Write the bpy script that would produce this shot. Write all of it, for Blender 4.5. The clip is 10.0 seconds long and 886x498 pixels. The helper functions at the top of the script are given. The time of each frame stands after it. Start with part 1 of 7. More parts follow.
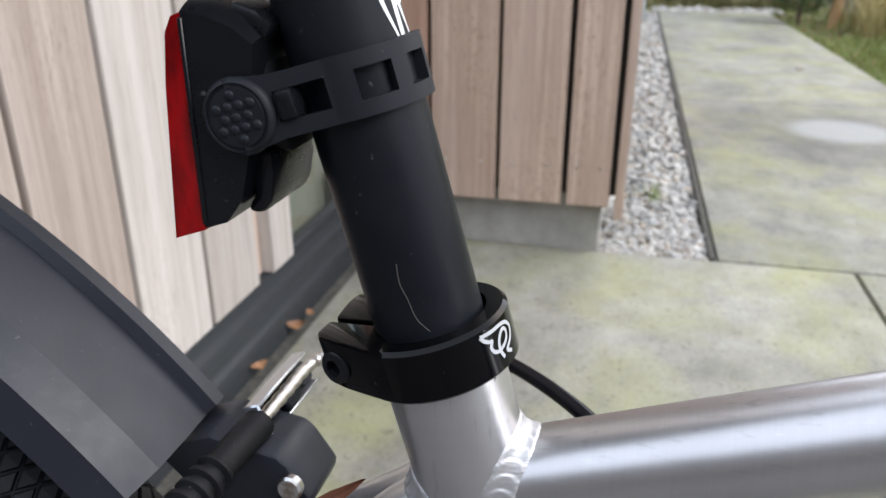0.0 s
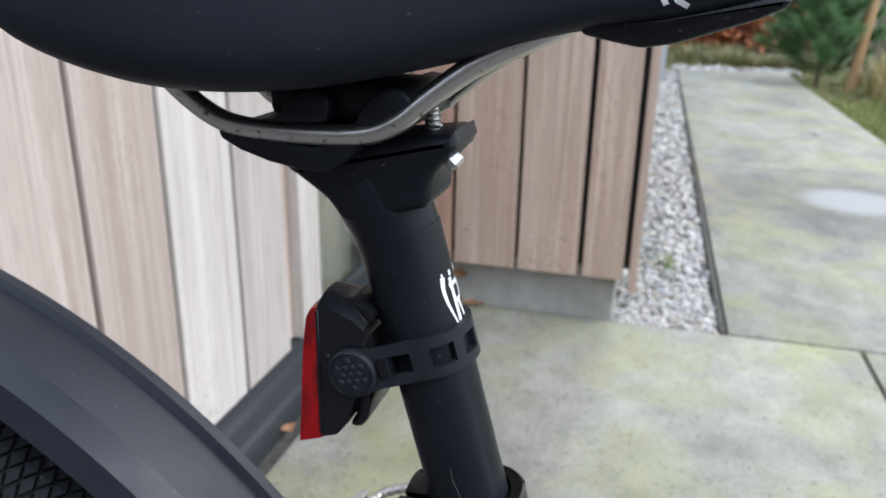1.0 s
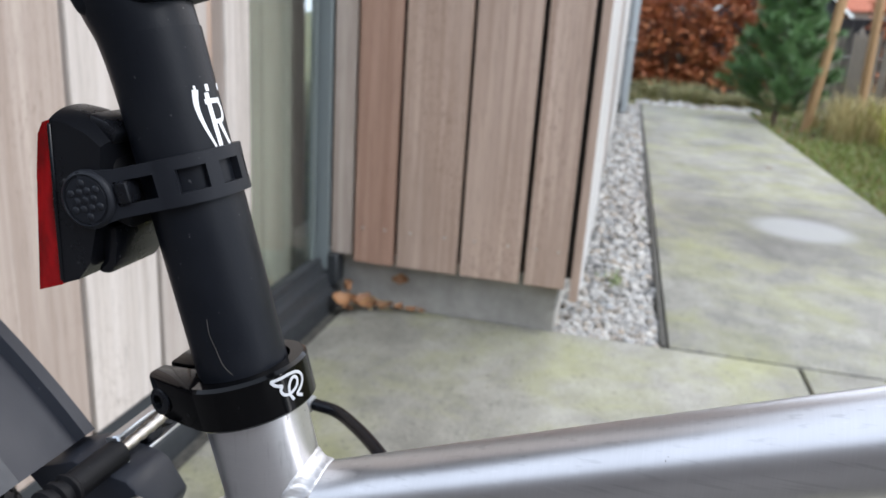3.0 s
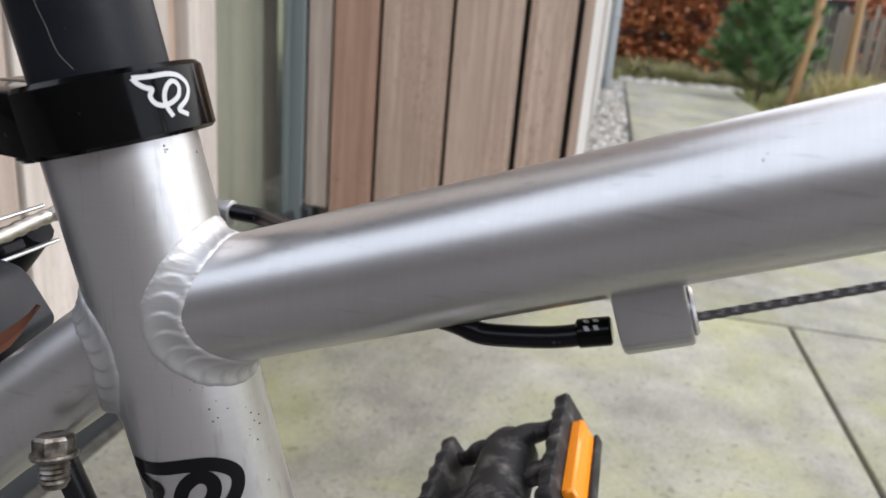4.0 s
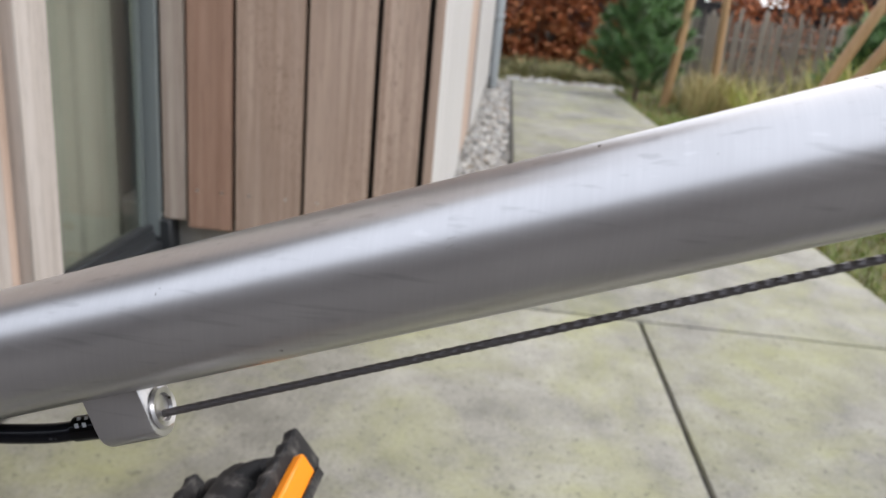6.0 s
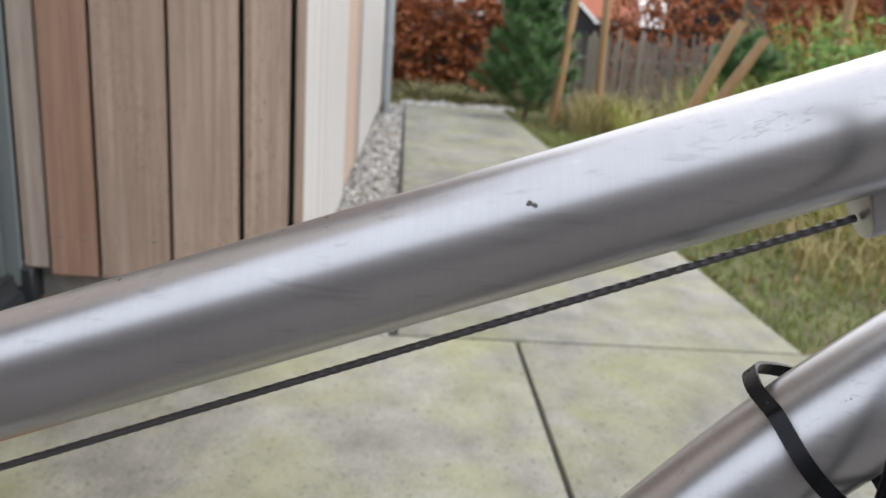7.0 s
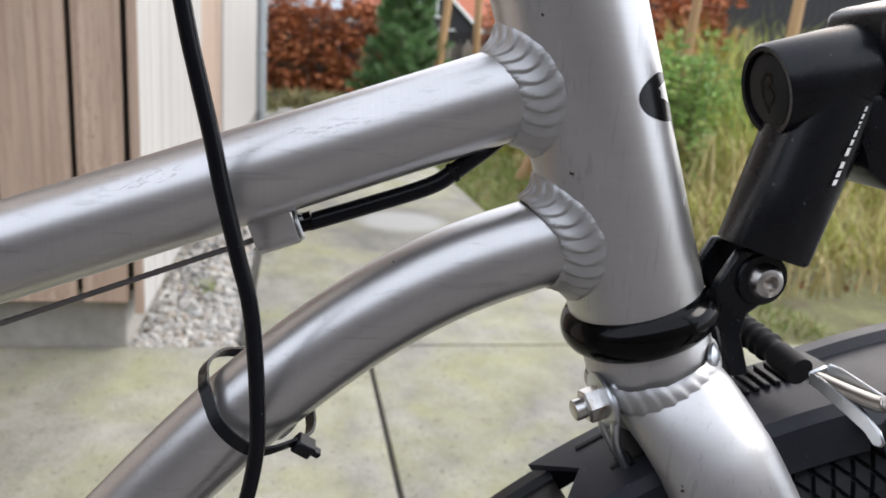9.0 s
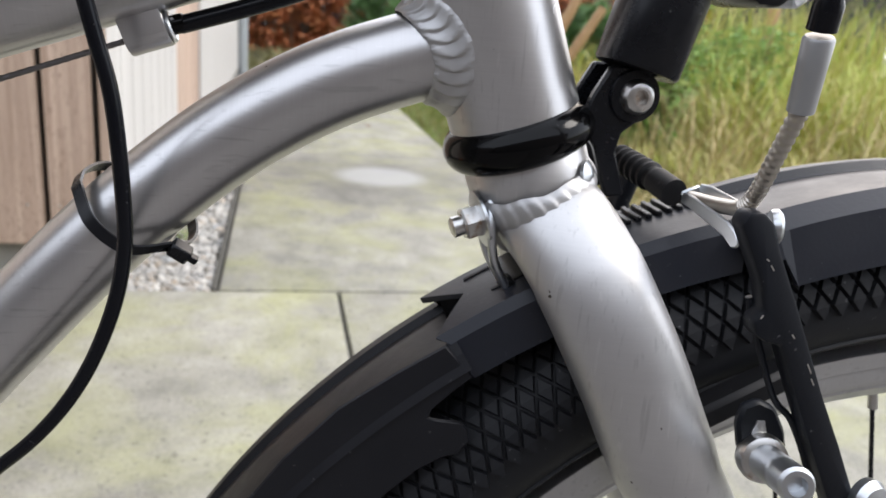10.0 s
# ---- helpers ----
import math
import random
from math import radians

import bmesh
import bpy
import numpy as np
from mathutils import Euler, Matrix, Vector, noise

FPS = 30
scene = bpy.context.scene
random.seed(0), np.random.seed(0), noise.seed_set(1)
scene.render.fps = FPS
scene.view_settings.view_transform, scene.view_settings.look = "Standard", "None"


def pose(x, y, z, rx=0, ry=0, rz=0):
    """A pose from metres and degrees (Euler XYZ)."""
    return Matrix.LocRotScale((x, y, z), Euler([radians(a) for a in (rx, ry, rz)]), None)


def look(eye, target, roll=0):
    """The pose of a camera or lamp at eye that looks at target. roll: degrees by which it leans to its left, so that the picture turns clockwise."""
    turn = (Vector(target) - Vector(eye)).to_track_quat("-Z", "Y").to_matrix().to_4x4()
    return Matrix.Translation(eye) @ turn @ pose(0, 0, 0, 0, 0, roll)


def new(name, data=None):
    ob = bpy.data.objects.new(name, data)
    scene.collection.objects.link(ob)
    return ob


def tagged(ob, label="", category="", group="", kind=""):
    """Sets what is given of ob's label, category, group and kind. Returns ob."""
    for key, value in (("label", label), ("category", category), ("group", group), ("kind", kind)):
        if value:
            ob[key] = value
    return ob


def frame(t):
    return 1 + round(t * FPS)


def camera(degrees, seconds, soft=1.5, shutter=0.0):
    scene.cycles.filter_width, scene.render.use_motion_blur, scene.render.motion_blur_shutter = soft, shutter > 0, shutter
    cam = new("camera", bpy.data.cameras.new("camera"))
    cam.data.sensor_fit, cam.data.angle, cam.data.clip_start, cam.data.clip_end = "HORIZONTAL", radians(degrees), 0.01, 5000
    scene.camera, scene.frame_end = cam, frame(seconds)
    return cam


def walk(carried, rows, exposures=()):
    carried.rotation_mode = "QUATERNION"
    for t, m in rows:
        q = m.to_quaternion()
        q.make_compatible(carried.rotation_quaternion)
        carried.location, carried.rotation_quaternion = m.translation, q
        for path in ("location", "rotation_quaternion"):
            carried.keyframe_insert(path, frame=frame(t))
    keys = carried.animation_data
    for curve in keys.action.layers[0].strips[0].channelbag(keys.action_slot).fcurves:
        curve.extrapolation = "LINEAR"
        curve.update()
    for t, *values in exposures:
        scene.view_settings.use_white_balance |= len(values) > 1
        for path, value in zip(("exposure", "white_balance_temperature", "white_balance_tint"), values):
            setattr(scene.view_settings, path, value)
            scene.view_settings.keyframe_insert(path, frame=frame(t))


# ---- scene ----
cam = camera(60.43, 10.0)
cam.data.dof.use_dof = True
cam.data.dof.focus_distance = 0.205
cam.data.dof.aperture_fstop = 22.0
PATH = [
    (0.0, pose(0.0733, -0.1769, 0.7234, 67.472, -0.008, 14.970)),
    (0.5, pose(0.0766, -0.2063, 0.7841, 69.062, -0.181, 15.895)),
    (1.0, pose(0.0797, -0.2395, 0.8144, 70.601, -1.027, 16.763)),
    (1.5, pose(0.0887, -0.2756, 0.8425, 72.130, -1.742, 17.200)),
    (2.0, pose(0.1154, -0.3168, 0.8667, 73.210, -2.364, 16.964)),
    (2.2, pose(0.1226, -0.3101, 0.8516, 73.293, -2.680, 16.756)),
    (3.3, pose(0.1433, -0.1839, 0.7057, 72.780, -3.908, 14.431)),
    (3.5, pose(0.1425, -0.1768, 0.6842, 72.494, -4.122, 14.192)),
    (4.0, pose(0.1360, -0.1506, 0.6502, 71.835, -4.560, 13.816)),
    (4.5, pose(0.1318, -0.1435, 0.6413, 71.511, -5.005, 12.980)),
    (5.0, pose(0.1450, -0.1419, 0.6538, 71.466, -4.973, 11.648)),
    (5.5, pose(0.1894, -0.1452, 0.6654, 71.755, -5.005, 9.105)),
    (5.7, pose(0.2069, -0.1470, 0.6756, 71.877, -5.105, 8.123)),
    (7.0, pose(0.3119, -0.1665, 0.7243, 74.401, -3.986, -1.018)),
    (7.5, pose(0.3695, -0.1713, 0.7407, 75.419, -3.888, -4.253)),
    (8.0, pose(0.4089, -0.1738, 0.7484, 76.008, -3.767, -6.678)),
    (8.5, pose(0.4229, -0.1929, 0.7588, 75.201, -3.847, -8.945)),
    (9.0, pose(0.4287, -0.2393, 0.7531, 75.446, -4.158, -9.179)),
    (9.5, pose(0.4473, -0.2581, 0.7420, 74.444, -4.472, -9.623)),
    (10.0, pose(0.4662, -0.2643, 0.7070, 73.057, -4.836, -9.998)),
]
walk(cam, PATH, exposures=[(0.0, 1.35, 6450, 11.5), (1.0, 1.44, 6050, 10), (2.0, 1.36, 6050, 8), (3.3, 1.30, 6400, 11.5), (4.5, 1.23, 6800, 12), (5.5, 1.15, 6750, 12.5), (7.0, 1.03, 6750, 12), (8.0, 1.08, 6850, 12), (8.5, 1.20, 6800, 12), (9.0, 1.25, 6750, 12), (10.0, 1.42, 6800, 12)])

# ---- light: a bright overcast sky ----
world = bpy.data.worlds.new("sky")
scene.world = world
world.use_nodes = True
wn = world.node_tree.nodes
wl = world.node_tree.links
sky = wn.new("ShaderNodeTexSky")
sky.sky_type = 'NISHITA'
sky.sun_disc = False
sky.sun_elevation = radians(38)
sky.sun_rotation = radians(35)
sky.dust_density = 4.0
cloud = wn.new("ShaderNodeMix")
cloud.data_type = 'RGBA'
cloud.inputs[0].default_value = 0.72
cloud.inputs[7].default_value = (8.0, 8.8, 10.1, 1)
wl.new(sky.outputs[0], cloud.inputs[6])
wl.new(cloud.outputs[2], wn["Background"].inputs[0])
wn["Background"].inputs[1].default_value = 0.105

sun_data = bpy.data.lights.new("sun", 'SUN')
sun_data.energy = 0.95
sun_data.angle = radians(25)
sun_data.color = (1.0, 0.975, 0.94)
sun = new("sun", sun_data)
sun.matrix_world = look((3.4, -1.0, 3.4), (0, 0, 0))

# ---- materials ----


def material(name, colour, rough=0.5, metal=0.0):
    m = bpy.data.materials.new(name)
    m.use_nodes = True
    b = m.node_tree.nodes["Principled BSDF"]
    b.inputs["Base Color"].default_value = (*colour, 1)
    b.inputs["Roughness"].default_value = rough
    b.inputs["Metallic"].default_value = metal
    return m, m.node_tree.nodes, m.node_tree.links, b


def node(ns, kind, **values):
    n = ns.new(kind)
    for k, v in values.items():
        n.inputs[k.replace("_", " ")].default_value = v
    return n


def coords(ns, ls, scale=(1, 1, 1), kind="Object"):
    c = ns.new("ShaderNodeTexCoord")
    m = ns.new("ShaderNodeMapping")
    m.inputs["Scale"].default_value = scale
    ls.new(c.outputs[kind], m.inputs["Vector"])
    return m.outputs["Vector"]


def ramp(ns, ls, source, stops):
    r = ns.new("ShaderNodeValToRGB")
    e = r.color_ramp.elements
    while len(e) < len(stops):
        e.new(0.5)
    for k, (p, c) in enumerate(stops):
        e[k].position = p
        e[k].color = (*c, 1) if len(c) == 3 else c
    ls.new(source, r.inputs[0])
    return r.outputs[0]


def grey(v):
    return (v, v, v)


def mix(ns, ls, a, b, factor, mode='MIX'):
    m = ns.new("ShaderNodeMix")
    m.data_type = 'RGBA'
    m.blend_type = mode
    for s, v in ((0, factor), (6, a), (7, b)):
        if isinstance(v, (int, float)):
            m.inputs[s].default_value = v
        elif isinstance(v, tuple):
            m.inputs[s].default_value = (*v, 1)
        else:
            ls.new(v, m.inputs[s])
    return m.outputs[2]


def bump(ns, ls, b, height, strength=0.3, distance=0.001):
    n = ns.new("ShaderNodeBump")
    n.inputs["Strength"].default_value = strength
    n.inputs["Distance"].default_value = distance
    ls.new(height, n.inputs["Height"])
    ls.new(n.outputs[0], b.inputs["Normal"])


def noise_of(ns, ls, vec, scale, detail=4.0, rough=0.55, distortion=0.0):
    n = node(ns, "ShaderNodeTexNoise", Scale=scale, Detail=detail, Roughness=rough, Distortion=distortion)
    ls.new(vec, n.inputs["Vector"])
    return n.outputs[0]


def brushed_metal(name, colour, rough, along, fine=1800.0):
    """Brushed aluminium: scratches run across the axis 'along' (0 x, 2 z)."""
    m, ns, ls, b = material(name, colour, rough, 0.90)
    sc = [60.0, 60.0, 60.0]
    sc[along] = fine
    v = coords(ns, ls, tuple(sc))
    brush = noise_of(ns, ls, v, 1.0, 1.0)
    v2 = coords(ns, ls)
    smear = noise_of(ns, ls, v2, 28.0, 5.0, 0.6)
    specks = noise_of(ns, ls, v2, 210.0, 2.0, 0.5)
    speck = ramp(ns, ls, specks, [(0.0, grey(1)), (0.758, grey(1)), (0.78, (0.16, 0.14, 0.12)), (1.0, (0.12, 0.1, 0.09))])
    base = ramp(ns, ls, smear, [(0.3, tuple(c * 0.9 for c in colour)), (0.7, colour)])
    sb = [14.0, 14.0, 14.0]
    sb[along] = 420.0
    lines = noise_of(ns, ls, coords(ns, ls, tuple(sb)), 1.0, 3.0, 0.7)
    base = mix(ns, ls, base, ramp(ns, ls, lines, [(0.3, grey(0.985)), (0.7, grey(1.0))]), 1.0, 'MULTIPLY')
    sh = [520.0, 520.0, 520.0]
    sh[along] = 34.0
    hair = noise_of(ns, ls, coords(ns, ls, tuple(sh)), 1.0, 2.0, 0.5)
    base = mix(ns, ls, base, ramp(ns, ls, hair, [(0.28, grey(0.86)), (0.40, grey(1.0)), (0.66, grey(1.0)), (0.74, grey(1.08))]), 1.0, 'MULTIPLY')
    base = mix(ns, ls, base, ramp(ns, ls, brush, [(0.3, grey(0.965)), (0.7, grey(1.0))]), 1.0, 'MULTIPLY')
    ls.new(mix(ns, ls, base, speck, 1.0, 'MULTIPLY'), b.inputs["Base Color"])
    rr = ramp(ns, ls, brush, [(0.3, grey(rough - 0.006)), (0.7, grey(rough + 0.006))])
    ls.new(rr, b.inputs["Roughness"])
    sl = [190.0, 190.0, 190.0]
    sl[along] = 9.0
    wave = noise_of(ns, ls, coords(ns, ls, tuple(sl)), 1.0, 3.0, 0.6)
    grit = noise_of(ns, ls, v2, 900.0, 2.0, 0.5)
    bump(ns, ls, b, mix(ns, ls, wave, grit, 0.35), 0.10, 0.00012)
    return m


alloy_x = brushed_metal("brushed_aluminium_tube", (0.565, 0.556, 0.556), 0.31, 0)
alloy_z = brushed_metal("brushed_aluminium_upright", (0.605, 0.597, 0.600), 0.33, 2)
alloy_satin = brushed_metal("satin_aluminium_fork", (0.60, 0.592, 0.590), 0.42, 2)
weld_metal, ns, ls, b = material("weld_bead_aluminium", (0.50, 0.495, 0.495), 0.54, 0.85)
bump(ns, ls, b, noise_of(ns, ls, coords(ns, ls), 260.0), 0.15, 0.0005)


def dusty_black(name, colour, rough, dust=0.5, grain=600.0, grain_depth=0.0002, gloss=0.22):
    m, ns, ls, b = material(name, colour, rough)
    v = coords(ns, ls)
    n1 = noise_of(ns, ls, v, 45.0, 6.0, 0.65)
    n2 = noise_of(ns, ls, v, 420.0, 2.0, 0.5)
    film = ramp(ns, ls, n1, [(0.35, colour), (0.8, tuple(c + 0.003 * dust for c in colour))])
    speck = ramp(ns, ls, n2, [(0.715, grey(0)), (0.78, grey(0.06 * dust))])
    b.inputs["Specular IOR Level"].default_value = gloss
    ls.new(mix(ns, ls, film, speck, 1.0, 'ADD'), b.inputs["Base Color"])
    ls.new(ramp(ns, ls, n1, [(0.3, grey(rough - 0.06)), (0.7, grey(rough + 0.08))]), b.inputs["Roughness"])
    bump(ns, ls, b, noise_of(ns, ls, v, grain, 2.0), 0.25, grain_depth)
    return m


black_anodised = dusty_black("matt_black_anodised", (0.0050, 0.0062, 0.0092), 0.42, 1.1, 600.0, 0.0002, 0.20)
black_gloss = dusty_black("gloss_black_paint", (0.0012, 0.0012, 0.0015), 0.10, 0.3, 200.0, 0.0001, 0.17)
black_plastic = dusty_black("black_plastic", (0.0050, 0.0055, 0.0074), 0.27, 0.9, 600.0, 0.0001, 0.26)
fender_plastic = dusty_black("fender_plastic", (0.0145, 0.0168, 0.0235), 0.42, 0.8, 600.0, 0.0002, 0.33)
fender_front = dusty_black("front_fender_plastic", (0.0115, 0.0132, 0.0190), 0.40, 0.9, 600.0, 0.0002, 0.33)
fender_side = dusty_black("fender_side_plastic", (0.0075, 0.0078, 0.0100), 0.42, 0.9)
black_rubber = dusty_black("black_rubber", (0.0045, 0.0045, 0.0055), 0.55, 0.8)
strap_rubber = dusty_black("strap_rubber", (0.0105, 0.0118, 0.0155), 0.5, 0.8)
tyre_rubber = dusty_black("tyre_rubber", (0.0095, 0.0100, 0.0118), 0.55, 1.6)
saddle_vinyl = dusty_black("saddle_vinyl", (0.0092, 0.0115, 0.0175), 0.58, 0.5, 1500.0, 0.0003, 0.21)
pedal_dusty = dusty_black("dusty_pedal_plastic", (0.020, 0.019, 0.019), 0.6, 2.0)
ns, ls = pedal_dusty.node_tree.nodes, pedal_dusty.node_tree.links
pale = noise_of(ns, ls, coords(ns, ls), 95.0, 5.0, 0.62)
ls.new(ramp(ns, ls, pale, [(0.50, (0.013, 0.0125, 0.013)), (0.64, (0.06, 0.056, 0.053)), (0.76, (0.15, 0.14, 0.13))]), ns["Principled BSDF"].inputs["Base Color"])
cable_black = dusty_black("cable_housing_black", (0.0026, 0.0031, 0.0050), 0.22, 0.4)

steel, ns, ls, b = material("steel_hardware", (0.58, 0.57, 0.55), 0.28, 1.0)
rust = ramp(ns, ls, noise_of(ns, ls, coords(ns, ls), 190.0, 5.0), [(0.55, (0.58, 0.57, 0.55)), (0.72, (0.30, 0.2, 0.13))])
ls.new(rust, b.inputs["Base Color"])
zinc, ns, ls, b = material("zinc_plate", (0.58, 0.60, 0.62), 0.34, 1.0)
bump(ns, ls, b, noise_of(ns, ls, coords(ns, ls), 300.0), 0.2, 0.0004)
rail_steel, ns, ls, b = material("saddle_rail_steel", (0.52, 0.50, 0.47), 0.30, 1.0)
spot = ramp(ns, ls, noise_of(ns, ls, coords(ns, ls), 320.0, 4.0), [(0.60, (0.52, 0.50, 0.47)), (0.7, (0.18, 0.10, 0.06))])
ls.new(spot, b.inputs["Base Color"])
cable_steel, ns, ls, b = material("cable_steel", (0.16, 0.15, 0.15), 0.45, 0.8)
scuff_dark, ns, ls, b = material("scuffed_oxide", (0.45, 0.44, 0.43), 0.5, 1.0)
scratch_pale, ns, ls, b = material("pale_scratch", (0.16, 0.145, 0.13), 0.6)
wire_gold, ns, ls, b = material("noodle_steel", (0.47, 0.435, 0.39), 0.34, 1.0)
rim_metal = brushed_metal("rim_aluminium", (0.55, 0.55, 0.55), 0.30, 1)
red_lens, ns, ls, b = material("red_lens", (0.6, 0.006, 0.008), 0.16)
b.inputs["Transmission Weight"].default_value = 0.25
b.inputs["Specular IOR Level"].default_value = 0.3
grid_red = ramp(ns, ls, noise_of(ns, ls, coords(ns, ls, (160, 60, 60)), 1.0, 2.0), [(0.35, (0.12, 0.0004, 0.0008)), (0.65, (0.38, 0.0012, 0.003))])
ls.new(grid_red, b.inputs["Base Color"])
orange_reflector, ns, ls, b = material("orange_reflector", (0.85, 0.26, 0.01), 0.25)
clear_plastic, ns, ls, b = material("clear_plastic", (0.8, 0.82, 0.84), 0.08)
b.inputs["Transmission Weight"].default_value = 0.6
white_print, ns, ls, b = material("white_print", (0.78, 0.78, 0.78), 0.4)
grey_print, ns, ls, b = material("grey_print", (0.45, 0.46, 0.47), 0.35)
black_print, ns, ls, b = material("black_print", (0.0035, 0.0035, 0.004), 0.22)
b.inputs["Specular IOR Level"].default_value = 0.2
grit_brown, ns, ls, b = material("grit_brown", (0.085, 0.062, 0.045), 0.8)
dirty_steel, ns, ls, b = material("dirty_steel", (0.30, 0.28, 0.255), 0.42, 0.9)
grime = ramp(ns, ls, noise_of(ns, ls, coords(ns, ls), 260.0, 5.0), [(0.40, (0.27, 0.25, 0.225)), (0.62, (0.07, 0.058, 0.046))])
ls.new(grime, b.inputs["Base Color"])
bump(ns, ls, b, noise_of(ns, ls, coords(ns, ls), 420.0), 0.4, 0.0005)
ferrule_grey, ns, ls, b = material("ferrule_grey", (0.36, 0.365, 0.37), 0.4, 0.6)


def wood(name, pale, dark, line, rough=0.62):
    m, ns, ls, b = material(name, pale, rough)
    info = ns.new("ShaderNodeObjectInfo")
    c = ns.new("ShaderNodeTexCoord")
    shift = ns.new("ShaderNodeVectorMath")
    shift.operation = 'MULTIPLY_ADD'
    shift.inputs[1].default_value = (9.0, 7.0, 13.0)
    ls.new(info.outputs["Random"], shift.inputs[0])
    ls.new(c.outputs["Object"], shift.inputs[2])
    mp = ns.new("ShaderNodeMapping")
    mp.inputs["Scale"].default_value = (70, 70, 1.6)
    ls.new(shift.outputs[0], mp.inputs["Vector"])
    grain = noise_of(ns, ls, mp.outputs[0], 1.0, 6.0, 0.6, 0.6)
    mp2 = ns.new("ShaderNodeMapping")
    mp2.inputs["Scale"].default_value = (14, 14, 0.5)
    ls.new(shift.outputs[0], mp2.inputs["Vector"])
    broad = noise_of(ns, ls, mp2.outputs[0], 1.0, 3.0, 0.5, 1.4)
    mp3 = ns.new("ShaderNodeMapping")
    mp3.inputs["Scale"].default_value = (420, 420, 16)
    ls.new(shift.outputs[0], mp3.inputs["Vector"])
    pores = noise_of(ns, ls, mp3.outputs[0], 1.0, 2.0, 0.5)
    col = ramp(ns, ls, broad, [(0.3, dark), (0.7, pale)])
    g = ramp(ns, ls, grain, [(0.32, line), (0.62, grey(1.0))])
    col = mix(ns, ls, col, g, 0.55, 'MULTIPLY')
    p = ramp(ns, ls, pores, [(0.28, grey(0.45)), (0.42, grey(1.0))])
    col = mix(ns, ls, col, p, 0.5, 'MULTIPLY')
    mp4 = ns.new("ShaderNodeMapping")
    mp4.inputs["Scale"].default_value = (3.2, 3.2, 1.1)
    ls.new(shift.outputs[0], mp4.inputs["Vector"])
    patch = noise_of(ns, ls, mp4.outputs[0], 1.0, 4.0, 0.6)
    mp5 = ns.new("ShaderNodeMapping")
    mp5.inputs["Scale"].default_value = (330, 330, 70)
    ls.new(shift.outputs[0], mp5.inputs["Vector"])
    fleck = noise_of(ns, ls, mp5.outputs[0], 1.0, 3.0, 0.6)
    spots = mix(ns, ls, grey(1.0), ramp(ns, ls, fleck, [(0.56, grey(1.0)), (0.66, (0.42, 0.37, 0.33))]), ramp(ns, ls, patch, [(0.50, grey(0.0)), (0.68, grey(0.85))]))
    col = mix(ns, ls, col, spots, 1.0, 'MULTIPLY')
    col = mix(ns, ls, col, ramp(ns, ls, patch, [(0.28, grey(0.86)), (0.72, grey(1.10))]), 1.0, 'MULTIPLY')
    tone = ramp(ns, ls, info.outputs["Random"], [(0.0, (0.86, 0.83, 0.81)), (1.0, (1.07, 1.06, 1.05))])
    ls.new(mix(ns, ls, col, tone, 1.0, 'MULTIPLY'), b.inputs["Base Color"])
    bump(ns, ls, b, grain, 0.45, 0.0015)
    return m


wood_brown = wood("weathered_brown_cladding", (0.555, 0.435, 0.362), (0.425, 0.315, 0.252), (0.52, 0.44, 0.38))
wood_red = wood("reddish_cladding", (0.45, 0.295, 0.225), (0.335, 0.212, 0.156), (0.55, 0.42, 0.36))
wood_pale = wood("silver_weathered_cladding", (0.60, 0.562, 0.530), (0.45, 0.408, 0.375), (0.62, 0.57, 0.52))
wood_tan = wood("tan_weathered_cladding", (0.53, 0.468, 0.422), (0.41, 0.345, 0.300), (0.58, 0.51, 0.46))
wood_stake = wood("pine_stake", (0.50, 0.33, 0.17), (0.40, 0.25, 0.12), (0.7, 0.6, 0.5))
wood_grey = wood("grey_paling", (0.36, 0.32, 0.27), (0.25, 0.22, 0.18), (0.6, 0.55, 0.5))

# invented dark ground out of view, there to darken the tubes' lower reflections
unseen_dark_paving, ns, ls, b = material("unseen_reflected_ground", (0.10, 0.09, 0.082), 0.8)
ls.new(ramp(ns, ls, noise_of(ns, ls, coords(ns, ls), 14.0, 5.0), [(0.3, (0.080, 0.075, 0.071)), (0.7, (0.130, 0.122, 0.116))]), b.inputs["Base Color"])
# for invented walls out of view; tone set by what the tubes reflect
unseen_wood_dark = wood("unseen_dark_facade", (0.190, 0.177, 0.170), (0.133, 0.124, 0.119), (0.7, 0.68, 0.66))

concrete, ns, ls, b = material("mossy_concrete", (0.42, 0.42, 0.38), 0.78)
v = coords(ns, ls, kind="Object")
n_big = noise_of(ns, ls, v, 1.7, 5.0, 0.6)
n_mid = noise_of(ns, ls, v, 9.0, 6.0, 0.62)
n_fine = noise_of(ns, ls, v, 140.0, 4.0, 0.7)
n_pit = noise_of(ns, ls, v, 75.0, 3.0, 0.6, 0.8)
n_moss = noise_of(ns, ls, v, 3.3, 6.0, 0.65, 0.4)
col = ramp(ns, ls, n_big, [(0.32, (0.228, 0.221, 0.188)), (0.68, (0.342, 0.333, 0.286))])
col = mix(ns, ls, col, ramp(ns, ls, n_mid, [(0.3, grey(0.68)), (0.65, grey(1.08))]), 1.0, 'MULTIPLY')
col = mix(ns, ls, col, ramp(ns, ls, n_fine, [(0.3, grey(0.70)), (0.7, grey(1.16))]), 1.0, 'MULTIPLY')
n_stain = noise_of(ns, ls, coords(ns, ls, (1.0, 0.35, 1.0)), 4.2, 8.0, 0.7, 0.3)
col = mix(ns, ls, col, ramp(ns, ls, n_stain, [(0.32, grey(0.70)), (0.50, grey(0.98)), (0.70, grey(1.12))]), 1.0, 'MULTIPLY')
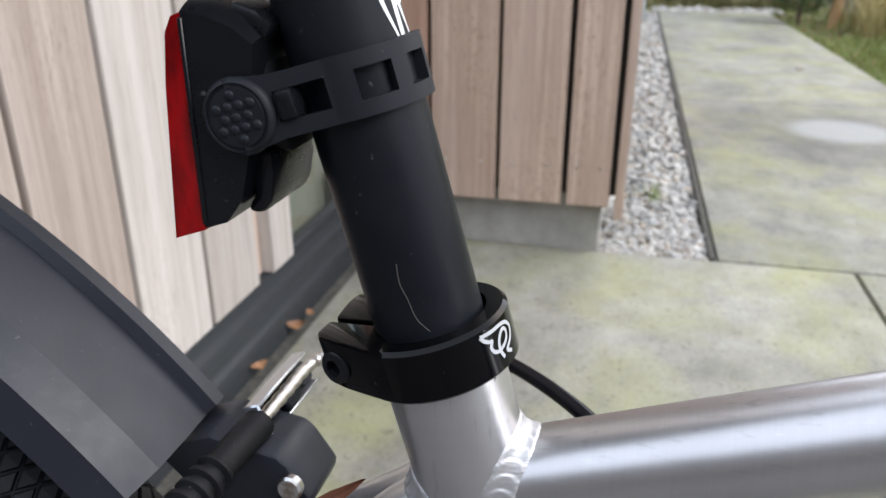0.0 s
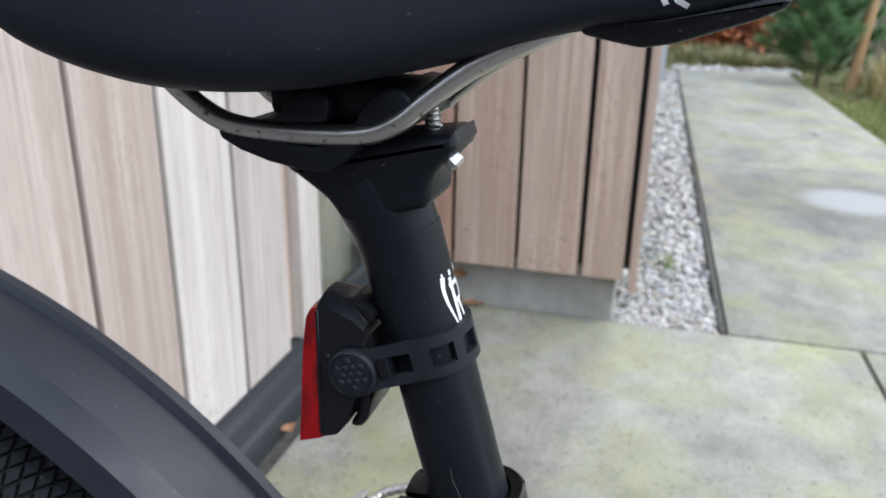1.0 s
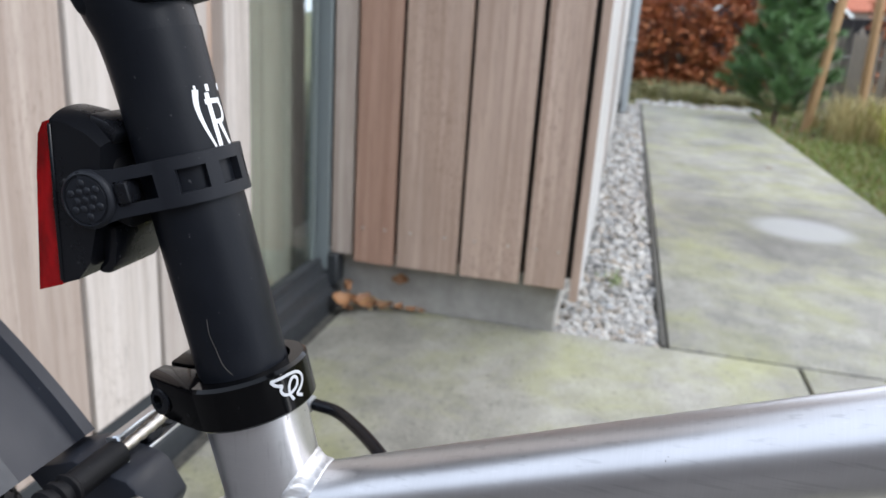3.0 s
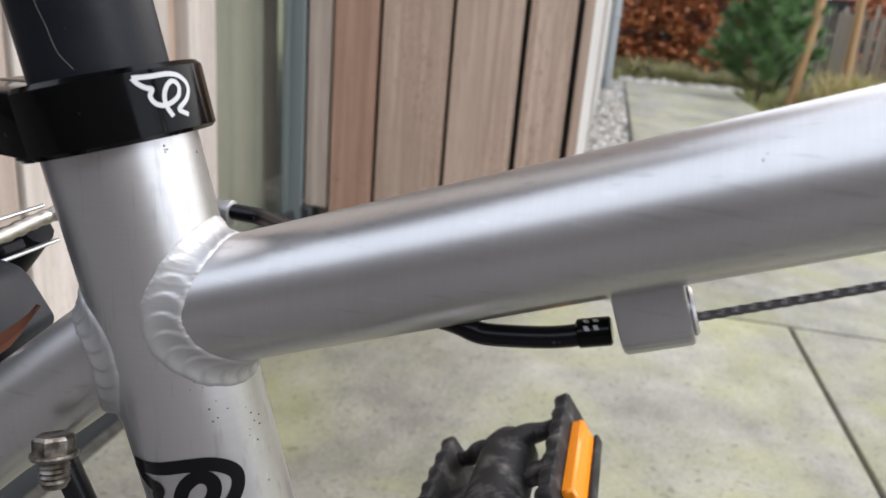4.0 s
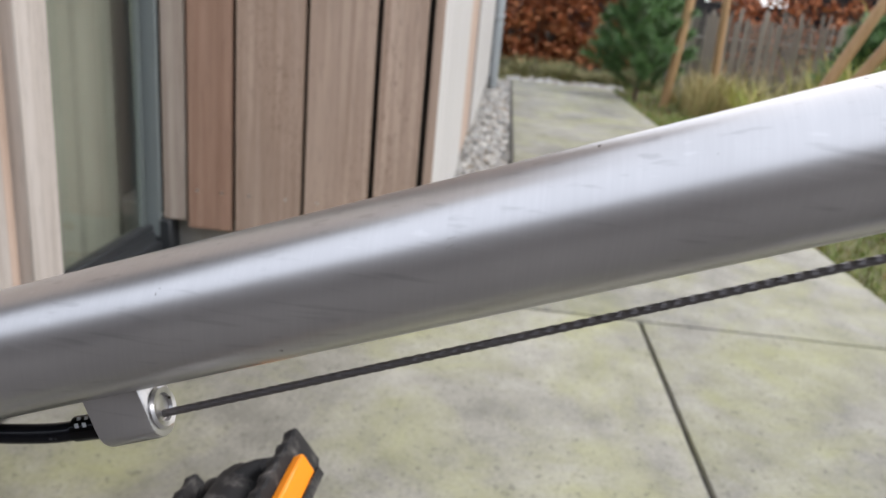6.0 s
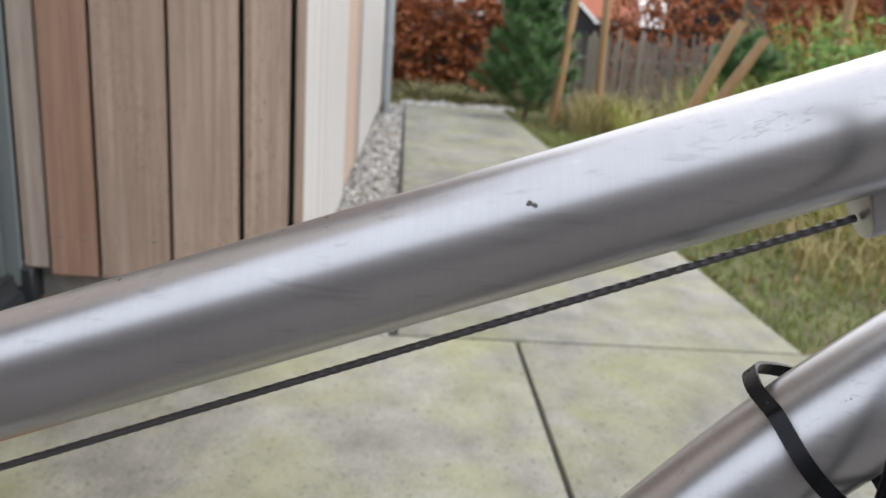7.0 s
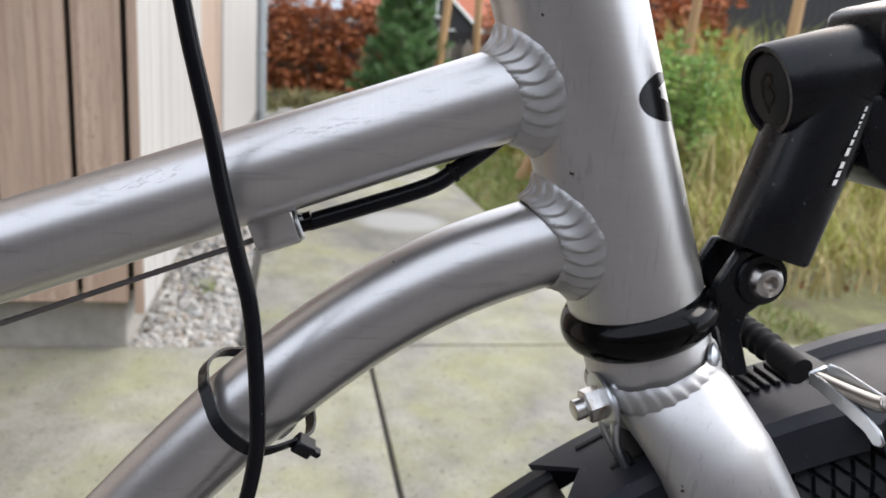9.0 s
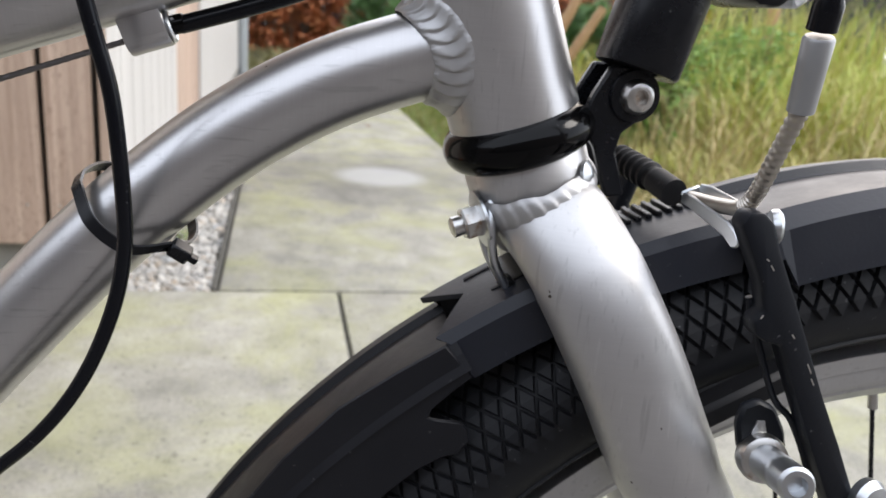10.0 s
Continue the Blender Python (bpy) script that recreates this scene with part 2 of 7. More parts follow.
col = mix(ns, ls, col, (0.26, 0.27, 0.085), ramp(ns, ls, n_moss, [(0.43, grey(0)), (0.68, grey(0.54))]))
col = mix(ns, ls, col, (0.08, 0.075, 0.06), ramp(ns, ls, n_pit, [(0.60, grey(0)), (0.67, grey(0.62))]))
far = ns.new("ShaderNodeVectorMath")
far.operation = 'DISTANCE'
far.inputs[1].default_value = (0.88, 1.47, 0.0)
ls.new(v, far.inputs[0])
frayed = node(ns, "ShaderNodeMath")
frayed.operation = 'MULTIPLY_ADD'
frayed.inputs[1].default_value = 0.55
ls.new(n_moss, frayed.inputs[0])
ls.new(far.outputs["Value"], frayed.inputs[2])
damp = ramp(ns, ls, frayed.outputs[0], [(0.48, grey(0.58)), (0.72, grey(0.74)), (0.95, grey(1.0))])
col = mix(ns, ls, col, damp, 1.0, 'MULTIPLY')
# pale disc: sky reflection of a puddle, painted into the base colour
puddle_reflection = ramp(ns, ls, far.outputs["Value"], [(0.150, grey(0.75)), (0.235, grey(0.0))])
col = mix(ns, ls, col, (0.31, 0.315, 0.315), puddle_reflection)
ls.new(col, b.inputs["Base Color"])
wet = noise_of(ns, ls, v, 0.9, 3.0, 0.5)
ls.new(ramp(ns, ls, wet, [(0.35, grey(0.62)), (0.7, grey(0.85))]), b.inputs["Roughness"])
bump(ns, ls, b, mix(ns, ls, n_fine, n_pit, 0.4), 0.35, 0.002)

plinth_concrete, ns, ls, b = material("plinth_concrete", (0.36, 0.35, 0.32), 0.8)
v = coords(ns, ls)
pc1 = noise_of(ns, ls, v, 12.0, 6.0, 0.65)
ls.new(ramp(ns, ls, pc1, [(0.3, (0.27, 0.26, 0.235)), (0.7, (0.42, 0.405, 0.37))]), b.inputs["Base Color"])
bump(ns, ls, b, noise_of(ns, ls, v, 130.0), 0.3, 0.001)

joint_dirt, ns, ls, b = material("joint_dirt", (0.05, 0.05, 0.045), 0.9)
ls.new(ramp(ns, ls, noise_of(ns, ls, coords(ns, ls), 60.0), [(0.3, (0.03, 0.03, 0.027)), (0.7, (0.09, 0.085, 0.07))]), b.inputs["Base Color"])
soil, ns, ls, b = material("soil_and_moss", (0.09, 0.08, 0.05), 0.95)
v = coords(ns, ls)
ls.new(ramp(ns, ls, noise_of(ns, ls, v, 5.0, 8.0, 0.7), [(0.3, (0.075, 0.06, 0.035)), (0.5, (0.12, 0.12, 0.05)), (0.72, (0.20, 0.20, 0.08))]), b.inputs["Base Color"])
bump(ns, ls, b, noise_of(ns, ls, v, 40.0, 6.0), 0.8, 0.02)
dark_metal = dusty_black("dark_aluminium_frame", (0.030, 0.033, 0.036), 0.4, 0.8)
cavity, ns, ls, b = material("cavity_membrane", (0.055, 0.046, 0.038), 0.9)
glass, ns, ls, b = material("window_glass", (0.78, 0.83, 0.80), 0.03)
b.inputs["Transmission Weight"].default_value = 1.0
b.inputs["IOR"].default_value = 1.5
interior, ns, ls, b = material("interior_wall", (0.33, 0.37, 0.33), 0.8)
ls.new(ramp(ns, ls, noise_of(ns, ls, coords(ns, ls), 2.0), [(0.3, (0.205, 0.208, 0.178)), (0.7, (0.262, 0.264, 0.228))]), b.inputs["Base Color"])
gasket_grey, ns, ls, b = material("grey_green_gasket", (0.16, 0.185, 0.19), 0.4, 0.0)
pipe_zinc, ns, ls, b = material("zinc_drainpipe", (0.40, 0.43, 0.45), 0.5, 0.6)


def island_mix(name, colours, rough=0.7, fine=0.0, trans=0.0):
    m, ns, ls, b = material(name, colours[0], rough)
    g = ns.new("ShaderNodeNewGeometry")
    stops = [(k / max(1, len(colours) - 1), c) for k, c in enumerate(colours)]
    col = ramp(ns, ls, g.outputs["Random Per Island"], stops)
    if fine:
        n = noise_of(ns, ls, coords(ns, ls), fine, 4.0)
        col = mix(ns, ls, col, ramp(ns, ls, n, [(0.3, grey(0.78)), (0.7, grey(1.1))]), 1.0, 'MULTIPLY')
    ls.new(col, b.inputs["Base Color"])
    if trans:
        b.inputs["Transmission Weight"].default_value = 0.0
        b.inputs["Subsurface Weight"].default_value = trans
        b.inputs["Subsurface Radius"].default_value = (0.01, 0.01, 0.004)
    return m


shell_mix = island_mix("shell_and_pebble", [(0.50, 0.48, 0.44), (0.26, 0.26, 0.25), (0.46, 0.44, 0.40), (0.14, 0.14, 0.14), (0.38, 0.32, 0.25), (0.28, 0.29, 0.29), (0.60, 0.58, 0.54), (0.19, 0.185, 0.18)], 0.6, 90.0)
grass_mix = island_mix("grass_green", [(0.11, 0.18, 0.03), (0.19, 0.27, 0.05), (0.15, 0.21, 0.035), (0.30, 0.25, 0.09), (0.10, 0.14, 0.03)], 0.55)
straw_mix = island_mix("dry_grass", [(0.46, 0.36, 0.17), (0.32, 0.28, 0.10), (0.55, 0.43, 0.22), (0.25, 0.26, 0.08), (0.38, 0.28, 0.12)], 0.6)
reed_mix = island_mix("tall_green_grass", [(0.36, 0.44, 0.06), (0.52, 0.49, 0.12), (0.26, 0.38, 0.05), (0.60, 0.48, 0.21), (0.42, 0.46, 0.08)], 0.55)
beech_mix = island_mix("rust_beech_leaves", [(0.30, 0.085, 0.030), (0.45, 0.145, 0.050), (0.20, 0.055, 0.022), (0.50, 0.20, 0.080), (0.34, 0.10, 0.036)], 0.6)
leaf_green = island_mix("shrub_green", [(0.10, 0.22, 0.03), (0.17, 0.32, 0.05), (0.24, 0.36, 0.07), (0.12, 0.26, 0.035), (0.30, 0.36, 0.08)], 0.5)
needle_mix = island_mix("pine_needles", [(0.055, 0.125, 0.040), (0.095, 0.205, 0.055), (0.070, 0.160, 0.050), (0.135, 0.245, 0.075)], 0.5)
sedge_mix = island_mix("olive_sedge", [(0.15, 0.155, 0.055), (0.26, 0.225, 0.10), (0.10, 0.12, 0.04), (0.36, 0.30, 0.15), (0.17, 0.19, 0.06)], 0.6)
leaf_brown = island_mix("fallen_leaf", [(0.16, 0.075, 0.035), (0.30, 0.15, 0.065)], 0.65, 60.0)
bark, ns, ls, b = material("bark", (0.12, 0.085, 0.06), 0.85)
bump(ns, ls, b, noise_of(ns, ls, coords(ns, ls), 60.0), 0.8, 0.01)
rust_leaf, ns, ls, b = material("rust_brown_leaf", (0.17, 0.06, 0.03), 0.55)
roof_red, ns, ls, b = material("red_roof_tiles", (0.40, 0.13, 0.07), 0.7)
wv = node(ns, "ShaderNodeTexWave", Scale=2.0)
ls.new(coords(ns, ls), wv.inputs["Vector"])
ls.new(ramp(ns, ls, wv.outputs[0], [(0.2, (0.30, 0.09, 0.05)), (0.8, (0.44, 0.15, 0.08))]), b.inputs["Base Color"])
roof_grey, ns, ls, b = material("grey_roof", (0.28, 0.31, 0.34), 0.6)
white_board, ns, ls, b = material("white_painted_board", (0.50, 0.49, 0.48), 0.5)
ls.new(ramp(ns, ls, noise_of(ns, ls, coords(ns, ls, (9, 9, 0.8)), 1.0, 4.0), [(0.3, (0.45, 0.44, 0.43)), (0.7, (0.53, 0.52, 0.51))]), b.inputs["Base Color"])
house_wall, ns, ls, b = material("house_brick_wall", (0.34, 0.30, 0.27), 0.85)
dark_fence, ns, ls, b = material("dark_fence_wood", (0.022, 0.022, 0.024), 0.8)
white_paint, ns, ls, b = material("white_paint", (0.78, 0.78, 0.76), 0.5)

# ---- mesh helpers ----


def finish(name, bm, mat, sharp=38.0, weld=True):
    if weld:
        bmesh.ops.remove_doubles(bm, verts=bm.verts, dist=1e-6)
    bm.normal_update()
    for f in bm.faces:
        f.smooth = True
    lim = radians(sharp)
    for e in bm.edges:
        e.smooth = len(e.link_faces) == 2 and e.calc_face_angle(0.0) < lim
    me = bpy.data.meshes.new(name)
    bm.to_mesh(me)
    bm.free()
    for m in (mat if isinstance(mat, (list, tuple)) else [mat]):
        me.materials.append(m)
    return me


def part(name, bm, mat, parent, label="", sharp=38.0):
    me = bm if isinstance(bm, bpy.types.Mesh) else finish(name, bm, mat, sharp)
    ob = new(name, me)
    ob.parent = parent
    return tagged(ob, label)


def thing(name, label, category, group="", kind=""):
    return tagged(new(name), label, category, group, kind)


def solid(name, bm, mat, label, category, group="", kind="", at=None, sharp=38.0):
    me = bm if isinstance(bm, bpy.types.Mesh) else finish(name, bm, mat, sharp)
    ob = tagged(new(name, me), label, category, group, kind)
    if at is not None:
        ob.matrix_world = at
    return ob


def ring(bm, c, n, b, ra, rb, seg, power=1.0, start=0.0):
    out = []
    for k in range(seg):
        a = start + 2 * math.pi * k / seg
        x, y = math.cos(a), math.sin(a)
        if power != 1.0:
            x = math.copysign(abs(x) ** power, x)
            y = math.copysign(abs(y) ** power, y)
        out.append(bm.verts.new(c + n * (ra * x) + b * (rb * y)))
    return out


def bridge(bm, r0, r1):
    n = len(r0)
    for k in range(n):
        bm.faces.new((r0[k], r0[(k + 1) % n], r1[(k + 1) % n], r1[k]))


def tube(bm, pts, radii, seg=24, caps=True, side=Vector((0, 1, 0)), flat=1.0, power=1.0):
    """Sweep a round or oval section along the points. flat scales the radius along 'side'."""
    pts = [Vector(p) for p in pts]
    if isinstance(radii, (int, float)):
        radii = [radii] * len(pts)
    rings = []
    for k, p in enumerate(pts):
        t = (pts[min(k + 1, len(pts) - 1)] - pts[max(k - 1, 0)]).normalized()
        s = Vector(side)
        s = (s - t * s.dot(t))
        if s.length < 1e-4:
            s = t.orthogonal()
        s.normalize()
        n = t.cross(s).normalized()
        rings.append(ring(bm, p, s, n, radii[k] * flat, radii[k], seg, power))
    for a, c in zip(rings, rings[1:]):
        bridge(bm, a, c)
    if caps:
        bm.faces.new(rings[0][::-1])
        bm.faces.new(rings[-1])
    bmesh.ops.recalc_face_normals(bm, faces=bm.faces)
    return bm


def smooth_curve(ctrl, n=12):
    """Catmull-Rom through the control points."""
    c = [Vector(p) for p in ctrl]
    c = [c[0] * 2 - c[1]] + c + [c[-1] * 2 - c[-2]]
    out = []
    for i in range(1, len(c) - 2):
        for k in range(n):
            t = k / n
            a, b2, d, e = c[i - 1], c[i], c[i + 1], c[i + 2]
            out.append(0.5 * ((2 * b2) + (d - a) * t + (2 * a - 5 * b2 + 4 * d - e) * t * t + (3 * b2 - a - 3 * d + e) * t ** 3))
    out.append(c[-2])
    return out


def lathe(bm, profile, origin, axis, seg=32, closed=False):
    """Turn (radius, height) points about an axis."""
    o, a = Vector(origin), Vector(axis).normalized()
    s = a.orthogonal().normalized()
    n = a.cross(s)
    rings = [ring(bm, o + a * h, s, n, max(r, 1e-5), max(r, 1e-5), seg) for r, h in profile]
    for p, q in zip(rings, rings[1:]):
        bridge(bm, p, q)
    if closed:
        bridge(bm, rings[-1], rings[0])
    else:
        bm.faces.new(rings[0][::-1])
        bm.faces.new(rings[-1])
    bmesh.ops.recalc_face_normals(bm, faces=bm.faces)
    return bm


def box(bm, lo, hi, m=None, bevel=0.0, segs=1):
    lo, hi = Vector(lo), Vector(hi)
    r = bmesh.ops.create_cube(bm, size=1.0)
    vs = r["verts"]
    for q in vs:
        q.co = Vector([lo[k] + (q.co[k] + 0.5) * (hi[k] - lo[k]) for k in range(3)])
        if m is not None:
            q.co = m @ q.co
    if bevel:
        es = {e for q in vs for e in q.link_edges}
        bmesh.ops.bevel(bm, geom=list(es), offset=bevel, segments=segs, affect='EDGES', profile=0.5)
    return bm


def prism(bm, outline, lo, hi, axis=1, bevel=0.0, m=None, segs=1):
    """Extrude a closed outline of (a, b) points between lo and hi along an axis; a, b are the other two axes in order."""
    def place(p, d):
        q = list(p)
        q.insert(axis, d)
        q = Vector(q)
        return m @ q if m is not None else q
    a = [bm.verts.new(place(p, lo)) for p in outline]
    c = [bm.verts.new(place(p, hi)) for p in outline]
    fs = [bm.faces.new(a), bm.faces.new(c[::-1])]
    for k in range(len(a)):
        fs.append(bm.faces.new((a[k], a[(k + 1) % len(a)], c[(k + 1) % len(a)], c[k])))
    bmesh.ops.recalc_face_normals(bm, faces=fs)
    if bevel:
        es = {e for f in fs for e in f.edges}
        bmesh.ops.bevel(bm, geom=list(es), offset=bevel, segments=segs, affect='EDGES', profile=0.5)
    return bm


B = bmesh.new

# ---- the setting, in the building's own axes: x along the end wall, y along the path ----
SITE = pose(-0.006, 1.602, 0, 0, 0, 1.5)

bm = B()
bmesh.ops.create_grid(bm, x_segments=60, y_segments=60, size=150.0)
for q in bm.verts:
    d = max(0.0, q.co.length - 14.0)
    q.co.z = -0.035 + 0.004 * d * noise.noise(q.co * 0.05)
ground = solid("ground", bm, soil, "mossy garden soil under the grass", "ground", kind="structure", at=SITE)

# joints between slabs are dark dirt, a little below the concrete
bm = B()
box(bm, (-7.2, -6.4, -0.06), (8.7, 0.0, -0.012))
box(bm, (0.280, 0.0, -0.06), (1.345, 6.65, -0.012))
bed = solid("pavement", bm, joint_dirt, "concrete slab paving with dirty joints", "pavement", kind="structure", at=SITE)


def slab(u0, u1, v0, v1, mat=concrete):
    bm = B()
    box(bm, (u0 + 0.005, v0 + 0.005, -0.055), (u1 - 0.005, v1 - 0.005, 0.0), bevel=0.004, segs=2)
    return part("slab", bm, mat, bed)


# kerb band along the gravel
bm = B()
box(bm, (0.264, 0.006, -0.08), (0.279, 6.6, 0.002), bevel=0.002)
solid("kerb", bm, joint_dirt, "thin dark edging strip beside the shell gravel", "kerb", kind="structure", at=SITE)

bm = B()
box(bm, (-0.75, 0.0, -0.05), (0.0, 5.7, 0.16), bevel=0.004)
solid("plinth", bm, plinth_concrete, "bare concrete plinth below the wooden cladding", "plinth", kind="structure", at=SITE)


def board(wall, lo, hi, mat, bevel=0.0025, label=""):
    bm = B()
    box(bm, lo, hi, bevel=bevel)
    return part("board", bm, mat, wall, label)


# end wall
bm = B()
box(bm, (-0.62, -0.006, 0.145), (0.030, 5.7, 2.75))
wall_north = solid("wall_north", bm, cavity, "end wall clad with vertical weathered hardwood boards", "wall", kind="structure", at=SITE)
# wall along the path
bm = B()
box(bm, (0.0302, 0.0, 0.12), (0.035, 5.7, 2.75))
wall_east = solid("wall_east", bm, cavity, "side wall with pale weathered wooden cladding", "wall", kind="structure", at=SITE)
# wall beside the glass door
bm = B()
box(bm, (-0.80, -1.445, 0.10), (-0.624, -0.60, 2.75))
box(bm, (-0.80, -0.60, 2.10), (-0.624, 0.0, 2.75))
wall_west = solid("wall_west", bm, cavity, "wall clad with silvery vertical wooden boards", "wall", kind="structure", at=SITE)
bm = B()
box(bm, (-4.5, -0.05, 2.75), (0.03, 5.7, 2.95), bevel=0.01)
box(bm, (-4.5, -1.47, 2.75), (-0.60, -0.052, 2.95), bevel=0.01)
solid("roof", bm, dark_metal, "flat dark roof edge of the wooden building", "roof", kind="structure", at=SITE)
# the room behind the glass
bm = B()
box(bm, (-4.5, -1.36, 0.0), (-4.4, 5.7, 2.75))
box(bm, (-4.4, 0.06, 0.0), (-0.76, 0.16, 2.75))
box(bm, (-4.4, -1.36, -0.02), (-0.62, 0.06, 0.02))
solid("wall_inside", bm, interior, "plain grey-green room walls behind the glass", "wall", kind="structure", at=SITE)

bm = B()
prism(bm, [(-0.66, -0.02), (-0.572, -0.02), (-0.572, 0.040), (-0.583, 0.050), (-0.587, 0.085), (-0.600, 0.091), (-0.603, 0.113), (-0.66, 0.113)], -1.445, -0.012, axis=1, bevel=0.002)
solid("door_sill", bm, dark_metal, "stepped dark aluminium threshold along the wall foot", "sill", kind="structure", at=SITE)
bm = B()
box(bm, (-0.605, -0.060, 0.06), (-0.566, -0.002, 0.142), bevel=0.003)
solid("sill_end", bm, dark_metal, "dark end cap of the aluminium threshold", "sill", kind="structure", at=SITE)

# glass door
door = thing("door_1", "tall glazed door with dark gasket in a wooden frame", "door", kind="structure")
door.matrix_world = SITE
bm = B()
box(bm, (-0.632, -0.455, 0.10), (-0.622, -0.05, 2.10))
pane = part("pane", bm, glass, door, "greenish reflecting glass pane")
pane.visible_shadow = False
bm = B()
box(bm, (-0.640, -0.062, 0.10), (-0.590, -0.047, 2.10), bevel=0.002)
part("gasket", bm, gasket_grey, door, "slim grey aluminium glazing bead")
bm = B()
box(bm, (-0.640, -0.082, 0.10), (-0.618, -0.077, 2.10), bevel=0.001)
part("gasket", bm, gasket_grey, door)
bm = B()
box(bm, (-0.640, -0.456, 0.085), (-0.606, -0.05, 0.128), bevel=0.003)
part("bottom_rail", bm, dark_metal, door)
bm = B()
box(bm, (-0.66, -0.550, 0.114), (-0.598, -0.456, 2.10), bevel=0.003)
part("door_post", bm, wood_pale, door, "pale weathered wooden door post")
bm = B()
box(bm, (-0.66, -0.601, 0.114), (-0.622, -0.551, 2.10), bevel=0.002)
part("door_jamb", bm, wood_brown, door, "brown wooden jamb in the reveal")

bm = B()
fold = [(-0.712 + 0.006 * math.sin(k * 0.9) + 0.003 * math.sin(k * 2.3), -0.50 + k * 0.0125) for k in range(41)]
prism(bm, fold + [(-0.725, 0.0), (-0.725, -0.50)], 0.02, 2.20, axis=2)
solid("curtain", bm, interior, "plain grey curtain in soft folds behind the glass", "curtain", at=SITE, sharp=60)

# the building steps back behind the bicycle; unseen facades added as dark tube reflections
bm = B()
box(bm, (-7.2, -1.462, -0.05), (-0.602, -1.447, 2.75))
box(bm, (-7.2, -1.446, -0.05), (-0.802, -1.36, 2.75))
solid("wall_return", bm, unseen_wood_dark, "unseen plain grey-brown return wall, added to the building", "wall", kind="structure", at=SITE)
bm = B()
box(bm, (-7.2, -5.6, -0.05), (-7.05, -1.464, 3.0))
solid("wall_far_west", bm, unseen_wood_dark, "unseen grey-brown facade beside the yard, added for reflections", "wall", kind="structure", at=SITE)
bm = B()
box(bm, (-7.2, -6.0, -0.05), (6.4, -5.6, 3.0))
wall_south = solid("wall_south", bm, unseen_wood_dark, "unseen grey-brown facade closing the yard, added for reflections", "wall", kind="structure", at=SITE)

# garden front: shells and pebbles between wall and path
bm = B()
box(bm, (-0.02, 0.008, -0.06), (0.264, 6.6, -0.022))
gravel_bed = solid("gravel_bed", bm, joint_dirt, "dark bed under the shell gravel", "ground", kind="structure", at=SITE)


def pebble_mesh(count, area, size, name, label, at, mat=shell_mix, z0=-0.03):
    verts, faces = [], []
    t = (1 + 5 ** 0.5) / 2
    ico = [(-1, t, 0), (1, t, 0), (-1, -t, 0), (1, -t, 0), (0, -1, t), (0, 1, t), (0, -1, -t), (0, 1, -t), (t, 0, -1), (t, 0, 1), (-t, 0, -1), (-t, 0, 1)]
    tri = [(0, 11, 5), (0, 5, 1), (0, 1, 7), (0, 7, 10), (0, 10, 11), (1, 5, 9), (5, 11, 4), (11, 10, 2), (10, 7, 6), (7, 1, 8), (3, 9, 4), (3, 4, 2), (3, 2, 6), (3, 6, 8), (3, 8, 9), (4, 9, 5), (2, 4, 11), (6, 2, 10), (8, 6, 7), (9, 8, 1)]
    r = random.Random(31)
    for k in range(count):
        u = r.uniform(area[0], area[1])
        w = area[2] + (area[3] - area[2]) * r.random() ** area[4]
        s = r.uniform(*size) / 1.9 * (1.0 + 0.10 * w)
        e = Euler((r.uniform(-0.7, 0.7), r.uniform(-0.7, 0.7), r.uniform(0, 6.3))).to_matrix()
        fl = (s * r.uniform(0.7, 1.3), s * r.uniform(0.6, 1.0), s * r.uniform(0.25, 0.6))
        base = len(verts)
        c = Vector((u, w, z0 + r.uniform(0.0, 0.022)))
        for p in ico:
            j = r.uniform(0.8, 1.15)
            verts.append(tuple(c + e @ Vector((p[0] * fl[0] * j * 0.53, p[1] * fl[1] * j * 0.53, p[2] * fl[2] * j * 0.53))))
        faces += [(base + a, base + b2, base + c2) for a, b2, c2 in tri]
    me = bpy.data.meshes.new(name)
    me.from_pydata(verts, [], faces)
    me.materials.append(mat)
    for f in me.polygons:
        f.use_smooth = k % 2 == 0
    ob = tagged(new(name, me), label, "gravel", kind="stuff")
    ob.matrix_world = at
    return ob


pebble_mesh(8500, (0.0, 0.260, 0.01, 6.5, 1.9), (0.016, 0.038), "shell_gravel", "loose grey and white shells and pebbles beside the wall", SITE)
pebble_mesh(420, (0.25, 1.5, 6.65, 7.1, 1.0), (0.02, 0.045), "pebble_strip", "strip of pale pebbles at the end of the path", SITE)

# drainpipe
pipe = thing("drainpipe", "grey zinc rainwater pipe against the side wall", "drainpipe", kind="structure")
pipe.matrix_world = SITE
bm = B()
tube(bm, [(0.094, 5.51, -0.02), (0.094, 5.51, 2.75)], 0.045, 20)
part("pipe", bm, pipe_zinc, pipe)
bm = B()
lathe(bm, [(0.046, 0), (0.053, 0.004), (0.053, 0.034), (0.046, 0.038)], (0.094, 5.51, 0.62), (0, 0, 1), 20)
part("collar", bm, pipe_zinc, pipe)

# ---- planting and distance ----


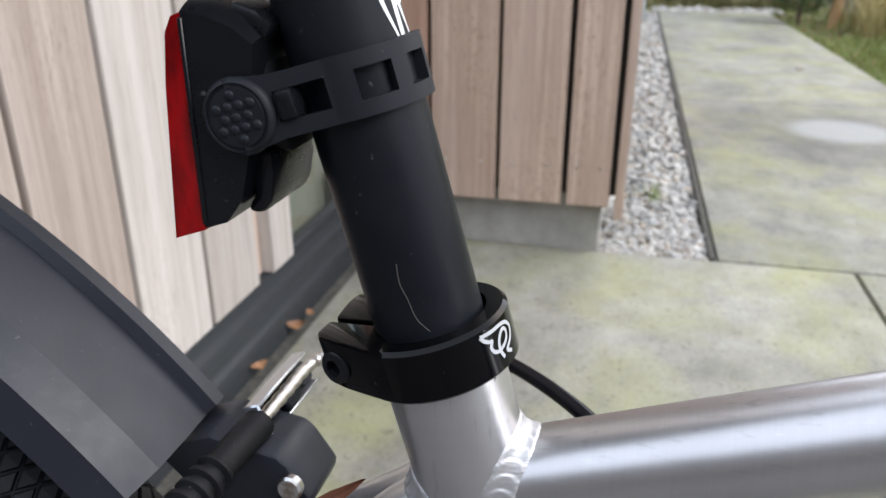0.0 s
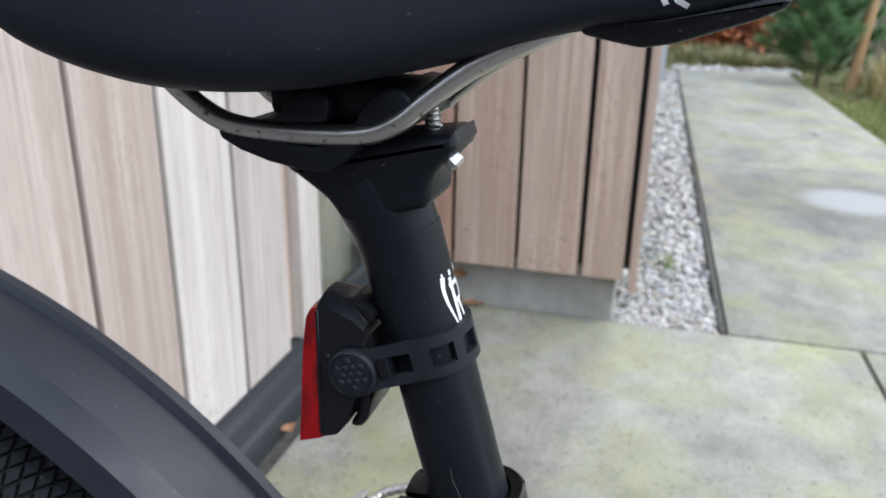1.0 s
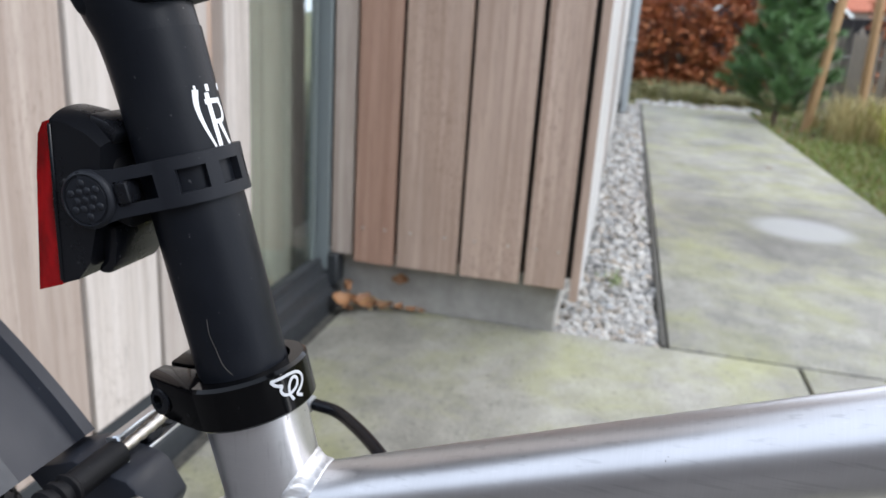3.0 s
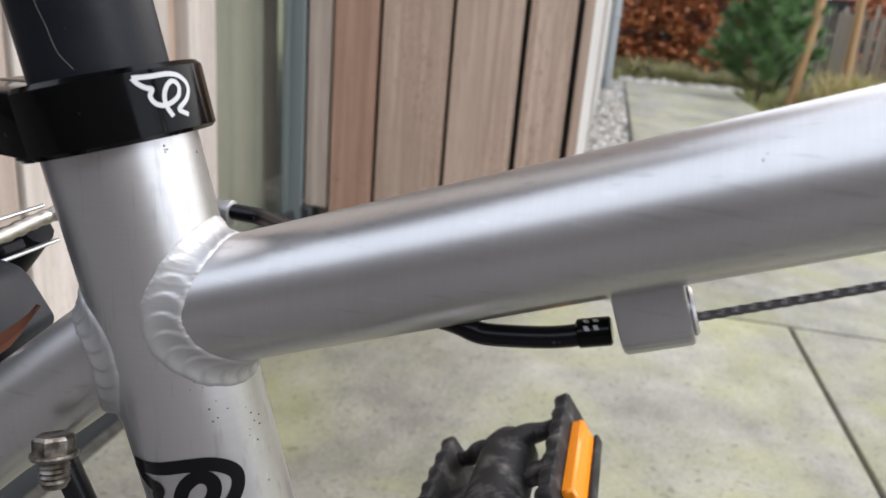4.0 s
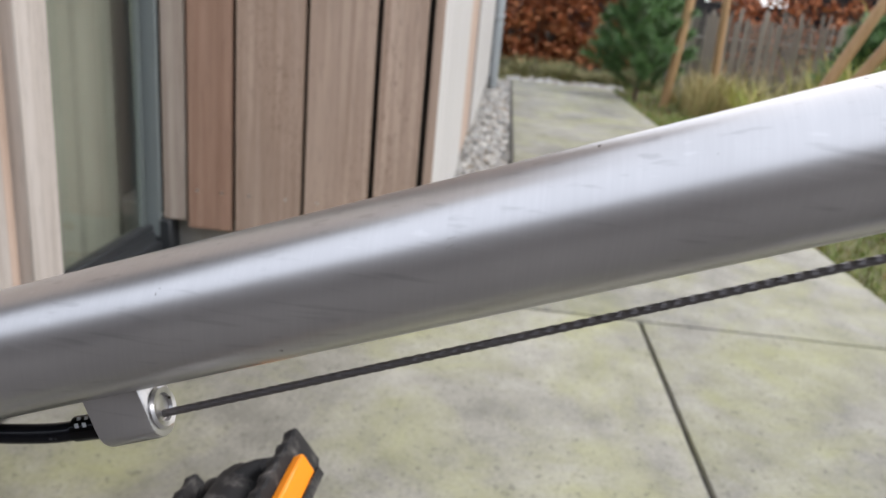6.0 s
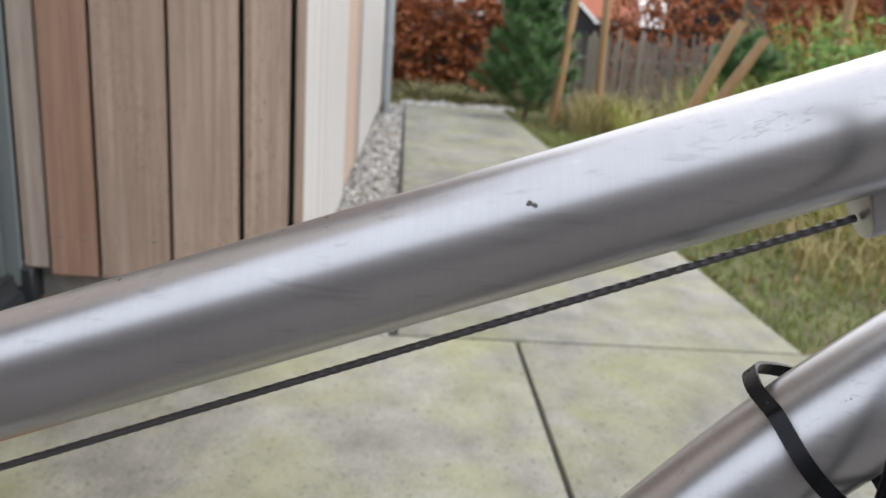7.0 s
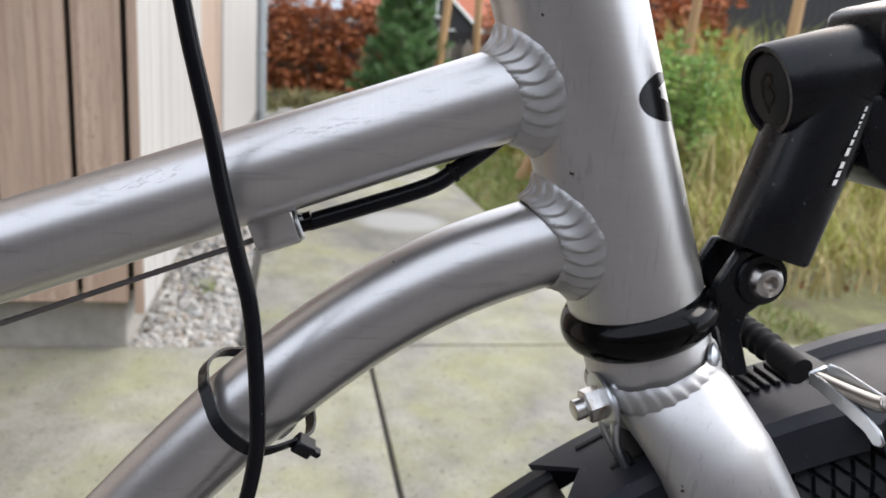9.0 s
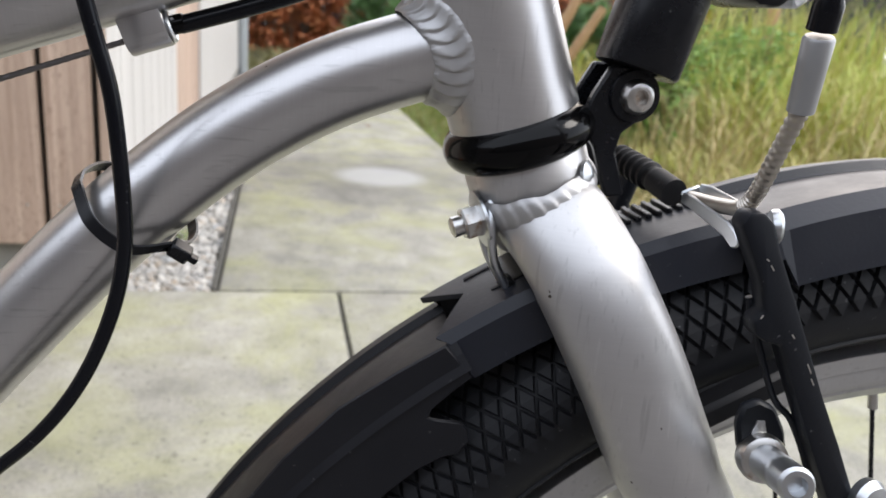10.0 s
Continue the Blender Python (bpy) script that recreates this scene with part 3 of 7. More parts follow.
def blades(name, spots, mat, label, at, seed=3, category="grass", kind="stuff"):
    """Bent, tapering blades. spots: (count, u0, u1, v0, v1, low, high, width, lean)."""
    r = random.Random(seed)
    verts, faces = [], []
    for count, u0, u1, v0, v1, lo, hi, wid, lean in spots:
        for _ in range(count):
            u, w = r.uniform(u0, u1), r.uniform(v0, v1)
            h, a = r.uniform(lo, hi), r.uniform(0, 6.283)
            l = lean * r.uniform(0.2, 1.0) * h
            dx, dy = math.cos(a), math.sin(a)
            f = r.uniform(0, 6.283)
            sx, sy = math.cos(f) * wid * 0.5, math.sin(f) * wid * 0.5
            b0 = len(verts)
            for k, (s, g) in enumerate(((0, 1.0), (0.4, 0.85), (0.75, 0.55))):
                x, y, z = u + dx * l * s * s, w + dy * l * s * s, -0.04 + h * (s - 0.15 * lean * s * s)
                verts += [(x - sx * g, y - sy * g, z), (x + sx * g, y + sy * g, z)]
            verts.append((u + dx * l, w + dy * l, -0.04 + h * (1 - 0.3 * lean)))
            faces += [(b0, b0 + 1, b0 + 3, b0 + 2), (b0 + 2, b0 + 3, b0 + 5, b0 + 4), (b0 + 4, b0 + 5, b0 + 6)]
    me = bpy.data.meshes.new(name)
    me.from_pydata(verts, [], faces)
    me.materials.append(mat)
    ob = tagged(new(name, me), label, category, kind=kind)
    ob.matrix_world = at
    return ob


blades("grass", [(9000, 1.35, 2.1, 0.1, 4.8, 0.02, 0.07, 0.005, 0.9), (4500, 1.35, 3.6, 2.0, 7.5, 0.04, 0.12, 0.007, 0.8), (2500, 1.30, 1.42, 0.05, 6.6, 0.02, 0.06, 0.004, 0.9), (3000, 2.1, 4.5, 1.0, 3.5, 0.05, 0.20, 0.007, 0.8)],
       grass_mix, "short green lawn grass with moss beside the path", SITE, 5)
tufts = random.Random(77)
spots = []
for k in range(46):
    u, w = tufts.uniform(1.75, 4.6), tufts.uniform(1.0, 6.2)
    hh = tufts.uniform(0.18, 0.55)
    if u < 2.1 and w < 3.2:
        hh *= 0.5
    spots.append((70, u - 0.07, u + 0.07, w - 0.07, w + 0.07, hh * 0.5, hh, 0.006, 0.9))
spots += [(700, 1.80, 2.25, 4.9, 5.5, 0.2, 0.52, 0.008, 0.7), (1200, 2.2, 5.5, 4.0, 7.0, 0.3, 0.7, 0.007, 0.8), (1300, 1.75, 3.4, 0.5, 2.2, 0.08, 0.34, 0.008, 1.0), (700, 2.2, 4.0, 1.2, 3.4, 0.35, 0.75, 0.010, 0.9)]
blades("dry_grass", spots, straw_mix, "straw-coloured dry ornamental grass", SITE, 8)
spots = []
for k in range(34):
    u, w = tufts.uniform(2.05, 4.8), tufts.uniform(1.6, 5.2)
    hh = tufts.uniform(0.3, 0.75)
    spots.append((80, u - 0.09, u + 0.09, w - 0.09, w + 0.09, hh * 0.45, hh, 0.007, 0.9))
spots += [(900, 2.3, 3.4, 3.0, 4.2, 0.3, 0.85, 0.008, 0.5), (3200, 2.9, 5.0, 2.0, 4.0, 0.35, 0.95, 0.009, 0.7), (1200, 2.2, 3.6, 0.9, 2.0, 0.1, 0.35, 0.006, 0.9), (1500, 3.1, 5.4, 2.8, 4.6, 0.7, 1.45, 0.011, 0.45)]
blades("tall_grass", spots, reed_mix, "tall yellow-green ornamental grass", SITE, 11)
spots = []
for k in range(30):
    u, w = tufts.uniform(-0.2, 1.95), tufts.uniform(7.12, 7.9)
    hh = tufts.uniform(0.22, 0.48)
    spots.append((85, u - 0.06, u + 0.06, w - 0.05, w + 0.05, hh * 0.5, hh, 0.009, 1.6))
spots += [(700, -0.3, 1.9, 7.1, 7.9, 0.06, 0.2, 0.010, 1.0)]
blades("sedge", spots, sedge_mix, "arching olive and straw-coloured sedge below the hedge", SITE, 17)
blades("leaf_litter", [(1300, 1.36, 3.6, 0.6, 6.5, 0.02, 0.05, 0.022, 1.4)], leaf_brown, "brown fallen leaves lying in the grass", SITE, 14, "leaves")


def leaf_cloud(count, centre, half, size, seed, drop=1.0):
    """Small folded leaves spread through an uneven box-shaped mass."""
    r = random.Random(seed)
    verts, faces = [], []
    n = 0
    while n < count:
        p = Vector([r.uniform(-1, 1) for _ in range(3)])
        edge = 0.70 + 0.42 * noise.noise(Vector((p.x * half[0] * 2.2 + seed, p.y * 2, p.z * half[2] * 2.6)))
        if max(abs(p.x) * 0.9, abs(p.y), p.z) > edge + 0.2 * r.random():
            continue
        if noise.noise(Vector((p.x * half[0] * 5, p.y * half[1] * 5 + seed, p.z * half[2] * 5))) < -0.10 * drop:
            continue
        n += 1
        c = Vector((centre[0] + p.x * half[0], centre[1] + p.y * half[1], centre[2] + p.z * half[2]))
        s = size * r.uniform(0.6, 1.25)
        e = Euler((r.uniform(-1.2, 1.2), r.uniform(-1.2, 1.2), r.uniform(0, 6.3))).to_matrix()
        b0 = len(verts)
        for q in ((0, -1, 0), (0.55, -0.1, 0.18), (0, 1, 0), (-0.55, -0.1, 0.18), (0, 0, -0.05)):
            verts.append(tuple(c + e @ (Vector(q) * s)))
        faces += [(b0, b0 + 1, b0 + 4), (b0 + 1, b0 + 2, b0 + 4), (b0 + 2, b0 + 3, b0 + 4), (b0 + 3, b0, b0 + 4)]
    return verts, faces


def hedge(centre, half, leaves, seed, label, at=SITE):
    h = thing("beech_hedge", label, "hedge")
    h.matrix_world = at
    r = random.Random(seed)
    bm = B()
    for k in range(int(half[0] * 16)):
        u = centre[0] + r.uniform(-1, 1) * half[0]
        w = centre[1] + r.uniform(-0.6, 0.6) * half[1]
        top = centre[2] + half[2] * r.uniform(0.3, 0.95)
        tube(bm, [(u, w, -0.04), (u + r.uniform(-.05, .05), w, top * 0.5), (u + r.uniform(-.15, .15), w + r.uniform(-.1, .1), top)], [0.012, 0.009, 0.003], 5)
        for j in range(3):
            z = top * r.uniform(0.3, 0.9)
            tube(bm, [(u, w, z), (u + r.uniform(-.3, .3), w + r.uniform(-.25, .25), z + r.uniform(.05, .25))], [0.006, 0.002], 4)
    part("brushwood", bm, bark, h)["kind"] = "stuff"
    verts, faces = leaf_cloud(leaves, centre, half, 0.050, seed)
    me = bpy.data.meshes.new("leaves")
    me.from_pydata(verts, [], faces)
    me.materials.append(beech_mix)
    ob = part("leaves", me, None, h, "withered rust-brown leaves")
    ob["kind"] = "stuff"
    return h


hedge((0.72, 8.45, 0.72), (1.15, 0.32, 0.62), 7000, 2, "beech hedge with withered rust-brown leaves in front of a dark fence")
hedge((3.75, 4.75, 1.12), (0.60, 0.25, 0.42), 1500, 14, "red-brown beech bush behind a green shrub")
hedge((4.6, 8.8, 0.95), (1.7, 0.32, 0.75), 5000, 6, "ragged beech hedge with rust-brown leaves behind tall grass")


def shrub(at, height, spread, seed):
    """Upright green shrub: thin canes with narrow drooping leaves."""
    h = thing("green_shrub", "bright green leafy shrub with thin upright canes", "shrub")
    h.matrix_world = at
    r = random.Random(seed)
    bm = B()
    verts, faces = [], []
    for k in range(46):
        a, d = r.uniform(0, 6.283), spread * r.random() ** 0.6
        x, y = math.cos(a) * d, math.sin(a) * d
        top = height * r.uniform(0.6, 1.05)
        lx, ly = x * r.uniform(0.2, 0.7), y * r.uniform(0.2, 0.7)
        tube(bm, [(x * 0.6, y * 0.6, -0.04), (x * 0.9 + lx * 0.3, y * 0.9 + ly * 0.3, top * 0.55), (x + lx, y + ly, top)], [0.005, 0.004, 0.0015], 5)
        for j in range(70):
            t = r.uniform(0.12, 1.0)
            o = Vector((x * 0.6 + (x * 0.4 + lx) * t, y * 0.6 + (y * 0.4 + ly) * t, top * t))
            n = Vector((r.gauss(0, 1), r.gauss(0, 1), r.uniform(-0.3, 0.9))).normalized()
            l = r.uniform(0.045, 0.085)
            s = n.orthogonal().normalized() * l * 0.15
            b0 = len(verts)
            mid_p = o + n * l * 0.45 + Vector((0, 0, 0.006))
            verts += [tuple(o), tuple(mid_p + s), tuple(o + n * l - Vector((0, 0, 0.012))), tuple(mid_p - s)]
            faces += [(b0, b0 + 1, b0 + 2), (b0, b0 + 2, b0 + 3)]
    part("cane", bm, bark, h)["kind"] = "stuff"
    me = bpy.data.meshes.new("leaves")
    me.from_pydata(verts, [], faces)
    me.materials.append(leaf_green)
    ob = part("leaves", me, None, h, "narrow bright green leaves")
    ob["kind"] = "stuff"
    return h


shrub(SITE @ pose(2.62, 2.35, 0), 0.98, 0.26, 3)
shrub(SITE @ pose(3.55, 2.9, 0), 0.80, 0.30, 5)


def pine(at, height, spread, seed):
    p = thing("pine_tree", "small bushy green pine tree beside the path", "tree")
    p.matrix_world = at
    r = random.Random(seed)
    bm = B()
    tube(bm, [(0, 0, -0.05), (0.02, 0.01, height * 0.4), (0.0, 0.02, height * 0.75), (0.01, 0.0, height)], [0.024, 0.018, 0.011, 0.004], 8)
    twigs = []
    for k in range(64):
        z = height * (0.05 + 0.91 * (k / 64.0))
        a = k * 2.4 + r.uniform(-.3, .3)
        ln = spread * (1.0 - 0.72 * (z / height) ** 1.4) * r.uniform(0.75, 1.1)
        p0 = Vector((0, 0, z))
        d = Vector((math.cos(a), math.sin(a), r.uniform(0.25, 0.6))).normalized()
        p1 = p0 + d * ln * 0.6
        p2 = p0 + d * ln + Vector((0, 0, ln * 0.16))
        tube(bm, [p0, p1, p2], [0.008, 0.005, 0.002], 5)
        twigs += [(p0, p1, 0.5), (p1, p2, 1.0)]
        for j in range(5):
            q0 = p0.lerp(p2, r.uniform(0.3, 0.95))
            q1 = q0 + Vector((math.cos(a + r.uniform(-1.2, 1.2)), math.sin(a + r.uniform(-1.2, 1.2)), r.uniform(0.2, 0.9))).normalized() * ln * r.uniform(0.2, 0.45)
            tube(bm, [q0, q1], [0.003, 0.0015], 4)
            twigs.append((q0, q1, 1.0))
    part("trunk", bm, bark, p)
    verts, faces = [], []
    for q0, q1, dense in twigs:
        d = (q1 - q0)
        for j in range(int(135 * dense)):
            t = r.uniform(0.1, 1.05)
            o = q0 + d * t
            a = Vector((r.gauss(0, 1), r.gauss(0, 1), r.gauss(0, 1)))
            n = (d.normalized() * 0.9 + a.normalized()).normalized()
            l = r.uniform(0.06, 0.10)
            s = n.orthogonal().normalized() * 0.0030
            b0 = len(verts)
            verts += [tuple(o - s), tuple(o + s), tuple(o + n * l)]
            faces.append((b0, b0 + 1, b0 + 2))
    me = bpy.data.meshes.new("needles")
    me.from_pydata(verts, [], faces)
    me.materials.append(needle_mix)
    ob = part("needles", me, None, p, "dense long green needles")
    ob["kind"] = "stuff"
    return p


pine(SITE @ pose(1.458, 5.76, 0), 1.45, 0.46, 4)
pine(SITE @ pose(2.85, 4.1, 0), 0.85, 0.40, 9)


def stake(base, top, radius, seed):
    bm = B()
    p0, p1 = Vector(base), Vector(top)
    tube(bm, [p0 + (p1 - p0) * k / 4 for k in range(5)], [radius, radius * 1.02, radius * 0.98, radius, radius * 0.9], 12)
    return solid("tree_stake", bm, wood_stake, "round pale wooden tree stake standing in the grass", "stake", "tree stakes", at=SITE)


stake((1.70, 5.557, -0.05), (1.837, 5.53, 1.75), 0.042, 1)
stake((2.22, 5.94, -0.05), (2.17, 5.94, 1.75), 0.040, 2)
stake((1.852, 2.939, -0.05), (2.282, 2.939, 0.938), 0.034, 3)
stake((1.92, 2.935, -0.05), (2.442, 2.935, 0.847), 0.034, 4)
stake((3.10, 3.36, -0.05), (3.15, 3.32, 1.30), 0.035, 4)
stake((3.90, 3.34, -0.05), (3.96, 3.34, 1.50), 0.042, 5)

# cleft paling fence
fence = thing("paling_fence", "rustic fence of narrow grey cleft wooden palings", "fence")
fence.matrix_world = SITE
r = random.Random(12)
for k in range(56):
    bm = B()
    x = 1.90 + k * 0.037 + r.uniform(-.008, .008)
    y = 6.6 - k * 0.012
    h = 0.86 + r.uniform(-.07, .08)
    prism(bm, [(x - .015, -.05), (x + .015, -.05), (x + .014 + r.uniform(-.02, .02), h - .04), (x + r.uniform(-.01, .01), h), (x - .014 + r.uniform(-.01, .01), h - .03)], y, y + 0.014, axis=1)
    part("paling", bm, wood_grey, fence)
for z in (0.2, 0.62):
    bm = B()
    tube(bm, [(1.93, 6.62, z), (4.05, 6.09, z)], 0.006, 6)
    part("wire", bm, steel, fence)

# dark garden fence behind the hedge
garden_fence = thing("garden_fence", "dark stained board fence behind the hedge", "fence")
garden_fence.matrix_world = SITE
for k in range(90):
    bm = B()
    box(bm, (-1.6 + k * 0.13, 9.25, -0.05), (-1.6 + k * 0.13 + 0.122, 9.28, 1.05 + (1.25 if k > 41 else 0)))
    part("plank", bm, dark_fence, garden_fence)
# old dark trunk
bm = B()
tube(bm, [(4.1, 6.6, -0.05), (4.05, 6.6, 0.6), (3.95, 6.62, 1.2), (4.05, 6.6, 2.2)], [0.17, 0.13, 0.12, 0.10], 14)
old_tree = thing("tree", "dark bare tree behind the grass", "tree")
old_tree.matrix_world = SITE
part("trunk", bm, bark, old_tree)


def house(u, v, width, depth, wall, ridge, roof_mat, label, turn=0.0, wall_mat=None, loft=False):
    h = thing("house", label, "house")
    h.matrix_world = SITE @ pose(u, v, 0, 0, 0, turn)
    bm = B()
    prism(bm, [(-width / 2, -0.3), (width / 2, -0.3), (width / 2, wall), (0, ridge - 0.15), (-width / 2, wall)], 0, depth, axis=1)
    part("wall", bm, wall_mat or house_wall, h)
    bm = B()
    for sgn in (-1, 1):
        prism(bm, [(sgn * (width / 2 + 0.4), wall - 0.4 * (ridge - wall) / (width / 2)), (0, ridge), (0, ridge + 0.12), (sgn * (width / 2 + 0.4), wall + 0.12 - 0.4 * (ridge - wall) / (width / 2))], -0.3, depth + 0.3, axis=1)
    part("roof", bm, roof_mat, h, "pitched tiled roof")
    bm = B()
    for sgn in (-1, 1):
        prism(bm, [(sgn * (width / 2 + 0.42), wall - 0.55 * (ridge - wall) / (width / 2)), (0, ridge - 0.12), (0, ridge + 0.14), (sgn * (width / 2 + 0.42), wall + 0.14 - 0.4 * (ridge - wall) / (width / 2))], -0.38, -0.31, axis=1)
    part("bargeboard", bm, white_paint, h, "white painted bargeboard")
    places = [(-width * 0.22, 0.9), (width * 0.22, 0.9)] + ([(-width * 0.12, 3.0), (width * 0.12, 3.0)] if loft else [])
    for wx, wz in places:
        bm = B()
        box(bm, (wx - 0.62, -0.06, wz), (wx + 0.62, -0.02, wz + 1.4))
        w = part("window", bm, white_paint, h, "white framed window")
        for k in (-1, 1):
            bm = B()
            box(bm, (wx + k * 0.29 - 0.22, -0.08, wz + 0.1), (wx + k * 0.29 + 0.22, -0.061, wz + 1.3))
            part("pane", bm, dark_metal, w)
    return h


house(9.2, 53.0, 7.6, 9.0, 2.6, 6.0, roof_red, "dark boarded house with a red tiled gable roof and white windows", 0.0, dark_fence, True)
house(17.5, 62.5, 9.0, 13.0, 3.2, 7.6, roof_red, "long brick house with a red tiled roof", 90.0)
house(2.2, 30.0, 8.0, 9.0, 2.0, 4.2, roof_grey, "house with a low grey roof behind the hedge", 90.0)

# ---- the bicycle: x forward, y away from the chain side, wheels on the paving ----
bike = thing("bicycle", "silver brushed aluminium bicycle with black fenders standing on concrete paving", "bicycle")
SEAT = pose(0.0297, 0, 0.600, 0, -15.54, 0)
HEAD = pose(0.5428, 0, 0.6715, 0, -20.46, 0)
WHEEL_R = 0.326
REAR = Vector((-0.340, 0, WHEEL_R))
FRONT = Vector((0.742, 0, WHEEL_R))
BB = Vector((0.116, 0, 0.290))


def along(m, s, x=0.0, y=0.0):
    return m @ Vector((x, y, s))


# frame tubes
bm = B()
tube(bm, [along(SEAT, s) for s in (-0.31, -0.20, -0.10, -0.04, -0.012, 0.014)], 0.0172, 48)
part("seat_tube", bm, alloy_z, bike, "brushed aluminium seat tube")
TT0, TT1 = Vector((0.030, 0, 0.5708)), Vector((0.523, 0, 0.7542))
bm = B()
tube(bm, [TT0.lerp(TT1, k / 12) for k in range(13)], 0.0148, 48)
top_tube = part("top_tube", bm, alloy_x, bike, "brushed aluminium top tube with scratches")
# scuffs and nicks worn into the front half of the top tube
rs = random.Random(41)
t_dir = (TT1 - TT0).normalized()
t_up = t_dir.cross(Vector((0, -1, 0))).normalized()
if t_up.z < 0:
    t_up = -t_up
bm = B()
for x, phi, dx, dphi, count in ((0.386, 36, 0.010, 8, 26), (0.410, 32, 0.007, 3, 16), (0.429, 42, 0.003, 4, 4), (0.4315, 31, 0.005, 5, 8), (0.440, 29, 0.007, 4, 18), (0.4485, 23, 0.002, 1, 3), (0.465, 24, 0.012, 5, 7), (0.442, 2, 0.001, 8, 3), (0.30, 30, 0.10, 25, 6)):
    for _ in range(count):
        a = math.radians(phi + rs.gauss(0, dphi * 0.5))
        c = TT0.lerp(TT1, (x + rs.gauss(0, dx * 0.5) - TT0.x) / (TT1.x - TT0.x))
        out = Vector((0, -1, 0)) * math.cos(a) + t_up * math.sin(a)
        side = t_dir.cross(out).normalized()
        m = Matrix((t_dir, side, out)).transposed().to_4x4()
        m.translation = c + out * 0.01472
        l, w = rs.uniform(0.0002, 0.0012), rs.uniform(0.00004, 0.00011)
        box(bm, (-l, -w, -0.0001), (l, w, 0.00012), m=m @ pose(0, 0, 0, 0, 0, rs.uniform(-16, 16)))
scuffs = part("scuffing", bm, scuff_dark, top_tube, "short dark scuff marks")
scuffs["kind"] = "stuff"
DT = smooth_curve([(0.116, 0, 0.2929), (0.205, 0, 0.3989), (0.300, 0, 0.5109), (0.3685, 0, 0.5899), (0.397, 0, 0.6214), (0.4195, 0, 0.6431), (0.4465, 0, 0.6649), (0.4745, 0, 0.6816), (0.5015, 0, 0.6924), (0.5275, 0, 0.7001)], 8)
bm = B()
tube(bm, DT, 0.0152, 48)
part("down_tube", bm, alloy_x, bike, "curved brushed aluminium down tube")
bm = B()
lathe(bm, [(0.0217, 0.0), (0.0234, 0.0015), (0.0234, 0.116), (0.0217, 0.1175)], HEAD.translation, HEAD.col[2].xyz, 64)
part("head_tube", bm, alloy_z, bike, "scratched aluminium head tube")
bm = B()
lathe(bm, [(0.033, -0.035), (0.033, 0.035)], BB, (0, 1, 0), 32)
part("bottom_bracket_shell", bm, alloy_x, bike)
for sgn in (-1, 1):
    bm = B()
    tube(bm, smooth_curve([(0.026, sgn * 0.0025, 0.5658), (0.000, sgn * 0.0086, 0.5434), (-0.05, sgn * 0.0203, 0.5002), (-0.14, sgn * 0.048, 0.445), (-0.317, sgn * 0.063, 0.330)], 6), [0.0127] * 12 + [0.0118] * 6 + [0.0105] * 7, 32)
    part("seat_stay", bm, alloy_x, bike)
    bm = B()
    tube(bm, smooth_curve([(0.10, sgn * 0.025, 0.288), (0.0, sgn * 0.04, 0.29), (-0.315, sgn * 0.065, 0.318)], 6), 0.010, 20)
    part("chain_stay", bm, alloy_x, bike)


def inside_tube(p, o, a, r):
    d = p - o
    return (d - a * d.dot(a)).length < r


def weld_bead(start, axis, radius, o, a, r, count, width, ripple=0.0007, bulge=0.0006):
    """A bead of overlapping crescent ripples where a tube of 'radius' along 'axis' runs into a tube (o, a, r)."""
    axis = Vector(axis).normalized()
    s = Vector((0, 1, 0))
    s = (s - axis * s.dot(axis)).normalized()
    n = axis.cross(s).normalized()
    bm = B()
    fine, cross = 14, 13
    total = count * fine
    wr = random.Random(count * 7)
    wob = [wr.uniform(0.88, 1.12) for _ in range(count)]
    rows = []
    for k in range(total):
        t = 2 * math.pi * k / total
        radial = s * math.cos(t) + n * math.sin(t)
        p = Vector(start) + radial * radius
        for _ in range(1200):
            if inside_tube(p, o, a, r):
                break
            p = p + axis * 0.0002
        q = p - o
        out = (q - a * q.dot(a)).normalized()
        up = (radial + out).normalized()
        tang = (radial - out * radial.dot(out))
        tang = tang.normalized() if tang.length > 0.05 else -axis
        w = width * 0.5 * wob[(k // fine) % count] * 0.3 + width * 0.5 * 0.7
        p_a = p - axis * w + radial * 0.0002
        p_b = p + tang * w
        q = p_b - o
        flat = q - a * q.dot(a)
        p_b = p_b + flat.normalized() * (r + 0.0002 - flat.length)
        ctrl = p.lerp((p_a + p_b) * 0.5, 0.22) + up * bulge
        row = []
        for j in range(cross):
            u = j / (cross - 1)
            e = p_a * (1 - u) ** 2 + ctrl * (2 * u * (1 - u)) + p_b * u ** 2
            v = 2 * u - 1
            f = (k / fine + 0.80 * v * v) % 1.0
            h = ripple * (f / 0.86 if f < 0.86 else (1 - f) / 0.14) * (1 - 0.92 * v ** 6)
            row.append(bm.verts.new(e + up * (h + 0.0002 - 0.0008 * v ** 8)))
        rows.append(row)
    for k in range(total):
        c0, c1 = rows[k], rows[(k + 1) % total]
        for j in range(cross - 1):
            bm.faces.new((c0[j], c0[j + 1], c1[j + 1], c1[j]))
    bmesh.ops.recalc_face_normals(bm, faces=bm.faces)
    return bm


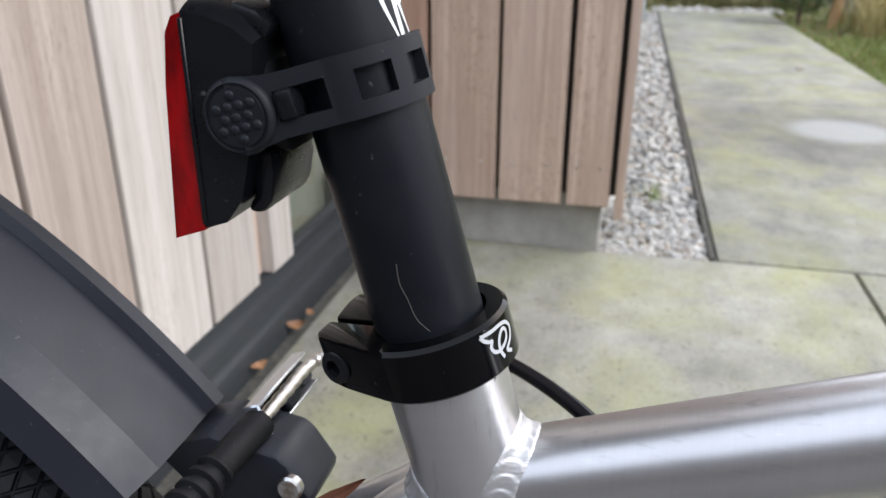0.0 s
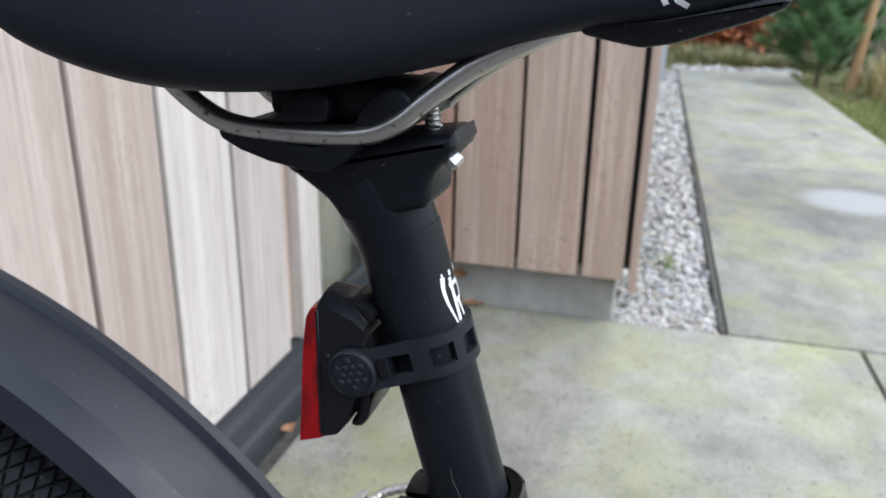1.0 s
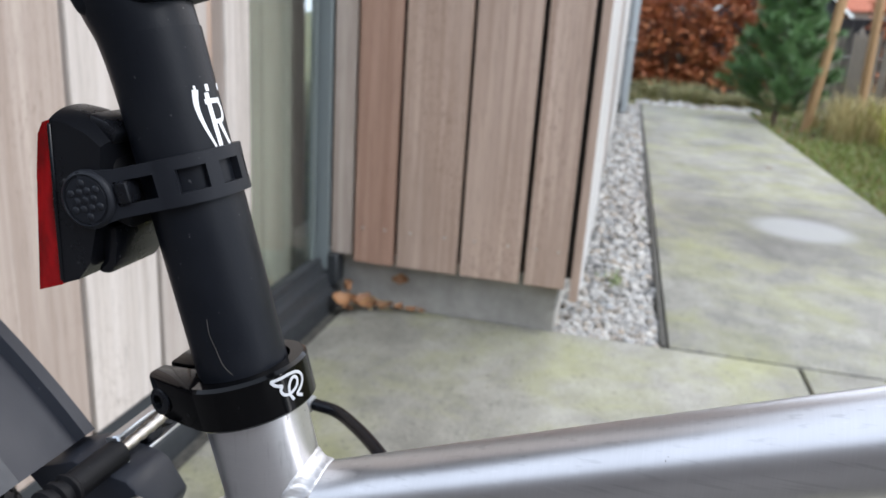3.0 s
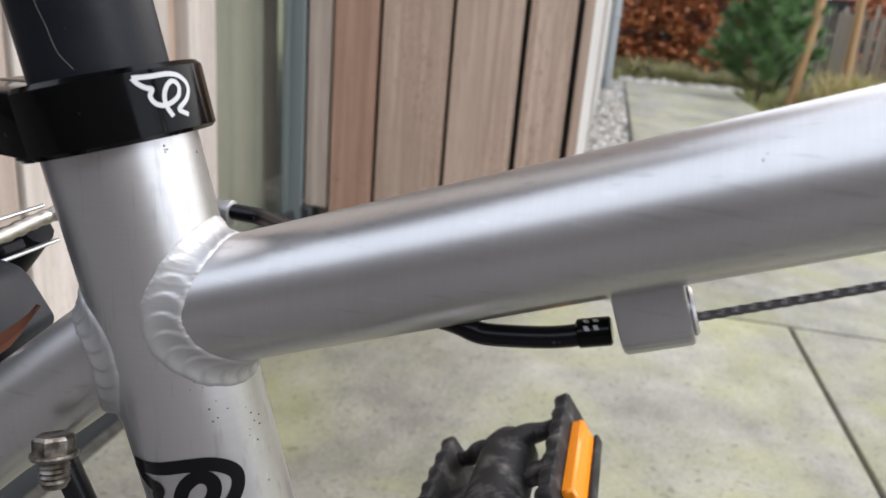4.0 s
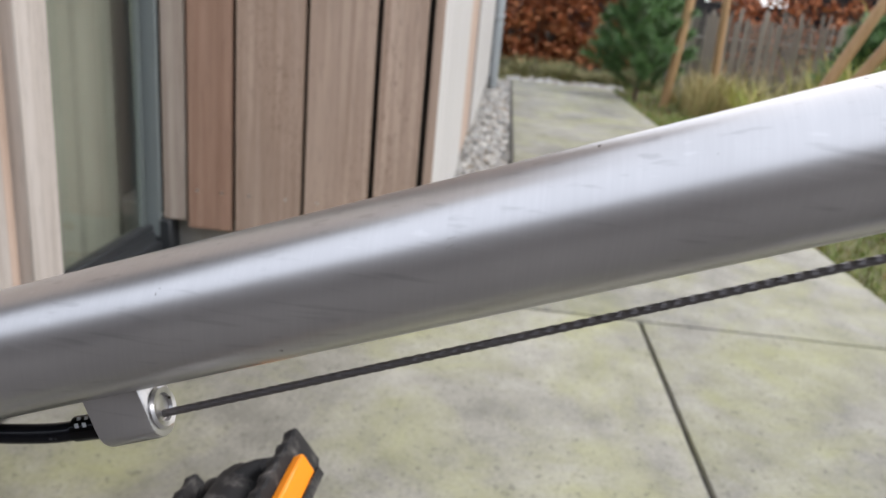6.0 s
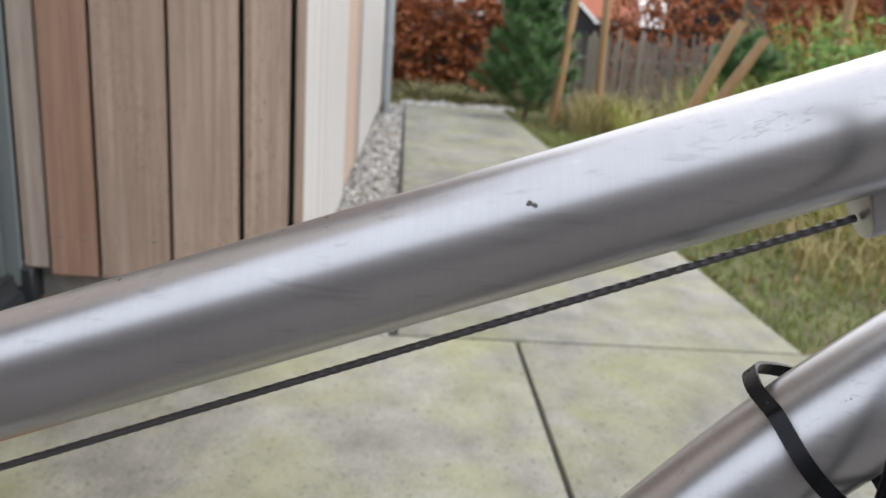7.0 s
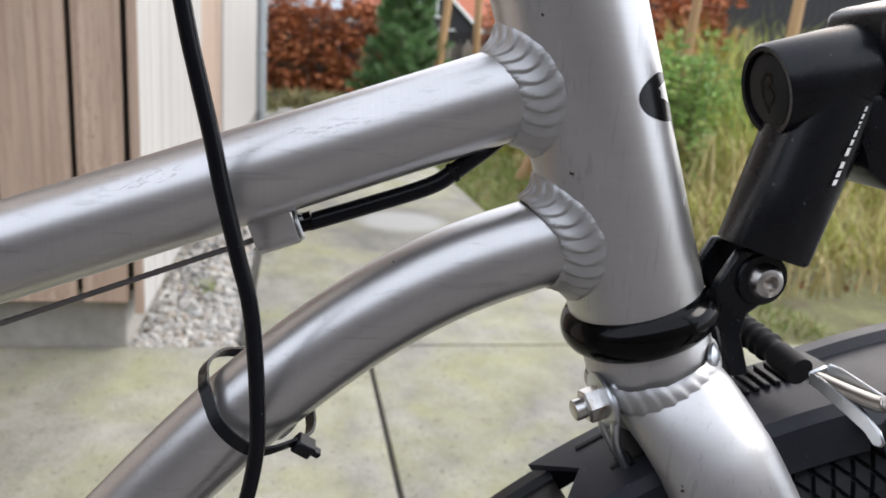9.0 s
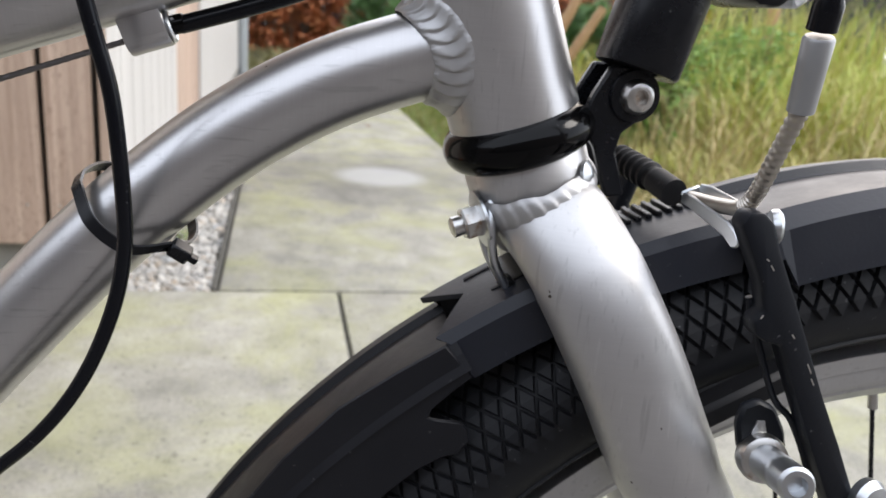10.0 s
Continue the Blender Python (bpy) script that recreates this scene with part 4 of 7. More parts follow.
ST_O, ST_A = SEAT.translation.copy(), SEAT.col[2].xyz.normalized()
HT_O, HT_A = HEAD.translation.copy(), HEAD.col[2].xyz.normalized()
tdir = (TT1 - TT0).normalized()
part("weld_bead", weld_bead(TT0.lerp(TT1, 0.28), -tdir, 0.0148, ST_O, ST_A, 0.0172, 26, 0.0112, 0.00032, -0.0003), weld_metal, bike, "rippled weld bead", sharp=50)
part("weld_bead", weld_bead(TT0.lerp(TT1, 0.82), tdir, 0.0148, HT_O, HT_A, 0.0234, 25, 0.0152, 0.00085), weld_metal, bike, "rippled weld bead", sharp=50)
ddir = (Vector((0.5275, 0, 0.7012)) - Vector((0.486, 0, 0.6880))).normalized()
part("weld_bead", weld_bead(Vector((0.470, 0, 0.6830)), ddir, 0.0157, HT_O, HT_A, 0.0234, 25, 0.0152, 0.00085), weld_metal, bike, "rippled weld bead", sharp=50)
rs = random.Random(8)
bm = B()
for s0, a0, ds, da, count in ((-0.0430, -45, 0.003, 8, 4), (-0.0480, -36, 0.004, 6, 5), (-0.0570, -8, 0.0016, 6, 6), (-0.0530, -20, 0.006, 12, 4), (-0.0400, -26, 0.002, 10, 5), (-0.0780, -12, 0.004, 10, 2), (0.0112, -24, 0.0006, 1, 5)):
    for _ in range(count):
        a = math.radians(a0 + rs.gauss(0, da))
        w = rs.uniform(0.00008, 0.00022)
        box(bm, (-0.0001, -w, -w * rs.uniform(0.5, 1.3)), (0.00022, w, w), m=SEAT @ pose(0.0172 * math.cos(a), 0.0172 * math.sin(a), s0 + rs.gauss(0, ds), rs.uniform(-40, 40), 0, math.degrees(a)), bevel=0.00006)
grit = part("grit", bm, grit_brown, bike, "tiny brown specks of dried mud on the seat tube")
grit["kind"] = "stuff"
for sgn in (-1, 1):
    sdir = (Vector((0.026, sgn * 0.0025, 0.5658)) - Vector((-0.050, sgn * 0.0203, 0.5002))).normalized()
    part("weld_bead", weld_bead(Vector((-0.012, sgn * 0.0114, 0.5330)), sdir, 0.0127, ST_O, ST_A, 0.0172, 22, 0.0100, 0.00035, 0.0004), weld_metal, bike, "rippled weld bead", sharp=50)



def ring_bead(m, radius, width, count, ripple, wide=1.0):
    """A rippled weld running right round a tube at the origin of m."""
    bm = B()
    fine, cross = 9, 11
    total = count * fine
    rows = []
    for k in range(total):
        t = 2 * math.pi * k / total
        row = []
        for j in range(cross):
            v = 2 * j / (cross - 1) - 1
            f = (k / fine + 0.55 * v * v) % 1.0
            h = ripple * (f / 0.74 if f < 0.74 else (1 - f) / 0.26) * (1 - 0.7 * v ** 4)
            wave = 0.0012 * math.sin(t * 2.0 + 0.6) + 0.0005 * math.sin(t * 9)
            rad = radius + 0.0014 * (1 - v * v) + h - 0.0003 * v ** 6
            row.append(bm.verts.new(m @ Vector((rad * math.cos(t), rad * math.sin(t) * wide, v * width * 0.5 + wave))))
        rows.append(row)
    for k in range(total):
        c0, c1 = rows[k], rows[(k + 1) % total]
        for j in range(cross - 1):
            bm.faces.new((c0[j], c0[j + 1], c1[j + 1], c1[j]))
    bmesh.ops.recalc_face_normals(bm, faces=bm.faces)
    return bm


# seat post
post = part("seat_post", tube(B(), [along(SEAT, s) for s in (-0.10, 0.0, 0.06, 0.138)], 0.0150, 48), black_anodised, bike, "matt black seat post")
bm = B()
tube(bm, smooth_curve([along(SEAT, 0.120), along(SEAT, 0.132, -0.0004), along(SEAT, 0.142, -0.0012), along(SEAT, 0.150, -0.0028), along(SEAT, 0.158, -0.0045)], 4), [0.01504, 0.01505, 0.01507, 0.0151, 0.0151, 0.0152, 0.0153, 0.0154, 0.0156, 0.0158, 0.0160, 0.0161, 0.0162, 0.0162, 0.0162, 0.0162, 0.0160], 40)
part("post_head", bm, black_anodised, post)


def ribbon(bm, m, radius, line, width, closed=False):
    """A flat printed stroke lying on a round tube: line of (arc length round the tube, height)."""
    pts = [Vector((a, h)) for a, h in line]
    n = len(pts)
    rows = []
    for k in range(n):
        t = (pts[(k + 1) % n if closed else min(k + 1, n - 1)] - pts[(k - 1) % n if closed else max(k - 1, 0)])
        t.normalize()
        nn = Vector((-t.y, t.x))
        w = width[k] if isinstance(width, (list, tuple)) else width
        row = []
        for s in (-1, 0, 1):
            p = pts[k] + nn * (w * 0.5 * s)
            a = p.x / radius
            row.append(bm.verts.new(m @ Vector((radius * math.cos(a), -radius * math.sin(a), p.y))))
        rows.append(row)
    pairs = list(zip(rows, rows[1:])) + ([(rows[-1], rows[0])] if closed else [])
    for r0, r1 in pairs:
        for j in (0, 1):
            bm.faces.new((r0[j], r0[j + 1], r1[j + 1], r1[j]))
    bmesh.ops.recalc_face_normals(bm, faces=bm.faces)
    return bm


def curve2(ctrl, n=8):
    return [(p.x, p.y) for p in smooth_curve([(a, b2, 0) for a, b2 in ctrl], n)]


EMBLEM_LOOP = [(-0.59, 0.44), (-0.26, 0.42), (0.12, 0.42), (0.39, 0.36), (0.57, 0.21), (0.58, 0.05), (0.45, -0.12), (0.21, -0.27), (0.30, -0.35), (0.41, -0.41)]
EMBLEM_WING = [(-0.59, 0.44), (-0.50, 0.31), (-0.37, 0.22), (-0.27, 0.18), (-0.34, 0.06), (-0.28, -0.08), (-0.13, -0.15), (0.08, -0.12), (0.27, -0.02), (0.34, 0.12), (0.30, 0.23), (0.19, 0.27), (0.05, 0.19), (-0.05, 0.02), (-0.06, -0.18), (0.03, -0.39)]


def emblem(bm, m, radius, arc, height, size, stroke=0.10):
    """A winged loop drawn in strokes."""
    for pts in (EMBLEM_LOOP, EMBLEM_WING):
        ribbon(bm, m, radius, [(arc - x * size, height + y * size) for x, y in curve2(pts)], stroke * size)
    return bm


LOWER = Matrix.Translation((0.0, 0.0, -0.0040))

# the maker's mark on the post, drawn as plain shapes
bm = B()
pr = 0.01512
MARK = SEAT @ pose(0, 0, 0.1054) @ Matrix.Diagonal((1, 1, 0.82, 1))
ribbon(bm, MARK, pr, [(0.0070, 0.0168), (0.0015, 0.0168), (-0.0060, 0.0168)], 0.0026)
ribbon(bm, MARK, pr, curve2([(0.0066, 0.0166), (0.0074, 0.0110), (0.0066, 0.0040), (0.0042, -0.0050)]), [0.0022 - 0.00006 * k for k in range(25)])
ribbon(bm, MARK, pr, [(0.0042, 0.0118), (0.0005, 0.0118), (-0.0035, 0.0118)], 0.0019)
ribbon(bm, MARK, pr, [(0.0027, 0.0150), (0.0025, 0.0060), (0.0021, -0.0050)], 0.0019)
ribbon(bm, MARK, pr, curve2([(-0.0022, 0.0118), (-0.0036, 0.0080), (-0.0022, 0.0046), (0.0021, 0.0040)]), 0.0016)
ribbon(bm, MARK, pr, [(0.0000, 0.0040), (-0.0034, -0.0050)], 0.0018)
part("print", bm, white_print, post, "white printed mark")

# seat clamp
CLAMP = SEAT @ pose(0, 0, 0.0168)
bm = B()
lathe(bm, [(0.0160, -0.0030), (0.0207, -0.0031), (0.0217, -0.0022), (0.0217, 0.0110), (0.0207, 0.0121), (0.0162, 0.0121)], CLAMP.translation, ST_A, 64, closed=True)
collar = part("seat_clamp", bm, black_gloss, bike, "glossy black seat clamp collar")
# the two ears run level behind the collar, with a slit between them
EAR = CLAMP @ Matrix(((1, 0, 0, 0), (0, 1, 0, 0), (-0.24, 0, 1, -0.0016), (0, 0, 0, 1)))
bm = B()
prism(bm, [(-0.0060, -0.0207), (-0.0130, -0.0196), (-0.0215, -0.0170), (-0.0262, -0.0148), (-0.0275, -0.0120), (-0.0268, -0.0052), (-0.0100, -0.0052)], -0.0026, 0.0118, axis=2, bevel=0.0010, m=EAR, segs=2)
part("clamp_ear", bm, black_gloss, collar)
bm = B()
prism(bm, [(-0.0060, 0.0207), (-0.0130, 0.0196), (-0.0215, 0.0160), (-0.0255, 0.0120), (-0.0262, 0.0070), (-0.0258, -0.0034), (-0.0100, -0.0034)], -0.0026, 0.0118, axis=2, bevel=0.0010, m=EAR, segs=2)
part("clamp_ear", bm, black_gloss, collar)
bm = B()
lathe(bm, [(0.0040, -0.004), (0.0046, 0.0004), (0.0046, 0.0012), (0.0038, 0.0018), (0.0024, 0.0018), (0.0022, 0.0002), (0.0002, 0.0002)], EAR @ Vector((-0.0225, -0.0160, 0.0040)), (-0.35, -0.93, 0.0), 24)
part("bolt", bm, black_plastic, collar, "socket head bolt")
bm = B()
emblem(bm, CLAMP, 0.02186, 0.0082, 0.0050, 0.0108, 0.095)
part("emblem", bm, grey_print, collar, "pale printed emblem")
# a fine curved scratch on the post
bm = B()
ribbon(bm, SEAT, 0.01508, curve2([(0.0218, 0.0500), (0.0224, 0.0450), (0.0216, 0.0400), (0.0208, 0.0345), (0.0186, 0.0305)]), 0.00015)
part("scratch", bm, scratch_pale, post, "fine pale curved scratch")

# black ring mark on the seat tube
RINGM = SEAT @ pose(0, 0, 0.0070)
bm = B()
emblem(bm, RINGM, 0.01732, 0.0248, -0.0762, 0.0225, 0.15)
part("print", bm, black_print, bike, "black printed emblem on the seat tube")
bm = B()
def leaf_width(n, w):
    return [0.0003 + w * math.sin(math.pi * (k + 0.3) / n) ** 0.7 for k in range(n)]


ribbon(bm, HEAD, 0.02352, curve2([(0.0292, 0.0752), (0.0245, 0.0764), (0.0180, 0.0772), (0.0100, 0.0766)]), leaf_width(25, 0.0042))
ribbon(bm, HEAD, 0.02353, curve2([(0.0292, 0.0750), (0.0262, 0.0715), (0.0200, 0.0682), (0.0140, 0.0662), (0.0080, 0.0656)]), leaf_width(33, 0.0066))
ribbon(bm, HEAD, 0.02354, curve2([(0.0290, 0.0752), (0.0245, 0.0738), (0.0190, 0.0728)]), leaf_width(17, 0.0064))
ribbon(bm, HEAD, 0.02352, curve2([(0.0125, 0.0640), (0.0105, 0.0560), (0.0095, 0.0500)]), 0.0022)
part("print", bm, black_print, bike, "black printed emblem on the head tube")
bm = B()
ribbon(bm, HEAD, 0.02352, curve2([(0.0105, 0.0465), (0.0135, 0.0455), (0.0150, 0.0435), (0.0130, 0.0415)]), 0.0007)
ribbon(bm, HEAD, 0.02352, curve2([(0.0120, 0.0385), (0.0165, 0.0380), (0.0180, 0.0360)]), 0.0007)
part("print", bm, white_print, bike, "thin worn white outline on the head tube")

# saddle
saddle = tagged(new("saddle"), "matt black vinyl saddle")
saddle.parent = bike
# along the length: (x, half width, top) and (x, lower edge)
S_TOP = smooth_curve([(-0.1215, 0.040, 0.8262), (-0.1195, 0.0515, 0.8300), (-0.1140, 0.0610, 0.8335), (-0.1020, 0.0670, 0.8358), (-0.0850, 0.0685, 0.8362), (-0.0650, 0.0670, 0.8345), (-0.0450, 0.0620, 0.8326), (-0.0250, 0.0530, 0.8308), (-0.0050, 0.0430, 0.8296), (0.0150, 0.0340, 0.8290), (0.0350, 0.0280, 0.8290), (0.0550, 0.0246, 0.8288), (0.0750, 0.0228, 0.8280), (0.0900, 0.0205, 0.8255), (0.1000, 0.0170, 0.8215), (0.1060, 0.0118, 0.8175), (0.1085, 0.0040, 0.8148)], 4)
S_LOW = smooth_curve([(-0.1215, 0.8110, 0), (-0.1195, 0.8060, 0), (-0.1140, 0.7990, 0), (-0.1020, 0.7920, 0), (-0.0850, 0.7862, 0), (-0.0650, 0.7823, 0), (-0.0450, 0.7815, 0), (-0.0250, 0.7830, 0), (-0.0050, 0.7865, 0), (0.0150, 0.7910, 0), (0.0350, 0.7965, 0), (0.0550, 0.8020, 0), (0.0750, 0.8050, 0), (0.0900, 0.8082, 0), (0.1000, 0.8105, 0), (0.1060, 0.8120, 0), (0.1085, 0.8132, 0)], 4)
bm = B()
rows = []
M = 56
for p, q in zip(S_TOP, S_LOW):
    x, w, ztop, zbot = p.x, p.y, p.z, q.y
    t = (x + 0.1215) / 0.23
    zmid = zbot + (ztop - zbot) * 0.52
    ring_v = []
    for j in range(M):
        a = 2 * math.pi * j / M
        c, sn = math.cos(a), math.sin(a)
        y = w * math.copysign(abs(c) ** (0.72 if sn >= 0 else 0.34), c)
        if sn >= 0:
            z = zmid + (ztop - zmid) * sn ** 0.80
            z -= 0.0045 * math.exp(-(y / 0.016) ** 2) * math.exp(-((t - 0.20) / 0.3) ** 2) * sn
        else:
            z = zmid - (zmid - zbot) * abs(sn) ** 0.55
            y *= 1.0 - 0.07 * abs(sn) ** 2
        ring_v.append(bm.verts.new((x, y, z)))
    rows.append(ring_v)
for a, c in zip(rows, rows[1:]):
    bridge(bm, a, c)
bm.faces.new(rows[0][::-1])
bm.faces.new(rows[-1])
bmesh.ops.recalc_face_normals(bm, faces=bm.faces)
cover = part("cover", bm, saddle_vinyl, saddle, "black vinyl cover", sharp=80)
# moulded plate under the nose, showing below the seam
bm = B()
prism(bm, [(0.0520, 0.8045), (0.0530, 0.8010), (0.0620, 0.7992), (0.0700, 0.7978), (0.0790, 0.7994), (0.0990, 0.8062), (0.1060, 0.8096), (0.1072, 0.8125), (0.1000, 0.8120), (0.0750, 0.8070)], -0.0175, 0.0175, axis=1, bevel=0.0020, segs=3)
part("nose_plate", bm, black_plastic, saddle, "smooth black plastic plate under the nose")
for sgn in (-1, 1):
    y = sgn * 0.022
    bm = B()
    tube(bm, smooth_curve([(-0.084, y * 1.25, 0.792), (-0.0745, y * 1.1, 0.7805), (-0.0660, y, 0.7730), (-0.0560, y, 0.7692), (-0.0400, y, 0.7680), (-0.0200, y, 0.7682), (-0.0070, y, 0.7700), (0.0020, y, 0.7745), (0.0090, y * 0.95, 0.7805), (0.0230, y * 0.85, 0.7910), (0.0380, y * 0.75, 0.7985), (0.0560, y * 0.55, 0.8070)], 6), 0.0035, 16)
    part("rail", bm, rail_steel, saddle, "spotted steel rail")
bm = B()
prism(bm, [(-0.0622, 0.7722), (-0.0612, 0.7682), (-0.0540, 0.7648), (-0.0440, 0.7618), (-0.0320, 0.7598), (-0.0225, 0.7598), (-0.0140, 0.7662), (-0.0128, 0.7700), (-0.0180, 0.7712), (-0.0225, 0.7700), (-0.0260, 0.7683), (-0.0330, 0.7683), (-0.0420, 0.7704), (-0.0530, 0.7716)], -0.0232, 0.0232, axis=1, bevel=0.0016, segs=2, m=LOWER)
part("lower_cradle", bm, black_anodised, post, "black rail cradle")
bm = B()
prism(bm, [(0.0090, 0.7490), (0.0080, 0.7570), (0.0110, 0.7622), (0.0158, 0.7668), (0.0172, 0.7705), (0.0160, 0.7738), (0.0060, 0.7726), (-0.0120, 0.7700), (-0.0300, 0.7630), (-0.0400, 0.7605), (-0.0420, 0.7588), (-0.0390, 0.7555), (-0.0330, 0.7518), (-0.0265, 0.7470), (-0.0225, 0.7400)], -0.0150, 0.0150, axis=1, bevel=0.0040, segs=4, m=LOWER)
part("head_block", bm, black_anodised, post, sharp=50)
bm = B()
for x0, x1, top in ((-0.0405, -0.0215, 0.7868), (-0.0140, 0.0060, 0.7885)):
    prism(bm, [(x0, 0.7745), (x0 + 0.0025, 0.7805), (x0 + 0.0065, 0.7850), ((x0 + x1) / 2 + 0.001, top), (x1 - 0.003, top - 0.001), (x1, top - 0.0045), (x1 - 0.001, 0.7760)], -0.0238, 0.0238, axis=1, bevel=0.0014, segs=2, m=LOWER)
box(bm, (-0.046, -0.017, 0.776), (0.002, 0.017, 0.788), m=LOWER, bevel=0.003, segs=2)
part("top_clamp", bm, black_anodised, post)
bm = B()
tube(bm, [(0.0065, -0.002, 0.7600), (0.0040, -0.002, 0.7820)], 0.0025, 12)
for k in range(8):
    lathe(bm, [(0.0024, 0), (0.0031, 0.0006), (0.0024, 0.0012)], (0.0058 - 0.0001 * k, -0.002, 0.7675 + k * 0.0017), (0, 0, 1), 12)
part("bolt", bm, steel, post, "rusty threaded bolt")
bm = B()
lathe(bm, [(0.0030, -0.001), (0.0032, 0.003), (0.002, 0.004)], (0.0135, -0.008, 0.7610), (0.75, 0, -0.65), 6)
part("nut", bm, steel, post, "small steel bolt head")


def flat_strokes(bm, strokes, place):
    for line, width in strokes:
        pts = [Vector(p) for p in line]
        rowsb = []
        for k in range(len(pts)):
            t = pts[min(k + 1, len(pts) - 1)] - pts[max(k - 1, 0)]
            t.normalize()
            nn = Vector((-t.y, t.x))
            rowsb.append([bm.verts.new(place(pts[k] + nn * (width * 0.5 * s))) for s in (-1, 0, 1)])
        for r0, r1 in zip(rowsb, rowsb[1:]):
            bm.faces.new((r0[0], r0[1], r1[1], r1[0]))
            bm.faces.new((r0[1], r0[2], r1[2], r1[1]))
    bmesh.ops.recalc_face_normals(bm, faces=bm.faces)
    return bm


def on_saddle(p):
    """A point on the near flank of the nose, a hair proud of the cover."""
    x, z = 0.0750 + p.x * 0.0150, 0.8150 + p.y * 0.0140
    w = next(a.y + (b2.y - a.y) * (x - a.x) / (b2.x - a.x) for a, b2 in zip(S_TOP, S_TOP[1:]) if a.x <= x <= b2.x)
    zt = 0.8282 - 0.12 * max(0.0, x - 0.075)
    zb = 0.8050 + 0.17 * (x - 0.075)
    zm = zb + (zt - zb) * 0.52
    if z >= zm:
        sn = min(1.0, ((z - zm) / (zt - zm))) ** (1 / 0.80)
        y = w * (1 - sn * sn) ** 0.36
    else:
        sn = min(1.0, (zm - z) / (zm - zb)) ** (1 / 0.55)
        y = w * (1 - sn * sn) ** 0.17 * (1.0 - 0.07 * sn * sn)
    return Vector((x, -y - 0.0005, z))


bm = B()
flat_strokes(bm, [(curve2(EMBLEM_LOOP), 0.105), (curve2(EMBLEM_WING), 0.105)], on_saddle)
part("emblem", bm, white_print, saddle, "white printed emblem")

# rear light strapped to the post
light = tagged(new("rear_light"), "red rear light held by a black rubber strap")
light.parent = bike


def across(bm, outline, half, shift=-0.0078, steps=16):
    """Loft an (x, z) outline over the width; outline(g) with g from 0 in the middle to 1 at the sides."""
    rows = []
    for k in range(steps + 1):
        y = -half + 2 * half * k / steps
        rows.append([bm.verts.new((x, y + shift, z)) for x, z in outline(abs(y) / half)])
    for p, q in zip(rows, rows[1:]):
        bridge(bm, p, q)
    bm.faces.new(rows[0][::-1])
    bm.faces.new(rows[-1])
    bmesh.ops.recalc_face_normals(bm, faces=bm.faces)
    return bm


def light_body(g):
    d = 0.0034 * (1 - g ** 2.4)
    return [(-0.0302, 0.6550), (-0.0240, 0.6572), (-0.0195, 0.6630), (-0.0150, 0.6800), (-0.0128, 0.7005 + d * 0.5), (-0.0175, 0.7040 + d), (-0.0245, 0.7066 + d), (-0.0302, 0.7072 + d)]


def light_lens(g):
    d = 0.0010 * (1 - g ** 2.4)
    b2 = 0.0030 * (1 - g ** 2)
    return [(-0.0392 - b2, 0.6515), (-0.0303, 0.6546), (-0.0303, 0.7070 + d), (-0.0325, 0.7062 + d), (-0.0345 - b2 * 0.6, 0.7025 + d * 0.6), (-0.0362 - b2, 0.6900)]


housing = part("housing", across(B(), light_body, 0.0120), black_plastic, light, "black plastic housing", sharp=30)
part("lens", across(B(), light_lens, 0.0122), red_lens, light, "red ribbed lens", sharp=30)
bm = B()
box(bm, (-0.0308, -0.0204, 0.6560), (-0.0296, 0.0045, 0.7060), bevel=0.0003)
part("bezel", bm, black_plastic, light)
bm = B()
prism(bm, [(-0.0205, 0.7045), (-0.0125, 0.7000), (-0.0100, 0.7042), (-0.0140, 0.7076), (-0.0205, 0.7098)], -0.0150, 0.0050, axis=1, bevel=0.0016, segs=2)
part("latch", bm, black_plastic, light, "small grey release latch")
bm = B()
prism(bm, [(-0.0200, 0.6740), (-0.0130, 0.6750), (-0.0128, 0.6690), (-0.0140, 0.6620), (-0.0165, 0.6585), (-0.0200, 0.6580), (-0.0212, 0.6600), (-0.0185, 0.6630)], -0.0150, 0.0100, axis=1, bevel=0.0016, segs=2)
part("hook", bm, black_plastic, light, "curved release tab")
bm = B()
prism(bm, [(-0.0150, 0.6760), (-0.0080, 0.6740), (-0.0140, 0.6980), (-0.0185, 0.7000)], -0.014, 0.014, axis=1, bevel=0.002, segs=2)
part("rubber_seat", bm, black_rubber, light)
# strap: a band round the post, its ends running back to the lamp, with square holes
STRAP = pose(*along(SEAT, 0.0938), 0, -15.5, 0)


def strap_point(s, h):
    """s runs along the near flank from the lamp's button (0) to the front of the post, then round it."""
    L0 = 0.0232
    R = 0.0160
    if s < L0:
        f = s / L0
        return Vector((-0.0228 + 0.0228 * f, -0.0216 + (0.0216 - R) * f, h))
    a = (s - L0) / R
    return Vector((R * math.sin(a), -R * math.cos(a), h))


TOT = 0.0232 + math.pi * 0.0160
bm = B()
STEPS = 64
holes = [(0.0098, 0.0222), (0.0290, 0.0375), (0.0415, 0.0490), (0.0530, 0.0590)]
thick = 0.0026


def hole_at(s):
    return any(a <= s <= c for a, c in holes)


